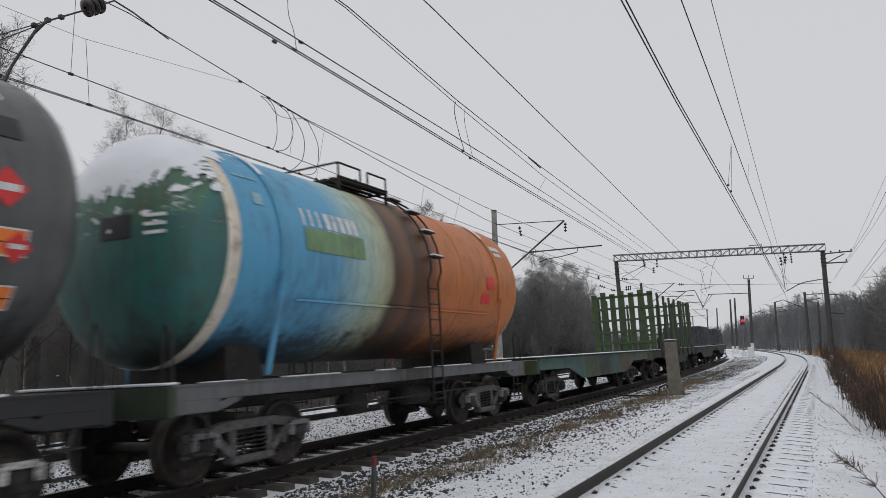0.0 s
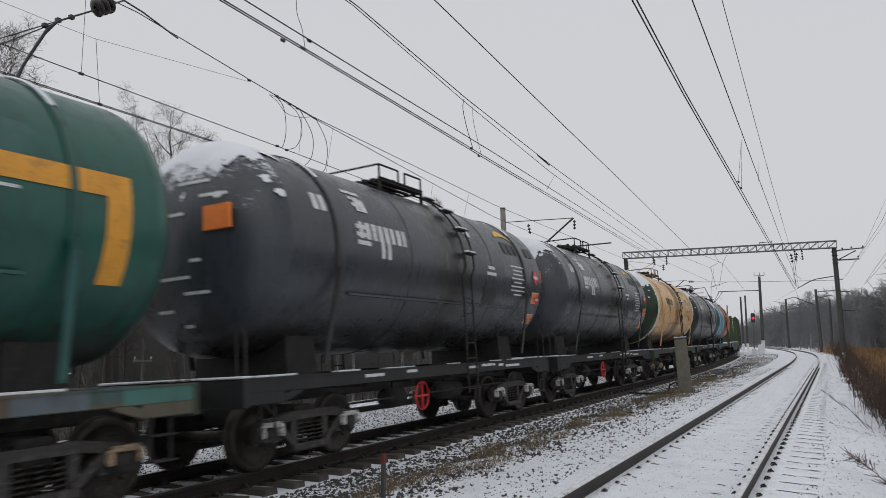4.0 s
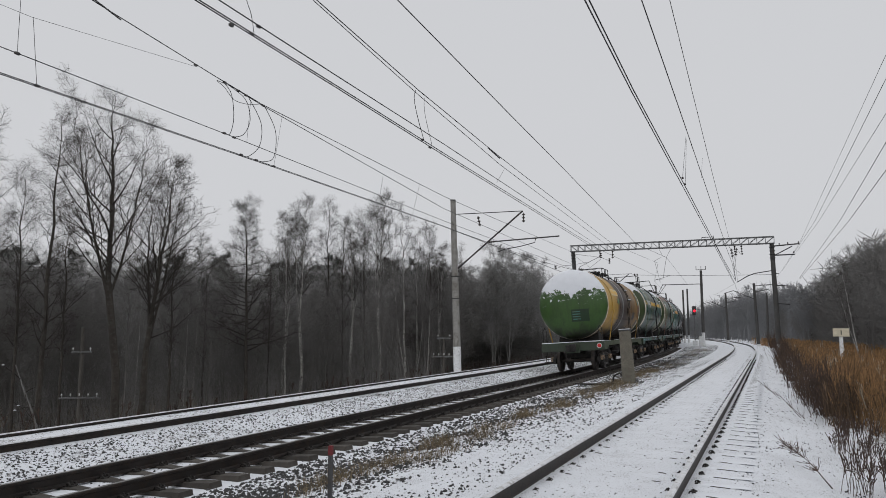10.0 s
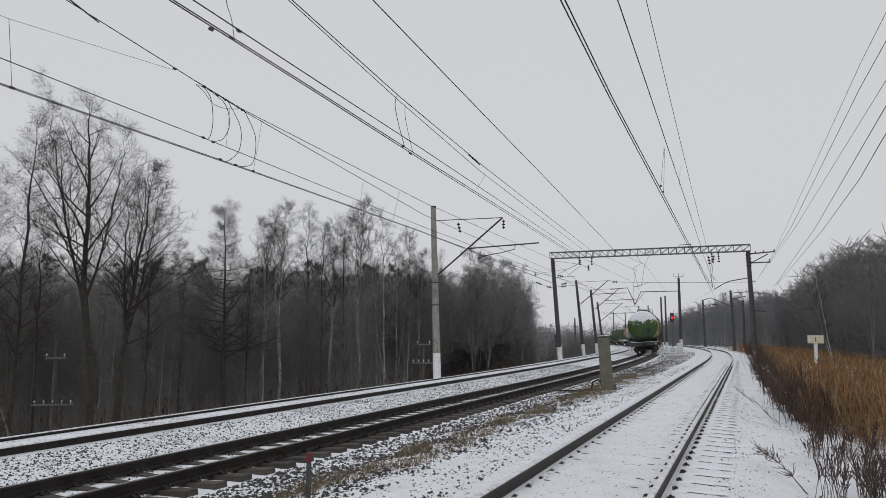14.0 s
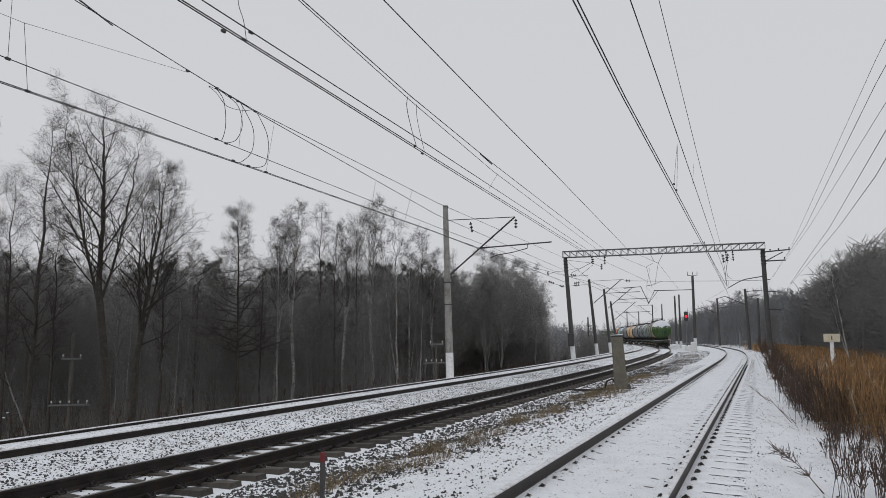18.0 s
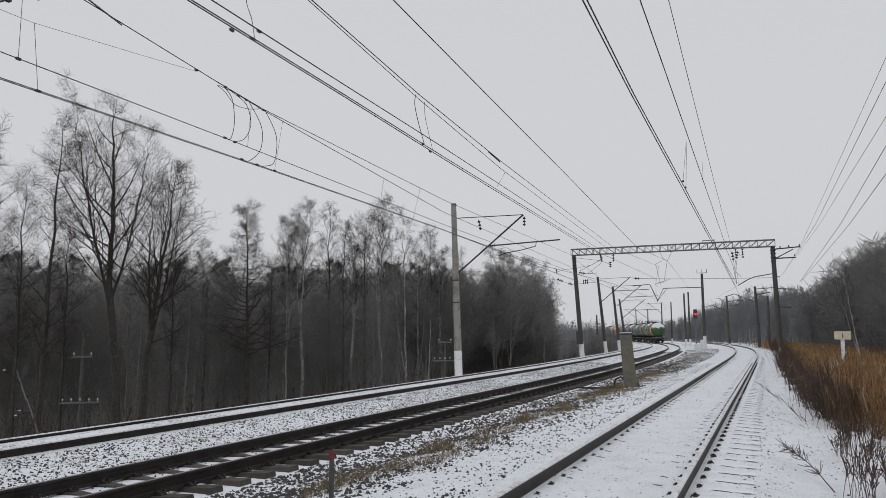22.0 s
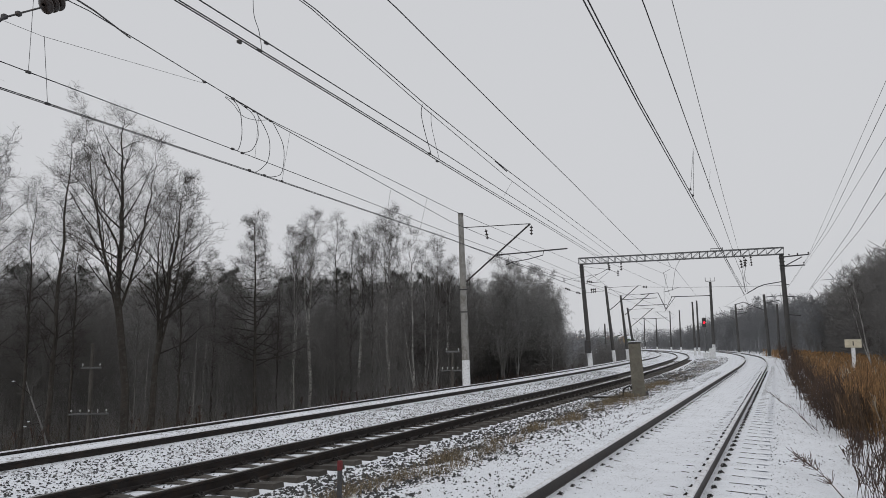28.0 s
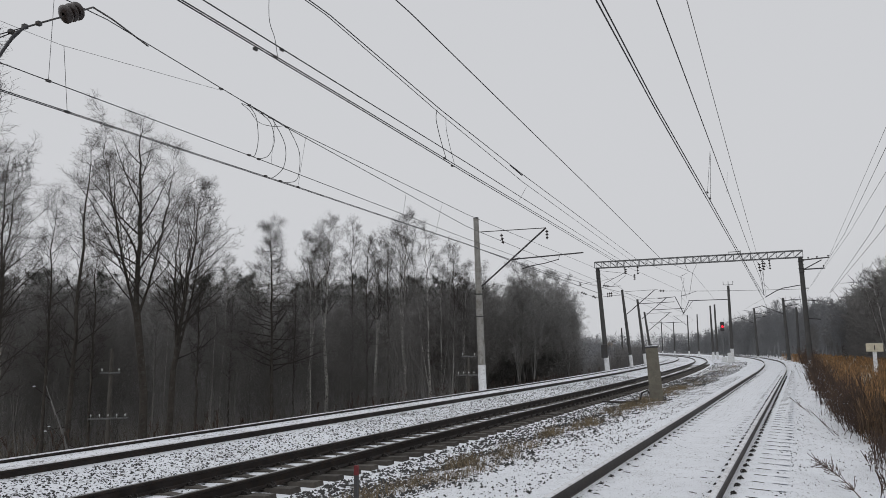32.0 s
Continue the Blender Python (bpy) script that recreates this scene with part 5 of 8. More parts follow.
def mast(label, base, top, r0=0.20, r1=0.14, white=1.3, group="overhead line masts", skin=None):
    b, t = Vector(base), Vector(top)
    ob = thing("catenary_mast", Matrix.Translation(b), label, "mast", group)
    up = t - b
    d = up.normalized()
    foot = -d * 0.9
    part("shaft", Shape().tube([d * white, d * white + (up - d * white) * 0.33, d * white + (up - d * white) * 0.66, up], [r0, r0 - (r0 - r1) * 0.33, r0 - (r0 - r1) * 0.66, r1], 14), skin or M_CONCRETE, ob, "grey spun concrete shaft")
    part("painted_foot", Shape().tube([foot, d * white], [r0 * 1.06, r0 * 1.02], 14), M_WHITE, ob, "whitewashed foot")
    for k in (0.42, 0.55):
        part("band", Shape().lathe([(r0, -0.03), (r0 + 0.015, -0.025), (r0 + 0.015, 0.025), (r0, 0.03)], 14, "z", Matrix.Translation(up * k)), M_STEEL, ob)
    part("cap", Shape().tube([up, up + d * 0.05], r1 * 1.05, 14), M_STEEL, ob)
    return ob


near_mast = mast("tall concrete catenary mast with whitewashed foot and bracket", (-15.17, 35.7, -0.66), (-15.44, 35.7, 8.49))


def bracket(ob, base, hinge_low, tip, tie, arm0, arm1, reg):
    """A slanted bracket with its tie rod, registration arm and insulators; all in world places."""
    o = Vector(base)
    w = lambda p: Vector(p) - o
    part("bracket", Shape().tube([w(hinge_low), w(tip)], 0.045, 8), M_STEEL, ob, "slanted steel bracket")
    part("tie_rod", Shape().tube([w(tie), w(tip)], 0.022, 6), M_STEEL, ob)
    part("registration_arm", Shape().tube([w(arm0), w(arm1)], 0.035, 8), M_STEEL, ob)
    sh = Shape()
    sh.tube([w(p) for p in reg], 0.022, 6)
    part("steady_arm", sh, M_STEEL, ob)
    t = w(tip)
    part("insulator", disc_insulator(Shape(), t + Vector((0.05, 0, -0.1)), t + Vector((0.05, 0, -0.6)), 3), M_INSULATOR, ob, "dark ribbed insulator")
    a = w(arm0)
    part("insulator", disc_insulator(Shape(), a, a + (w(arm1) - a) * 0.09, 3, 0.07), M_INSULATOR, ob, "dark ribbed insulator")


bracket(near_mast, (-15.17, 35.7, -0.66), (-15.15, 35.7, 4.79), (-11.5, 35.7, 7.68), (-15.37, 35.7, 7.74), (-13.39, 35.7, 6.14), (-9.57, 35.7, 6.27),
        [(-10.82, 35.7, 6.21), (-10.86, 35.7, 6.0), (-11.6, 35.7, 5.84), (-12.5, 35.7, 5.72), (-12.86, 35.7, 5.6)])
part("hanging_insulator", disc_insulator(Shape(), Vector((1.18, 0, 8.22)), Vector((1.30, 0, 7.67)), 3), M_INSULATOR, near_mast, "dark ribbed insulator")


def lattice_beam(p, q, deep, wide, bays):
    """Four chords with posts and slants on the front and the back."""
    p, q = Vector(p), Vector(q)
    d = (q - p) / bays
    sh = Shape()
    for y in (0, wide):
        for z in (0, -deep):
            o = Vector((0, y, z))
            sh.bar(p + o, q + o, 0.065, 0.065)
        for k in range(bays + 1):
            a = p + d * k + Vector((0, y, 0))
            sh.bar(a, a - Vector((0, 0, deep)), 0.04, 0.04)
            if k < bays:
                lo = Vector((0, 0, deep))
                mid = k == bays // 2
                if k < bays / 2 or mid:
                    sh.bar(a, a + d - lo, 0.035, 0.035)
                if k >= bays / 2 or mid:
                    sh.bar(a - lo, a + d, 0.035, 0.035)
    for k in range(bays + 1):
        for z in (0, -deep):
            a = p + d * k + Vector((0, 0, z))
            sh.bar(a, a + Vector((0, wide, 0)), 0.03, 0.03)
    return sh


def build_gantry():
    g = thing("portal_gantry", Matrix.Translation((-14.95, 62.0, -0.6)), "steel lattice portal gantry over the tracks on concrete posts", "gantry")
    o = Vector((-14.95, 62.0, -0.6))
    w = lambda *p: Vector(p) - o
    part("beam", lattice_beam(w(-15.6, 61.75, 8.78), w(0.55, 61.75, 8.8), 0.52, 0.5, 26), M_GREYSTEEL, g, "grey lattice cross-beam")
    for b, t, nm in (((-14.94, 62.0, 0.75), (-15.42, 62.0, 8.26), "left"), ((0.55, 62.0, 0.45), (0.36, 62.0, 8.28), "right")):
        b, t = Vector(b), Vector(t)
        d = (b - t).normalized()
        post = part("post", Shape().tube([b - o, t - o], [0.20, 0.16], 14), M_POLE, g, "grey concrete post")
        part("painted_foot", Shape().tube([b - o + d * 1.9, b - o], [0.215, 0.205], 14), M_WHITE, post, "whitewashed foot")
        sh = Shape()
        for k in range(4):
            sh.lathe([(0.17, -0.04), (0.21, -0.03), (0.21, 0.03), (0.17, 0.04)], 14, "z", Matrix.Translation(t - o + d * (0.3 + 0.28 * k)))
        part("clamp", sh, M_STEEL, post, "dark clamps below the beam")
    r = g
    part("side_arm", Shape().bar(w(0.5, 62, 8.06), w(2.32, 62, 8.17), 0.09, 0.09).bar(w(0.55, 62, 7.33), w(1.8, 62, 8.0), 0.07, 0.07).bar(w(0.55, 62, 7.33), w(1.98, 62, 7.36), 0.09, 0.09), M_STEEL, r, "dark side arm for line wires")
    for x, z in ((0.9, 8.1), (1.5, 8.14), (2.25, 8.18), (1.9, 7.42)):
        part("pin_insulator", Shape().lathe([(0.02, 0), (0.02, 0.06), (0.06, 0.07), (0.05, 0.14), (0.02, 0.18)], 8, "z", Matrix.Translation(w(x, 62, z))), M_INSULATOR, r)
    part("low_arm", Shape().bar(w(0.45, 62, 4.98), w(1.22, 62, 4.93), 0.07, 0.07), M_STEEL, r)
    part("low_arm", Shape().bar(w(0.5, 62, 3.58), w(1.46, 62, 3.5), 0.07, 0.07), M_STEEL, r)
    part("low_arm", Shape().bar(w(0.4, 62, 5.9), w(0.8, 62, 5.88), 0.06, 0.06), M_STEEL, r)
    part("steady_arm", Shape().tube([w(0.3, 62, 6.15), w(-1.0, 62, 5.95), w(-1.5, 62, 5.75), w(-2.28, 62, 5.29)], 0.035, 6), M_STEEL, r)
    part("relay_box", Shape().chamfer(-0.27, 0.25, -0.5, -0.2, 1.2, 2.3, 0.03), M_STEEL, r, "dark relay box on the post")
    for x0, z0, x1, z1 in ((-14.9, 6.9, -13.1, 7.75), (-15.1, 6.6, -13.46, 6.65)):
        part("stay", Shape().tube([w(x0, 62, z0), w(x1, 62, z1)], 0.018, 5), M_STEEL, r)
    part("insulator", disc_insulator(Shape(), w(-13.1, 62, 8.25), w(-13.05, 62, 7.75), 3, 0.10), M_INSULATOR, r, "dark ribbed insulator")
    part("insulator", disc_insulator(Shape(), w(-12.0, 62, 8.25), w(-12.0, 62, 7.55), 3, 0.10), M_INSULATOR, r, "dark ribbed insulator")
    part("insulator", disc_insulator(Shape(), w(-14.7, 62, 6.0), w(-14.2, 62, 6.05), 3, 0.12), M_INSULATOR, r, "dark ribbed insulator")
    for x in (-2.35, -1.85):
        part("insulator", disc_insulator(Shape(), w(x, 62, 8.25), w(x + 0.05, 62, 7.45), 4, 0.09), M_INSULATOR, r, "dark ribbed insulator")
    sh = Shape()
    sh.tube([w(-8.2, 62, 8.25), w(-7.9, 62, 7.6), w(-7.6, 62, 7.48)], 0.015, 4).tube([w(-7.2, 62, 8.25), w(-7.6, 62, 7.48)], 0.015, 4)
    sh.tube([w(-4.8, 62, 8.8), w(-4.8, 62, 9.0), w(-3.9, 62, 9.0)], 0.03, 5).tube([w(-3.9, 62, 8.75), w(-3.9, 62, 9.1)], 0.03, 5)
    part("hanger", sh, M_STEEL, r)


build_gantry()

M_LAMP = bpy.data.materials.new("red_signal_light")
M_LAMP.use_nodes = True
M_LAMP.node_tree.nodes["Principled BSDF"].inputs["Base Color"].default_value = (0.8, 0.02, 0.04, 1)
M_LAMP.node_tree.nodes["Principled BSDF"].inputs["Emission Color"].default_value = (1.0, 0.012, 0.03, 1)
M_LAMP.node_tree.nodes["Principled BSDF"].inputs["Emission Strength"].default_value = 2.2


def far_masts():
    """Masts down the line, with their brackets."""
    rows = [((-16.96, 82, -0.6), (-17.7, 82, 7.77), 1, 7.6), ((-17.53, 93, -0.6), (-18.2, 93, 7.31), 2, 7.4), ((-19.4, 108, -0.55), (-20.2, 108, 6.4), 1, 6.2),
            ((-25.9, 196.3, -1.12), (-25.9, 196.3, 9.3), 4, 9.1), ((-21.4, 178.6, -1.04), (-21.4, 178.6, 8.7), 0, 8.5), ((-39.3, 237.4, -1.31), (-39.3, 237.4, 9.0), 4, 8.8),
            ((-32.9, 219.3, -1.22), (-32.9, 219.3, 8.3), 4, 8.1), ((-30.5, 140, -1.5), (-30.6, 140, 4.9), 0, 0), ((-13.0, 127, -0.7), (-13.1, 127, 8.0), 0, 0), ((-12.75, 131, -0.7), (-12.8, 131, 8.4), 0, 0),
            ((-1.3, 90, -0.4), (-1.52, 90, 6.75), 3, 6.2), ((-0.35, 110, -0.4), (-0.28, 110, 6.6), 0, 0), ((-5.95, 120, -0.4), (-6.1, 120, 7.1), 3, 6.0)]
    for b, t, arm, z in rows:
        ob = mast("distant concrete catenary mast along the curve", b, t, 0.19, 0.13, 1.2 if b[0] < -10 else 0.3, skin=M_POLE)
        o = Vector(b)
        if arm in (1, 2):
            x = t[0]
            part("bracket", Shape().tube([Vector((x + 0.45, b[1], z - 2.5)) - o, Vector((x + 3.6, b[1], z + 0.1)) - o], 0.045, 6), M_STEEL, ob, "slanted steel bracket")
            part("tie_rod", Shape().tube([Vector((x, b[1], z)) - o, Vector((x + 3.9, b[1], z + 0.1)) - o], 0.02, 5), M_STEEL, ob)
            part("registration_arm", Shape().tube([Vector((x + 1.8, b[1], z - 1.4)) - o, Vector((x + 5.6, b[1], z - 1.3)) - o], 0.035, 6), M_STEEL, ob)
            if arm == 2:
                part("yoke", Shape().tube([Vector((x + 2.5, b[1], z)) - o, Vector((x + 4.6, b[1], z + 0.15)) - o, Vector((x + 5.5, b[1], z - 1.9)) - o], 0.05, 6), M_STEEL, ob)
        if arm == 4:
            x = t[0]
            part("bracket", Shape().tube([Vector((x - 0.1, b[1], z - 2.5)) - o, Vector((x - 3.4, b[1], z + 0.1)) - o], 0.05, 6), M_STEEL, ob, "slanted steel bracket")
            part("tie_rod", Shape().tube([Vector((x, b[1], z)) - o, Vector((x - 3.8, b[1], z + 0.1)) - o], 0.035, 5), M_STEEL, ob)
        if arm == 3:
            x = t[0]
            part("bracket", Shape().tube([Vector((x, b[1], z - 1.2)) - o, Vector((x - 2.2, b[1], z - 0.2)) - o, Vector((x - 3.2, b[1], z - 0.5)) - o], 0.04, 6), M_STEEL, ob, "slanted steel bracket")
            part("side_arm", Shape().bar(Vector((x, b[1], z + 0.3)) - o, Vector((x + 2.2, b[1], z + 0.45)) - o, 0.07).bar(Vector((x, b[1], z - 0.4)) - o, Vector((x + 1.6, b[1], z - 0.1)) - o, 0.06), M_STEEL, ob)
    s = mast("tall concrete mast with a wide arm between the tracks", (-7.78, 98, -0.45), (-7.82, 98, 9.0), 0.2, 0.15, 1.6, skin=M_POLE)
    o = Vector((-7.78, 98, -0.45))
    part("cross_arm", Shape().bar(Vector((-7.8, 98, 7.32)) - o, Vector((-12.7, 98, 7.3)) - o, 0.09).bar(Vector((-12.6, 98, 7.3)) - o, Vector((-13.5, 98, 5.5)) - o, 0.06).bar(Vector((-12.2, 98, 7.25)) - o, Vector((-13.5, 98, 5.5)) - o, 0.05), M_STEEL, s, "wide steel arm")
    sh = Shape()
    for x in (-8.4, -7.8, -7.25):
        sh.tube([Vector((x, 98, 9.15)) - o, Vector((x, 98, 9.6)) - o], 0.035, 6)
    sh.bar(Vector((-8.4, 98, 9.15)) - o, Vector((-7.25, 98, 9.15)) - o, 0.06)
    part("horn_bar", sh, M_STEEL, s)
    part("footing", Shape().chamfer(-0.55, 0.1, -0.4, 0.3, -0.3, 1.1, 0.05), M_WHITE, s, "pale cabinet at the foot")
    g = thing("rail_signal", Matrix.Translation((-9.33, 104, -0.45)), "railway light signal on a post showing red", "signal")
    part("post", Shape().tube([(0, 0, -0.3), (0, 0, 4.2)], 0.08, 10), M_GREYSTEEL, g)
    head = part("signal_head", Shape().chamfer(-0.26, 0.26, -0.1, 0.12, 3.9, 5.15, 0.08), M_STEEL, g, "black signal head")
    part("red_lamp", Shape().lathe([(0.001, -0.13), (0.13, -0.125), (0.15, -0.1)], 16, "y", Matrix.Translation((0.02, 0, 4.5))), M_LAMP, head, "glowing red lens")
    part("hood", Shape().lathe([(0.17, -0.36), (0.17, -0.1)], 14, "y", Matrix.Translation((0.02, 0, 4.5)), True, 0.2, math.pi - 0.2), M_STEEL, head)
    part("footing", Shape().chamfer(-0.3, 0.3, -0.3, 0.3, -0.2, 0.5, 0.05), M_WHITE, g, "pale cabinet at the foot")


far_masts()


def wire(name, label, pts, r=0.009, sag=0.0, grp="overhead wires"):
    """A wire through its points of support, hanging a little between them."""
    out = []
    for a, b in zip(pts, pts[1:]):
        a, b = Vector(a), Vector(b)
        n = 6 if sag else 1
        for k in range(n):
            t = k / n
            p = a.lerp(b, t)
            p.z -= sag * 4 * t * (1 - t)
            out.append(p)
    out.append(Vector(pts[-1]))
    ob = new(name, Shape().tube(out, r, 5).mesh(name, M_WIRE))
    return tagged(ob, label, "wire", grp)


def back(p, q, y):
    """Carries the line from q through p on to the place y behind it."""
    p, q = Vector(p), Vector(q)
    return p + (p - q) * ((y - p.y) / (p.y - q.y))


def strung(name, label, *pts, r=0.0106, behind=-25.0, ahead=()):
    pts = [Vector(p) for p in pts]
    first = back(pts[0], pts[1], behind)
    first.z = max(min(first.z, 8.6), 5.6)
    return wire(name, label, [first] + pts + [Vector(p) for p in ahead], r)


CW, MW = "dark grooved contact wire above the track", "dark stranded messenger wire above the track"
strung("contact_wire", CW, (-12.1, 7.97, 6.49), (-12.1, 13.91, 6.37), (-12.13, 27.0, 6.02), (-14.21, 62.0, 6.24), r=0.0095)
strung("contact_wire", CW, (-12.1, 8.01, 6.03), (-12.1, 15.74, 5.96), (-12.09, 26.9, 5.79), (-15.0, 61.9, 5.95), r=0.0095)
strung("contact_wire", CW, (-12.14, 8.01, 6.02), (-12.14, 15.74, 5.95), (-12.13, 26.9, 5.78), (-15.02, 61.9, 5.93), r=0.0095)
strung("messenger_wire", MW, (-12.1, 9.47, 8.15), (-12.1, 15.19, 7.49), (-12.09, 26.9, 6.52), (-15.2, 61.9, 7.03), r=0.0105)
wire("messenger_wire", MW, [(-12.1, 13.4, 7.70), (-12.1, 15.18, 7.52), (-12.01, 26.9, 6.99), (-15.2, 61.9, 8.1)], 0.010)
wire("messenger_wire", MW, [(-12.1, 12.69, 7.72), (-12.1, 8.54, 7.25), (-12.1, 7.9, 7.24), (-12.1, -20.0, 7.2)], 0.004)
T2_FAR = [(-12.9, 93.0, 5.6), (-15.6, 125.0, 5.7), (-21.5, 160.0, 5.8)]
strung("contact_wire", CW, (-8.1, 8.29, 6.81), (-8.1, 12.66, 6.66), (-8.09, 18.0, 6.45), (-11.9, 56.0, 7.74), r=0.0118, ahead=[(-11.03, 80.0, 7.3)] + T2_FAR)
strung("contact_wire", CW, (-8.14, 8.25, 6.8), (-8.14, 12.72, 6.64), (-8.09, 18.0, 6.39), (-11.99, 56.0, 7.65), r=0.0118)
strung("contact_wire", CW, (-8.0, 8.55, 6.94), (-8.0, 12.49, 6.81), (-8.09, 18.0, 6.71), (-12.11, 56.0, 8.14), r=0.0118)
strung("messenger_wire", MW, (-8.0, 11.32, 8.15), (-8.0, 16.24, 7.69), (-8.01, 22.5, 7.3), (-10.8, 56.0, 8.08), r=0.0118, ahead=[(-10.69, 80.0, 8.6), (-12.9, 93, 7.5), (-15.6, 125, 7.4)])
strung("messenger_wire", MW, (-8.1, 11.33, 8.18), (-8.1, 16.45, 7.64), (-8.02, 22.5, 7.05), (-11.24, 56.0, 8.01), r=0.0094)
strung("feeder_wire", "dark bare feeder cable crossing above the tracks", (-6.0, 11.01, 7.62), (-5.99, 17.5, 7.18), (-6.45, 25.0, 7.22), (-7.41, 46.0, 6.85), (-7.6, 62.0, 7.48), r=0.0118, ahead=[(-9.5, 98.0, 7.3)])
T3_FAR = [(-3.2, 90.0, 5.6), (-7.4, 120.0, 5.6)]
strung("contact_wire", CW, (-2.15, 9.62, 6.25), (-2.24, 14.0, 6.23), (-2.07, 22.0, 5.68), (-2.2, 34.0, 5.65), (-2.45, 62.0, 5.25), r=0.0118, ahead=T3_FAR)
strung("contact_wire", CW, (-2.15, 9.34, 6.13), (-2.28, 14.0, 6.21), (-2.12, 22.0, 5.65), (-2.28, 34.0, 5.66), (-2.49, 62.0, 5.24), r=0.0118)
strung("messenger_wire", MW, (-1.85, 12.5, 7.45), (-1.85, 16.0, 7.24), (-1.92, 21.0, 7.17), (-2.4, 47.0, 7.17), (-2.4, 62.0, 7.5), r=0.0118, ahead=[(-3.2, 90, 7.0), (-7.4, 120, 7.0)])
strung("messenger_wire", MW, (-1.64, 15.0, 8.51), (-1.75, 20.0, 8.48), (-1.82, 30.0, 7.64), (-2.21, 50.0, 7.51), (-1.9, 62.0, 7.5), r=0.0085)
LW = "thin line wire running along the railway"
strung("line_wire", LW, (3.2, 22.19, 9.07), (2.3, 62.0, 8.17), r=0.0071, ahead=[(0.6, 90, 6.9)])
strung("line_wire", LW, (3.2, 22.49, 8.48), (2.53, 45.0, 7.63), (1.47, 90.0, 8.1), r=0.0094)
strung("line_wire", LW, (3.2, 22.93, 7.6), (2.73, 45.0, 7.62), (1.95, 62.0, 7.36), r=0.0071)
strung("line_wire", LW, (3.2, 23.3, 6.86), (3.33, 40.0, 6.89), (2.16, 62.0, 5.47), r=0.0106)
strung("line_wire", LW, (3.2, 23.67, 6.12), (3.72, 40.0, 6.87), (2.24, 62.0, 5.47), r=0.0106)


SW = "thin stay wire beside the gantry"
for pts in ([(-3.94, 61.7, 8.82), (-3.08, 62.0, 6.92), (-2.35, 62.0, 5.41)], [(-3.2, 61.7, 8.82), (-2.58, 62.0, 6.9), (-2.35, 62.0, 5.41)], [(-2.52, 62.0, 7.3), (-2.35, 62.0, 5.41)], [(-2.25, 62.0, 7.4), (-2.42, 62.0, 6.4), (-1.99, 62.0, 5.98)],
            [(-10.43, 62.0, 6.1), (-6.8, 62.0, 5.95), (-2.92, 62.0, 5.87), (0.4, 62.0, 5.83)], [(-15.3, 62.0, 8.05), (-13.0, 62.0, 7.68), (-12.28, 62.0, 7.36)], [(-15.07, 62.0, 7.18), (-13.98, 62.0, 7.33), (-12.99, 62.0, 7.83)],
            [(-14.88, 62.0, 6.73), (-14.24, 62.0, 6.61), (-13.0, 62.0, 7.54)], [(-16.74, 62.0, 6.14), (-15.64, 62.0, 5.72), (-14.41, 62.0, 5.83), (-13.53, 62.0, 5.86)], [(-17.08, 62.0, 7.2), (-16.98, 62.0, 6.85), (-16.22, 62.0, 7.07), (-15.3, 62.0, 7.1)],
            [(-15.44, 35.7, 6.9), (-18.25, 62.0, 7.49), (-16.22, 63.0, 6.92), (-13.28, 66.0, 6.09), (-12.9, 93.0, 5.7)], [(-7.6, 62.0, 7.48), (-7.92, 62.0, 5.7), (-8.6, 62.0, 5.62)], [(-8.0, 62.0, 7.5), (-8.55, 62.0, 7.22), (-9.2, 70.0, 5.9)],
            [(-8.6, 62.0, 5.62), (-7.92, 62.0, 5.79), (-7.38, 62.0, 5.96)], [(-15.4, 62.0, 8.0), (-17.2, 82.0, 7.5), (-18.0, 93.0, 7.2)], [(-14.2, 62.0, 6.2), (-15.4, 93.0, 5.8), (-18.0, 125.0, 5.6)]):
    wire("stay_wire", SW, pts, 0.014, 0, "gantry stay wires")
STRINGS = thing("insulator_strings", Matrix.Translation((-15.0, 62.0, 6.5)), "dark ribbed insulators strung on the stay wires", "insulators")
for p0, p1 in (((-2.60, 62.0, 8.0), (-2.52, 62.0, 7.3)), ((-2.2, 62.0, 8.05), (-2.27, 62.0, 7.4)), ((-16.95, 62.0, 6.24), (-16.45, 62.0, 6.02)), ((-15.95, 62.0, 5.84), (-15.6, 62.0, 5.72)), ((-14.7, 62.0, 5.80), (-14.2, 62.0, 5.84)),
               ((-15.0, 62.0, 6.76), (-14.5, 62.0, 6.66)), ((-13.0, 62.0, 8.1), (-13.0, 62.0, 7.6)), ((-12.28, 62.0, 7.6), (-12.28, 62.0, 7.1)), ((-17.0, 62.0, 7.1), (-16.98, 62.0, 6.8)), ((-10.3, 62.0, 6.1), (-9.9, 62.0, 6.08))):
    o = Vector((15.0, -62.0, -6.5))
    part("insulator", disc_insulator(Shape(), Vector(p0) + o, Vector(p1) + o, 3, 0.12), M_INSULATOR, STRINGS)


def dropper(*pts, r=0.005):
    return wire("dropper", "thin dropper between messenger and contact wire", pts, r, 0, "droppers")


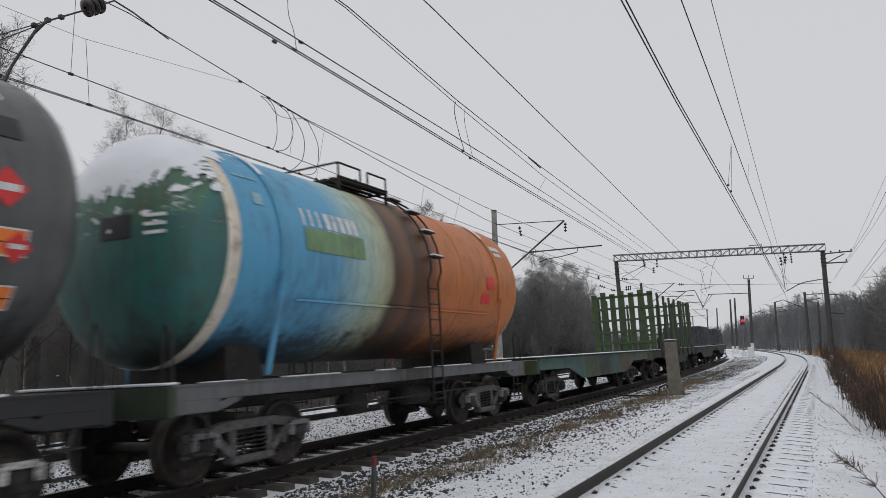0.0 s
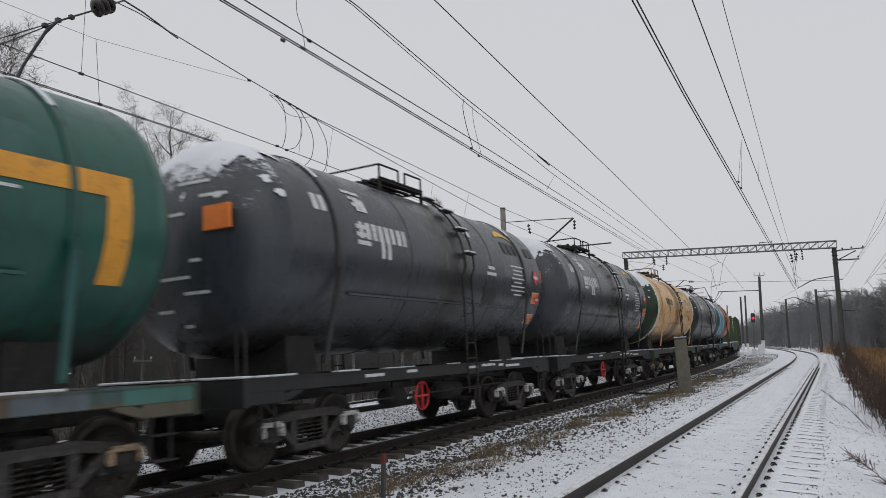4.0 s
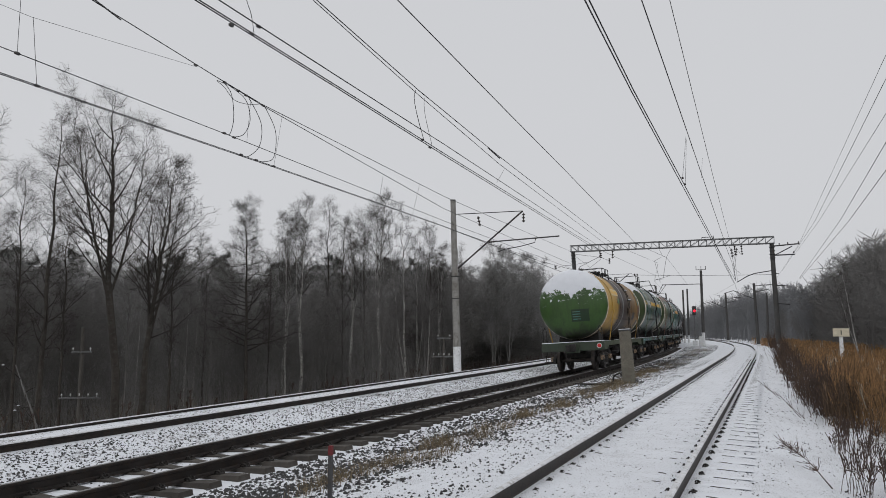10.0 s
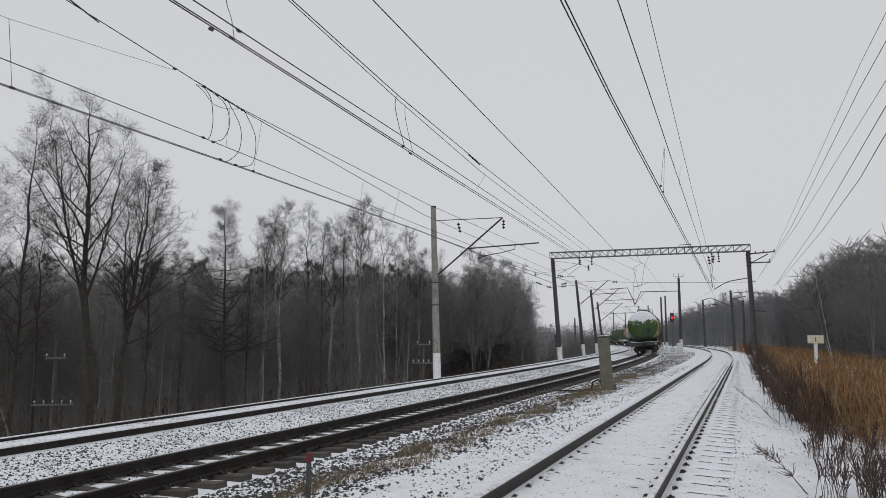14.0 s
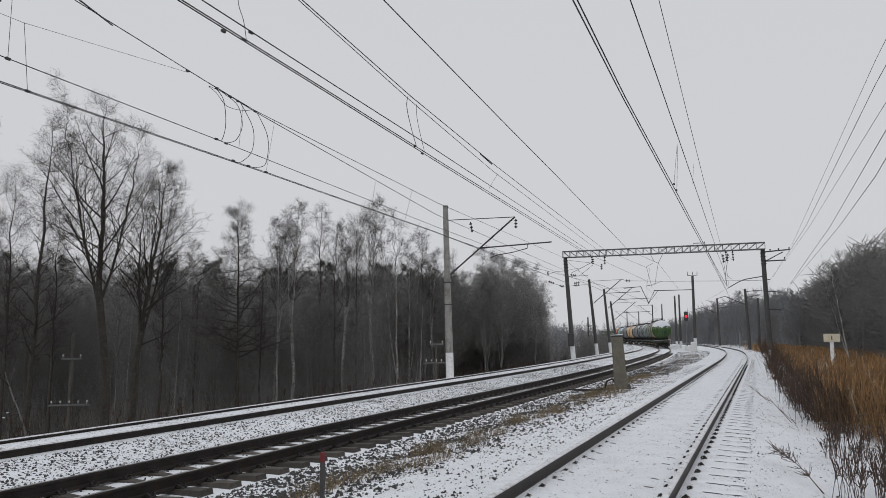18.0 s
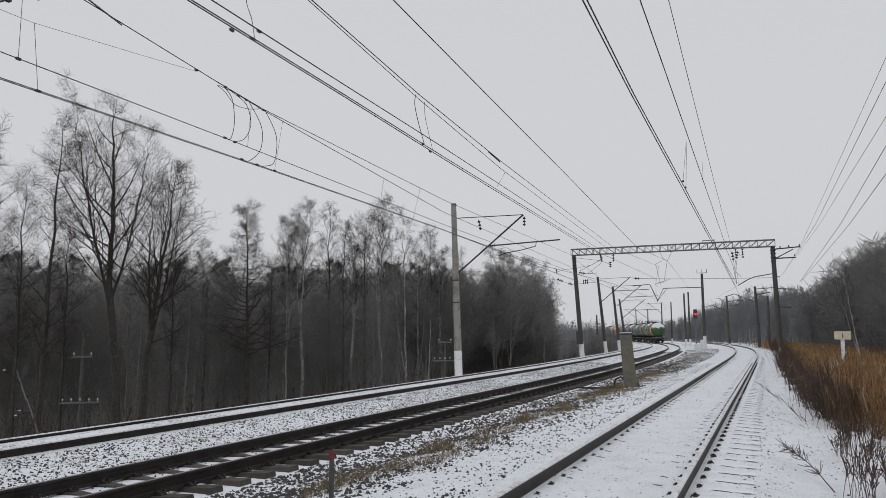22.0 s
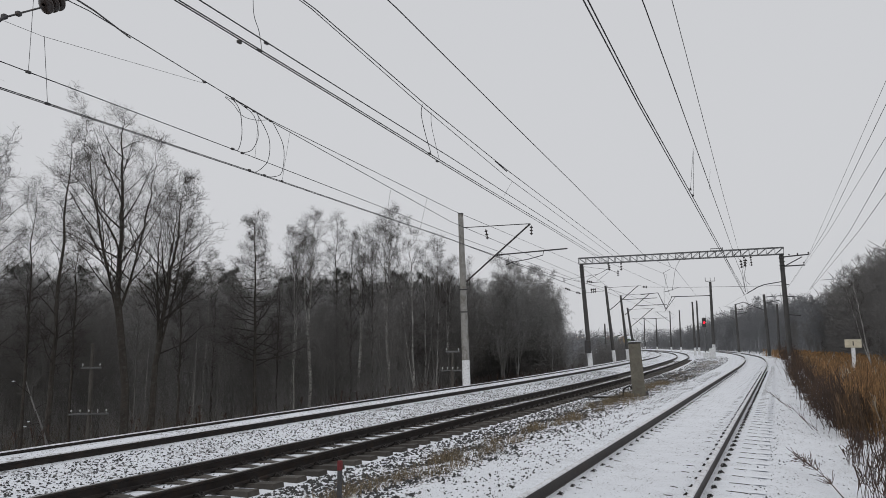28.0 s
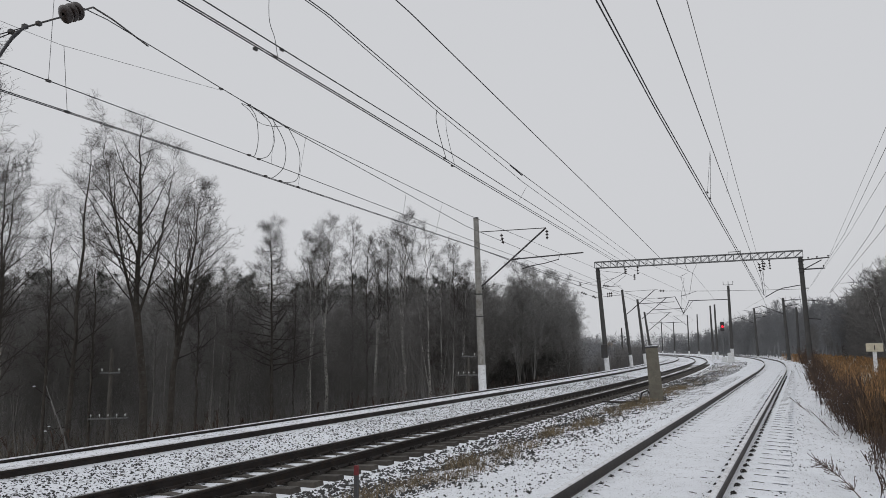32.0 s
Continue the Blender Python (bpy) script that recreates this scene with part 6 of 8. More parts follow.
def jumper(*pts, r=0.009):
    """A curved jumper cable, smoothed through its points."""
    pts = [Vector(p) for p in pts]
    out = []
    for i in range(len(pts) - 1):
        p0, p1, p2, p3 = pts[max(i - 1, 0)], pts[i], pts[i + 1], pts[min(i + 2, len(pts) - 1)]
        for k in range(5):
            t = k / 5
            out.append(0.5 * ((2 * p1) + (p2 - p0) * t + (2 * p0 - 5 * p1 + 4 * p2 - p3) * t * t + (3 * p1 - p0 - 3 * p2 + p3) * t ** 3))
    out.append(pts[-1])
    return wire("jumper", "looped jumper cable between the overhead wires", out, r, 0, "jumper cables")


def clamp(p, size=0.05):
    ob = new("wire_clamp", Shape().chamfer(-size / 2, size / 2, -size, size, -size / 2, size / 2, size * 0.2).mesh("wire_clamp", M_STEEL))
    ob.matrix_basis = Matrix.Translation(p)
    return tagged(ob, "small dark clamp on the overhead wire", "wire clamp", "wire clamps")


jumper((-12.1, 13.64, 7.66), (-12.1, 13.96, 7.43), (-12.1, 14.07, 6.85), (-12.1, 13.95, 6.41), (-12.1, 13.75, 6.40))
jumper((-12.1, 13.91, 7.62), (-12.1, 14.5, 7.45), (-12.1, 14.7, 6.98), (-12.1, 14.48, 6.54), (-12.1, 14.11, 6.37))
jumper((-12.1, 14.61, 7.55), (-12.1, 15.14, 7.01), (-12.1, 15.12, 6.4), (-12.1, 14.68, 6.0), (-12.1, 14.4, 5.98))
jumper((-12.1, 15.26, 7.51), (-12.1, 15.77, 6.94), (-12.1, 15.73, 6.22), (-12.1, 15.33, 6.0), (-12.1, 15.0, 5.97))
jumper((-12.1, 14.0, 7.62), (-12.1, 13.42, 7.62), (-12.1, 13.7, 7.53), (-12.1, 14.07, 7.32), (-12.1, 14.61, 7.36), (-12.1, 15.07, 7.50), r=0.007)
jumper((-8.05, 16.18, 7.67), (-8.05, 16.12, 7.39), (-8.05, 16.35, 6.95), (-8.05, 16.69, 6.50))
jumper((-8.05, 16.7, 7.62), (-8.05, 16.75, 7.2), (-8.05, 17.21, 6.44), r=0.006)
jumper((-8.05, 9.55, 8.3), (-8.05, 9.55, 7.39), (-8.05, 9.72, 7.05), (-8.05, 9.81, 6.74), r=0.006)
dropper((-12.1, 8.31, 8.28), (-12.1, 8.31, 6.48))
dropper((-12.1, 8.57, 7.26), (-12.12, 8.74, 6.02))
dropper((-12.1, 16.05, 7.46), (-12.1, 15.74, 5.96), r=0.004)
dropper((-12.1, 14.7, 7.5), (-12.1, 14.6, 6.36), r=0.004)
dropper((-12.1, 21.83, 6.88), (-12.1, 21.64, 6.17))
dropper((-12.03, 24.6, 7.1), (-12.1, 24.13, 5.84))
dropper((-8.05, 23.05, 7.03), (-8.4, 23.21, 6.6))
dropper((-1.98, 21.38, 7.06), (-2.06, 20.89, 5.8))
dropper((-1.99, 21.6, 7.05), (-2.07, 21.72, 5.77))
dropper((-2.0, 27.5, 7.8), (-2.06, 27.5, 7.05), r=0.004)
for p in ((-12.1, 8.31, 6.48), (-12.12, 8.74, 6.02), (-12.1, 13.75, 6.38), (-12.1, 14.11, 6.36), (-12.1, 14.4, 5.98), (-12.1, 15.0, 5.97), (-12.1, 15.74, 5.96), (-12.1, 13.7, 7.66), (-12.1, 14.2, 7.6),
          (-12.1, 14.5, 7.57), (-12.1, 15.2, 7.50), (-8.09, 16.69, 6.50), (-8.12, 17.21, 6.42), (-8.1, 9.81, 6.74), (-8.03, 9.9, 6.9), (-8.12, 9.3, 6.7), (-2.06, 20.89, 5.79), (-2.08, 21.72, 5.77), (-12.1, 12.69, 7.76)):
    clamp(p)
wire("splice_rod", "thick dark splice rod on the messenger wire", [(-8.02, 21.37, 7.36), (-8.05, 22.54, 7.28)], 0.022, 0, "splices")

feeder = thing("feeder_insulator", Matrix.Translation((-10.6, 7.6, 7.16)), "large dark ribbed insulator with twin jumper cables", "insulator")
for k in range(3):
    m = Matrix.Translation((0, -0.10 + 0.10 * k, -0.06 + 0.07 * k)) @ Matrix.Rotation(radians(-58), 4, "X")
    sh = Shape().lathe([(0.03, -0.05), (0.10, -0.045), (0.155, -0.01), (0.15, 0.02), (0.06, 0.05), (0.03, 0.06)], 18, "z", m)
    part("disc", sh, M_INSULATOR, feeder, "glossy dark ribbed disc")
part("rod", Shape().tube([(0, -0.75, -0.55), (0, -0.54, -0.40), (0, -0.2, -0.16), (0, 0.1, 0.06), (0, 0.4, 0.28), (-0.5, 1.2, 0.5), (-1.5, 2.9, 0.83)], 0.016, 6), M_STEEL, feeder)
for e in (0.0, 0.07):
    part("twin_cable", Shape().tube([(e, -0.77, -0.55), (e, -0.98, -0.86 + e), (e, -1.17, -1.25 + e), (e, -1.32, -1.57 + e), (e, -1.6, -2.4)], 0.022, 6), M_WIRE, feeder, "curved black cable")
part("stay_wire", Shape().tube([(0, -0.77, -0.56), (0, -1.5, -1.08), (0, -4.0, -2.8)], 0.009, 5), M_WIRE, feeder)
part("stay_wire", Shape().tube([(0, -0.80, -0.60), (0, -1.48, -1.15), (0, -4.0, -3.1)], 0.009, 5), M_WIRE, feeder)
for y, z in ((-0.77, -0.55), (-0.98, -0.72), (-0.55, -0.41)):
    part("clip", Shape().chamfer(-0.04, 0.04, y - 0.04, y + 0.04, z - 0.035, z + 0.035, 0.01), M_STEEL, feeder)
# ---------- lineside things ----------
def lineside():
    p = thing("concrete_post", pose(-4.72, 26.9, -0.42, 0, -3.5, 12), "grey square concrete cable post with a dark cap", "post")
    part("shaft", Shape().add([(x * w, y * w, z) for w, z in ((0.235, -0.3), (0.20, 1.94)) for x, y in ((-1, -1), (1, -1), (1, 1), (-1, 1))],
                              [(3, 2, 1, 0), (4, 5, 6, 7), (0, 1, 5, 4), (1, 2, 6, 5), (2, 3, 7, 6), (3, 0, 4, 7)]), M_POST, p, "weathered concrete shaft")
    part("cap", Shape().chamfer(-0.23, 0.23, -0.23, 0.23, 1.94, 2.0, 0.015), M_STEEL, p, "dark cap")
    part("cap_snow", Shape().chamfer(-0.21, 0.21, -0.21, 0.21, 2.0, 2.025, 0.01), M_SNOW, p, "thin snow on the cap")
    part("finial", Shape().tube([(0.0, 0, 2.0), (0.0, 0, 2.08)], [0.05, 0.03], 8), M_STEEL, p)
    part("base_pins", Shape().bar((0.24, -0.24, 0.25), (0.24, -0.24, -0.05), 0.03).bar((0.29, -0.1, 0.25), (0.29, -0.1, -0.05), 0.03), M_STEEL, p)
    part("hook", Shape().chamfer(0.2, 0.26, -0.1, 0.0, 0.95, 1.1, 0.01), M_STEEL, p)
    c = new("ground_cable", Shape().tube([(-4.9, 26.75, -0.1), (-5.02, 26.7, 0.02), (-5.2, 26.6, -0.08), (-5.25, 26.6, -0.33), (-5.6, 26.5, -0.38), (-6.3, 26.8, -0.42), (-7.0, 27.2, -0.44)], 0.035, 7).mesh("ground_cable", M_STEEL_BLACK))
    tagged(c, "thick black cable looping from the concrete post", "cable")
    c = new("ground_cable", Shape().tube([(-4.95, 26.65, -0.33), (-5.5, 26.4, -0.37), (-6.2, 26.6, -0.40), (-6.9, 27.0, -0.43)], 0.03, 7).mesh("ground_cable", M_STEEL_BLACK))
    tagged(c, "thick black cable lying on the snow", "cable")
    s = thing("marker_stake", Matrix.Translation((-4.48, 6.97, -0.33)), "thin dark marker stake with a red tip", "stake")
    part("stake", Shape().chamfer(-0.022, 0.022, -0.022, 0.022, -0.2, 0.54, 0.005), M_STEEL, s, "dark wooden stake")
    part("tip", Shape().chamfer(-0.024, 0.024, -0.024, 0.024, 0.54, 0.645, 0.006), plain("faded_red_tip", (0.13, 0.014, 0.016), 0.7), s, "red painted tip")
    g = thing("distance_sign", pose(2.70, 35.0, -0.5, 0, 0, 4), "small white board sign on a white post", "sign")
    part("post", Shape().chamfer(-0.07, 0.07, -0.06, 0.06, -0.3, 1.85, 0.015), M_WHITE, g, "whitewashed post")
    board = part("board", Shape().chamfer(-0.31, 0.31, -0.10, -0.06, 1.80, 2.14, 0.01), plain("sign_board_paint", (0.55, 0.50, 0.38), 0.7, 0, 0.12, 6, 50, 0.1), g, "pale weathered board")
    part("digit", Shape().box(-0.02, 0.02, -0.108, -0.101, 1.88, 2.06), P_BLACKPLATE, board, "dark mark as a plain bar")
    for x, y, z, top, far in ((-35.3, 29.2, -5.0, 1.6, 1), (-21.2, 47.4, -3.2, 0.95, 0.75)):
        t = thing("telegraph_pole", pose(x, y, z, 0, 0, 40 if far == 1 else 30), "old wooden telegraph pole with two crossarms", "pole")
        part("pole", Shape().tube([(0, 0, -0.5), (0, 0, top - z)], [0.12, 0.09], 10), plain("grey_old_wood", (0.10, 0.094, 0.085), 0.85), t)
        for dz, half in ((-1.42, 0.52), (-3.95, 1.05)) if far == 1 else ((-0.1, 0.5), (-1.4, 0.85)):
            arm = part("crossarm", Shape().chamfer(-half, half, -0.13, -0.05, top - z + dz, top - z + dz + 0.1, 0.01), M_GREYSTEEL, t, "weathered crossarm")
            n = 2 if half < 0.6 else 5
            for k in range(n):
                px = -half * 0.85 + 1.7 * half * k / (n - 1)
                part("insulator", Shape().lathe([(0.012, 0), (0.012, 0.08), (0.04, 0.09), (0.042, 0.17), (0.015, 0.21)], 8, "z", Matrix.Translation((px, -0.09, top - z + dz + 0.1))), M_WHITE, arm)


lineside()
# ---------- trees and plants ----------
def limb(sh, rnd, p, d, length, r, n, sides, lift=0.25, wander=0.18):
    """A tapering, wandering branch; gives back its points and directions."""
    pts, dirs, rs = [p.copy()], [d.copy()], [r]
    for i in range(n):
        d = (d + Vector((rnd.uniform(-1, 1), rnd.uniform(-1, 1), rnd.uniform(-1, 1))) * wander + Vector((0, 0, lift / n))).normalized()
        p = p + d * (length / n)
        pts.append(p.copy())
        dirs.append(d.copy())
        rs.append(max(r * (1 - 0.85 * (i + 1) / n), 0.004))
    sh.tube(pts, rs, sides, False)
    return pts, dirs, rs


def tree_meshes(name, seed, tall, girth, bark, twig, counts, low=0.3, wide=0.25, rise=45, shape="oval", leaders=1, fork=0.3, thin=0.008):
    """Trunk and crown of a bare tree: leaders, boughs, branches and twigs that fill a crown of the given outline."""
    rnd = random.Random(seed)
    wood, fine = Shape(), Shape()

    def reach(z):
        """The crown's half width at a height."""
        h = min(max((z / tall - low) / (1 - low), 0.0), 1.0)
        k = {"oval": math.sin(math.pi * (0.10 + 0.88 * h)) ** 0.75, "cone": min(1.0, 0.35 + h / 0.25) * (1.0 - h) ** 0.75 + 0.02,
             "vase": (0.40 + 0.75 * h) * max(0.0, 1 - h ** 4) ** 0.7 + 0.03}[shape]
        return wide * tall * k

    def shaken(d, k):
        return (d + Vector((rnd.gauss(0, 1), rnd.gauss(0, 1), rnd.gauss(0, 1))) * k).normalized()

    def branch(p, d, ln, r, level):
        """A bough (1), branch (2), twig (3) or tip (4), bending upwards."""
        n = (0, 6, 4, 3, 2)[level]
        lift, wander = (0, 0.42, 0.22, 0.14, 0.06)[level], (0, 0.10, 0.13, 0.15, 0.14)[level]
        pts, rs, ds = [p.copy()], [r], [d.copy()]
        for i in range(n):
            d = shaken(d + Vector((0, 0, lift / n)), wander)
            p = p + d * (ln / n)
            pts.append(p.copy())
            ds.append(d.copy())
            rs.append(max(r * (1 - (i + 1) / n) ** 0.8, thin * 0.45))
        fine.tube(pts, rs, (0, 5, 4, 3, 3)[level], False)
        if level > 3:
            return
        m = counts[level]
        for k in range(m):
            f = 0.16 + 0.84 * (k + rnd.random()) / m
            i = min(int(f * n), n - 1)
            q = pts[i].lerp(pts[i + 1], f * n - i)
            side = Matrix.Rotation(k * 2.4 + rnd.uniform(-0.5, 0.5), 3, ds[i + 1]) @ ds[i + 1].orthogonal().normalized()
            ang = radians(rnd.uniform(30, 58))
            cl = ln * rnd.uniform(0.34, 0.62) * (1.05 - 0.55 * f)
            room = reach(q.z) * 1.06 - math.hypot(q.x, q.y)
            cl = max(min(cl, 0.5 + max(room, 0.0) * 1.3), 0.28)
            branch(q, (ds[i + 1] * math.cos(ang) + side * math.sin(ang)).normalized(), cl, max(thin * (0.9, 0.9, 0.8, 0.6)[level], rs[i] * 0.5), level + 1)

    def stem(p, q, bow, r, boughs, lo):
        """A trunk or leader from p to q with its boughs."""
        n, pts, rs = 16, [], []
        mid = p.lerp(q, 0.5) + bow
        sway = Vector((rnd.uniform(-1, 1), rnd.uniform(-1, 1), 0)) * 0.005 * tall
        for i in range(n + 1):
            t = i / n
            pts.append(p * (1 - t) ** 2 + mid * 2 * t * (1 - t) + q * t * t + sway * math.sin(t * 7) * (1 - t) + Vector((rnd.gauss(0, 1), rnd.gauss(0, 1), 0)) * 0.004 * tall * t)
            rs.append(max(r * (1 - t) ** 0.8, thin))
        wood.tube(pts, rs, 8, False)
        turn = rnd.uniform(0, 6)
        for k in range(boughs):
            f = lo + (0.985 - lo) * (k + rnd.random()) / boughs
            i = min(int(f * n), n - 1)
            o = pts[i].lerp(pts[i + 1], f * n - i)
            a = turn + k * 2.4 + rnd.uniform(-0.5, 0.5)
            el = radians(rise * rnd.uniform(0.7, 1.25))
            room = reach(o.z + 0.35 * wide * tall) - math.hypot(o.x, o.y) * 0.75
            ln = max(room, 0.05 * tall) * rnd.uniform(0.65, 1.1) / max(0.4, math.sin(el))
            d = Vector((math.cos(a) * math.sin(el), math.sin(a) * math.sin(el), math.cos(el)))
            branch(o, d, min(ln, (1.02 * tall - o.z) * 1.1 + 0.4), min(rs[i] * 0.55, 0.013 + 0.0095 * ln), 1)

    base = Vector((0, 0, -0.4))
    if leaders == 1:
        stem(base, Vector((rnd.uniform(-0.03, 0.03) * tall, rnd.uniform(-0.03, 0.03) * tall, tall)), Vector((0, 0, 0)), girth, counts[0], low)
    else:
        crotch = Vector((rnd.uniform(-0.02, 0.02), rnd.uniform(-0.02, 0.02), fork)) * tall
        wood.tube([base, base.lerp(crotch, 0.5) + Vector((0.01, 0.01, 0)) * tall, crotch], [girth * 1.1, girth * 0.95, girth * 0.85], 9, False)
        for k in range(leaders):
            # the first leader carries the stem on; the others leave it at different heights
            a, out = 2.4 * k + rnd.uniform(-0.5, 0.5), wide * tall * (rnd.uniform(0.30, 0.62) if k else 0.12)
            tip = Vector((math.cos(a) * out, math.sin(a) * out, tall * (rnd.uniform(0.84, 0.98) if k else 0.98)))
            o = base.lerp(crotch, rnd.uniform(0.8, 1.3) if k else 1.0)
            stem(o, tip, Vector((math.cos(a), math.sin(a), -0.2)) * out * 0.3, girth * (rnd.uniform(0.30, 0.42) if k else 0.7), counts[0], 0.10)
    return wood.mesh(name + "_trunk", bark), fine.mesh(name + "_crown", twig)


def pine_meshes(seed, tall):
    """A pine: bare stem, short boughs above and a dark crown of needle tufts."""
    rnd = random.Random(seed)
    wood, fine = Shape(), Shape()
    wood.tube([Vector((0, 0, -0.4)), Vector((0.1, 0, tall * 0.5)), Vector((0, 0.1, tall * 0.97))], [0.17, 0.13, 0.03], 7, False)
    for k in range(46):
        f = rnd.random() ** 0.8
        z = tall * (0.42 + 0.55 * f)
        a, ln = k * 2.4, tall * 0.17 * (1.1 - 0.75 * f) * rnd.uniform(0.5, 1.1)
        e = Vector((math.cos(a) * ln, math.sin(a) * ln, z + ln * rnd.uniform(0.1, 0.5)))
        wood.tube([Vector((0, 0, z)), e], [0.035, 0.012], 4, False)
        for c in range(4):
            o = Vector((0, 0, z)).lerp(e, rnd.uniform(0.5, 1.05)) + Vector((rnd.gauss(0, 0.25), rnd.gauss(0, 0.25), rnd.gauss(0.05, 0.15)))
            for q in range(26):
                d = Vector((rnd.gauss(0, 1), rnd.gauss(0, 1), rnd.gauss(0.35, 0.8))).normalized()
                fine.tube([o, o + d * rnd.uniform(0.25, 0.6)], [0.022, 0.008], 3, False)
    return wood.mesh("pine_trunk", M_BARK), fine.mesh("pine_crown", M_NEEDLE)


def tree(name, label, meshes, m, group=""):
    t = thing(name, m, label, "tree", group)
    part("trunk", meshes[0], None, t)
    part("crown", meshes[1], None, t, "bare leafless twigs" if name != "pine" else "dark green needle tufts")
    return t


def place(px, rng, z=None):
    """A pose at the bearing px (degrees left of the track) and the distance rng."""
    a = radians(px)
    x, y = -math.sin(a) * rng, math.cos(a) * rng
    return x, y


def ground_z(x, y):
    """Height of the ground under a plan point, off the tracks."""
    u, s = unbend(BEND_A, x, y)
    if u > -6:
        u, s = unbend(BEND_B, x, y)
    return height(u) + fall(s)


def set_tree(first, bearing, rng, turn, size=1.0, stretch=1.0):
    x, y = place(bearing, rng)
    m = Matrix.LocRotScale((x, y, ground_z(x, y)), Euler((0, 0, radians(turn))), (size, size, size * stretch))
    return copy_thing(first, m)


BIG = tree_meshes("spreading_tree", 11, 19.6, 0.215, M_BARK, M_TWIG, (19, 7, 5, 2), 0.24, 0.20, 47, "oval", 4, 0.46)
BIG2 = tree_meshes("leaning_tree", 12, 16.6, 0.19, M_BARK, M_TWIG, (18, 8, 5, 2), 0.30, 0.20, 50, "oval", 4, 0.34)
ALDER = tree_meshes("alder", 13, 17.2, 0.15, M_BARK, M_TWIG, (40, 6, 4, 2), 0.30, 0.13, 66, "cone", 1)
ALDER2 = tree_meshes("broad_alder", 21, 15.6, 0.15, M_BARK, M_TWIG, (74, 8, 5, 2), 0.34, 0.27, 82, "cone", 1)
BIRCH = tree_meshes("birch", 14, 16.8, 0.13, M_BIRCH, M_TWIG, (12, 7, 5, 3), 0.42, 0.11, 36, "oval", 3, 0.46)
BIRCH2 = tree_meshes("forked_birch", 15, 16.3, 0.13, M_BIRCH, M_TWIG, (16, 7, 5, 3), 0.40, 0.11, 36, "oval", 2, 0.20)
ASPEN = tree_meshes("aspen", 16, 16.8, 0.12, M_BARK, M_TWIG, (34, 7, 5, 2), 0.38, 0.11, 42, "vase", 1)
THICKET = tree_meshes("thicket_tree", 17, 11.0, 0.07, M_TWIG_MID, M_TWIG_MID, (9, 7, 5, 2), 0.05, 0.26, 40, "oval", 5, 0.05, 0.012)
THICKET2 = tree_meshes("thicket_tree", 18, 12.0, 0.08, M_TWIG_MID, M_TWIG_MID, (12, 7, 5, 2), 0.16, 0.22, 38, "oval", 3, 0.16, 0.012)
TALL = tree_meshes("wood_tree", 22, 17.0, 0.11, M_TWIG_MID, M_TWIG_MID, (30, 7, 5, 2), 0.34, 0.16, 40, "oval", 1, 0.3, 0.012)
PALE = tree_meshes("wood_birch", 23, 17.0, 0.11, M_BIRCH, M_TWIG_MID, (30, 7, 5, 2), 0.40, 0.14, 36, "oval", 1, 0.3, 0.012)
HAZED = tree_meshes("hoary_tree", 24, 13.0, 0.09, M_TWIG_MASS, M_TWIG_MASS, (13, 7, 5, 3), 0.10, 0.24, 42, "oval", 4, 0.12, 0.012)
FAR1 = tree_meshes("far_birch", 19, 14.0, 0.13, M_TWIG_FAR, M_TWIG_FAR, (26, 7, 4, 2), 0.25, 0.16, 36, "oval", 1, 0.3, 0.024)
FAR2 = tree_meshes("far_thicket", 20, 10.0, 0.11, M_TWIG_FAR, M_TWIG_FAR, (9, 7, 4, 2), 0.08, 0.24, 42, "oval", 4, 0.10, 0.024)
PINE = pine_meshes(25, 15.0)


def skyline(b):
    """How high the far woods rise over the eye's level, in degrees, by the bearing left of the track."""
    rows = ((-12, 9.6), (-6.9, 7.9), (-4.4, 6.5), (-2.7, 3.7), (-1.3, 4.2), (0.9, 4.1), (2.7, 3.1), (4.3, 2.3), (6.5, 1.2), (14, 1.15), (40, 1.3))
    for (a, ha), (c, hc) in zip(rows, rows[1:]):
        if b <= c:
            return ha + (hc - ha) * max(0.0, b - a) / (c - a)
    return rows[-1][1]


def grown_to(x, y, z):
    """The height that brings a plant at this place up to the skyline."""
    b, r = math.degrees(math.atan2(-x, y)), math.hypot(x, y)
    return EYE.z + r * math.tan(radians(skyline(b))) - z


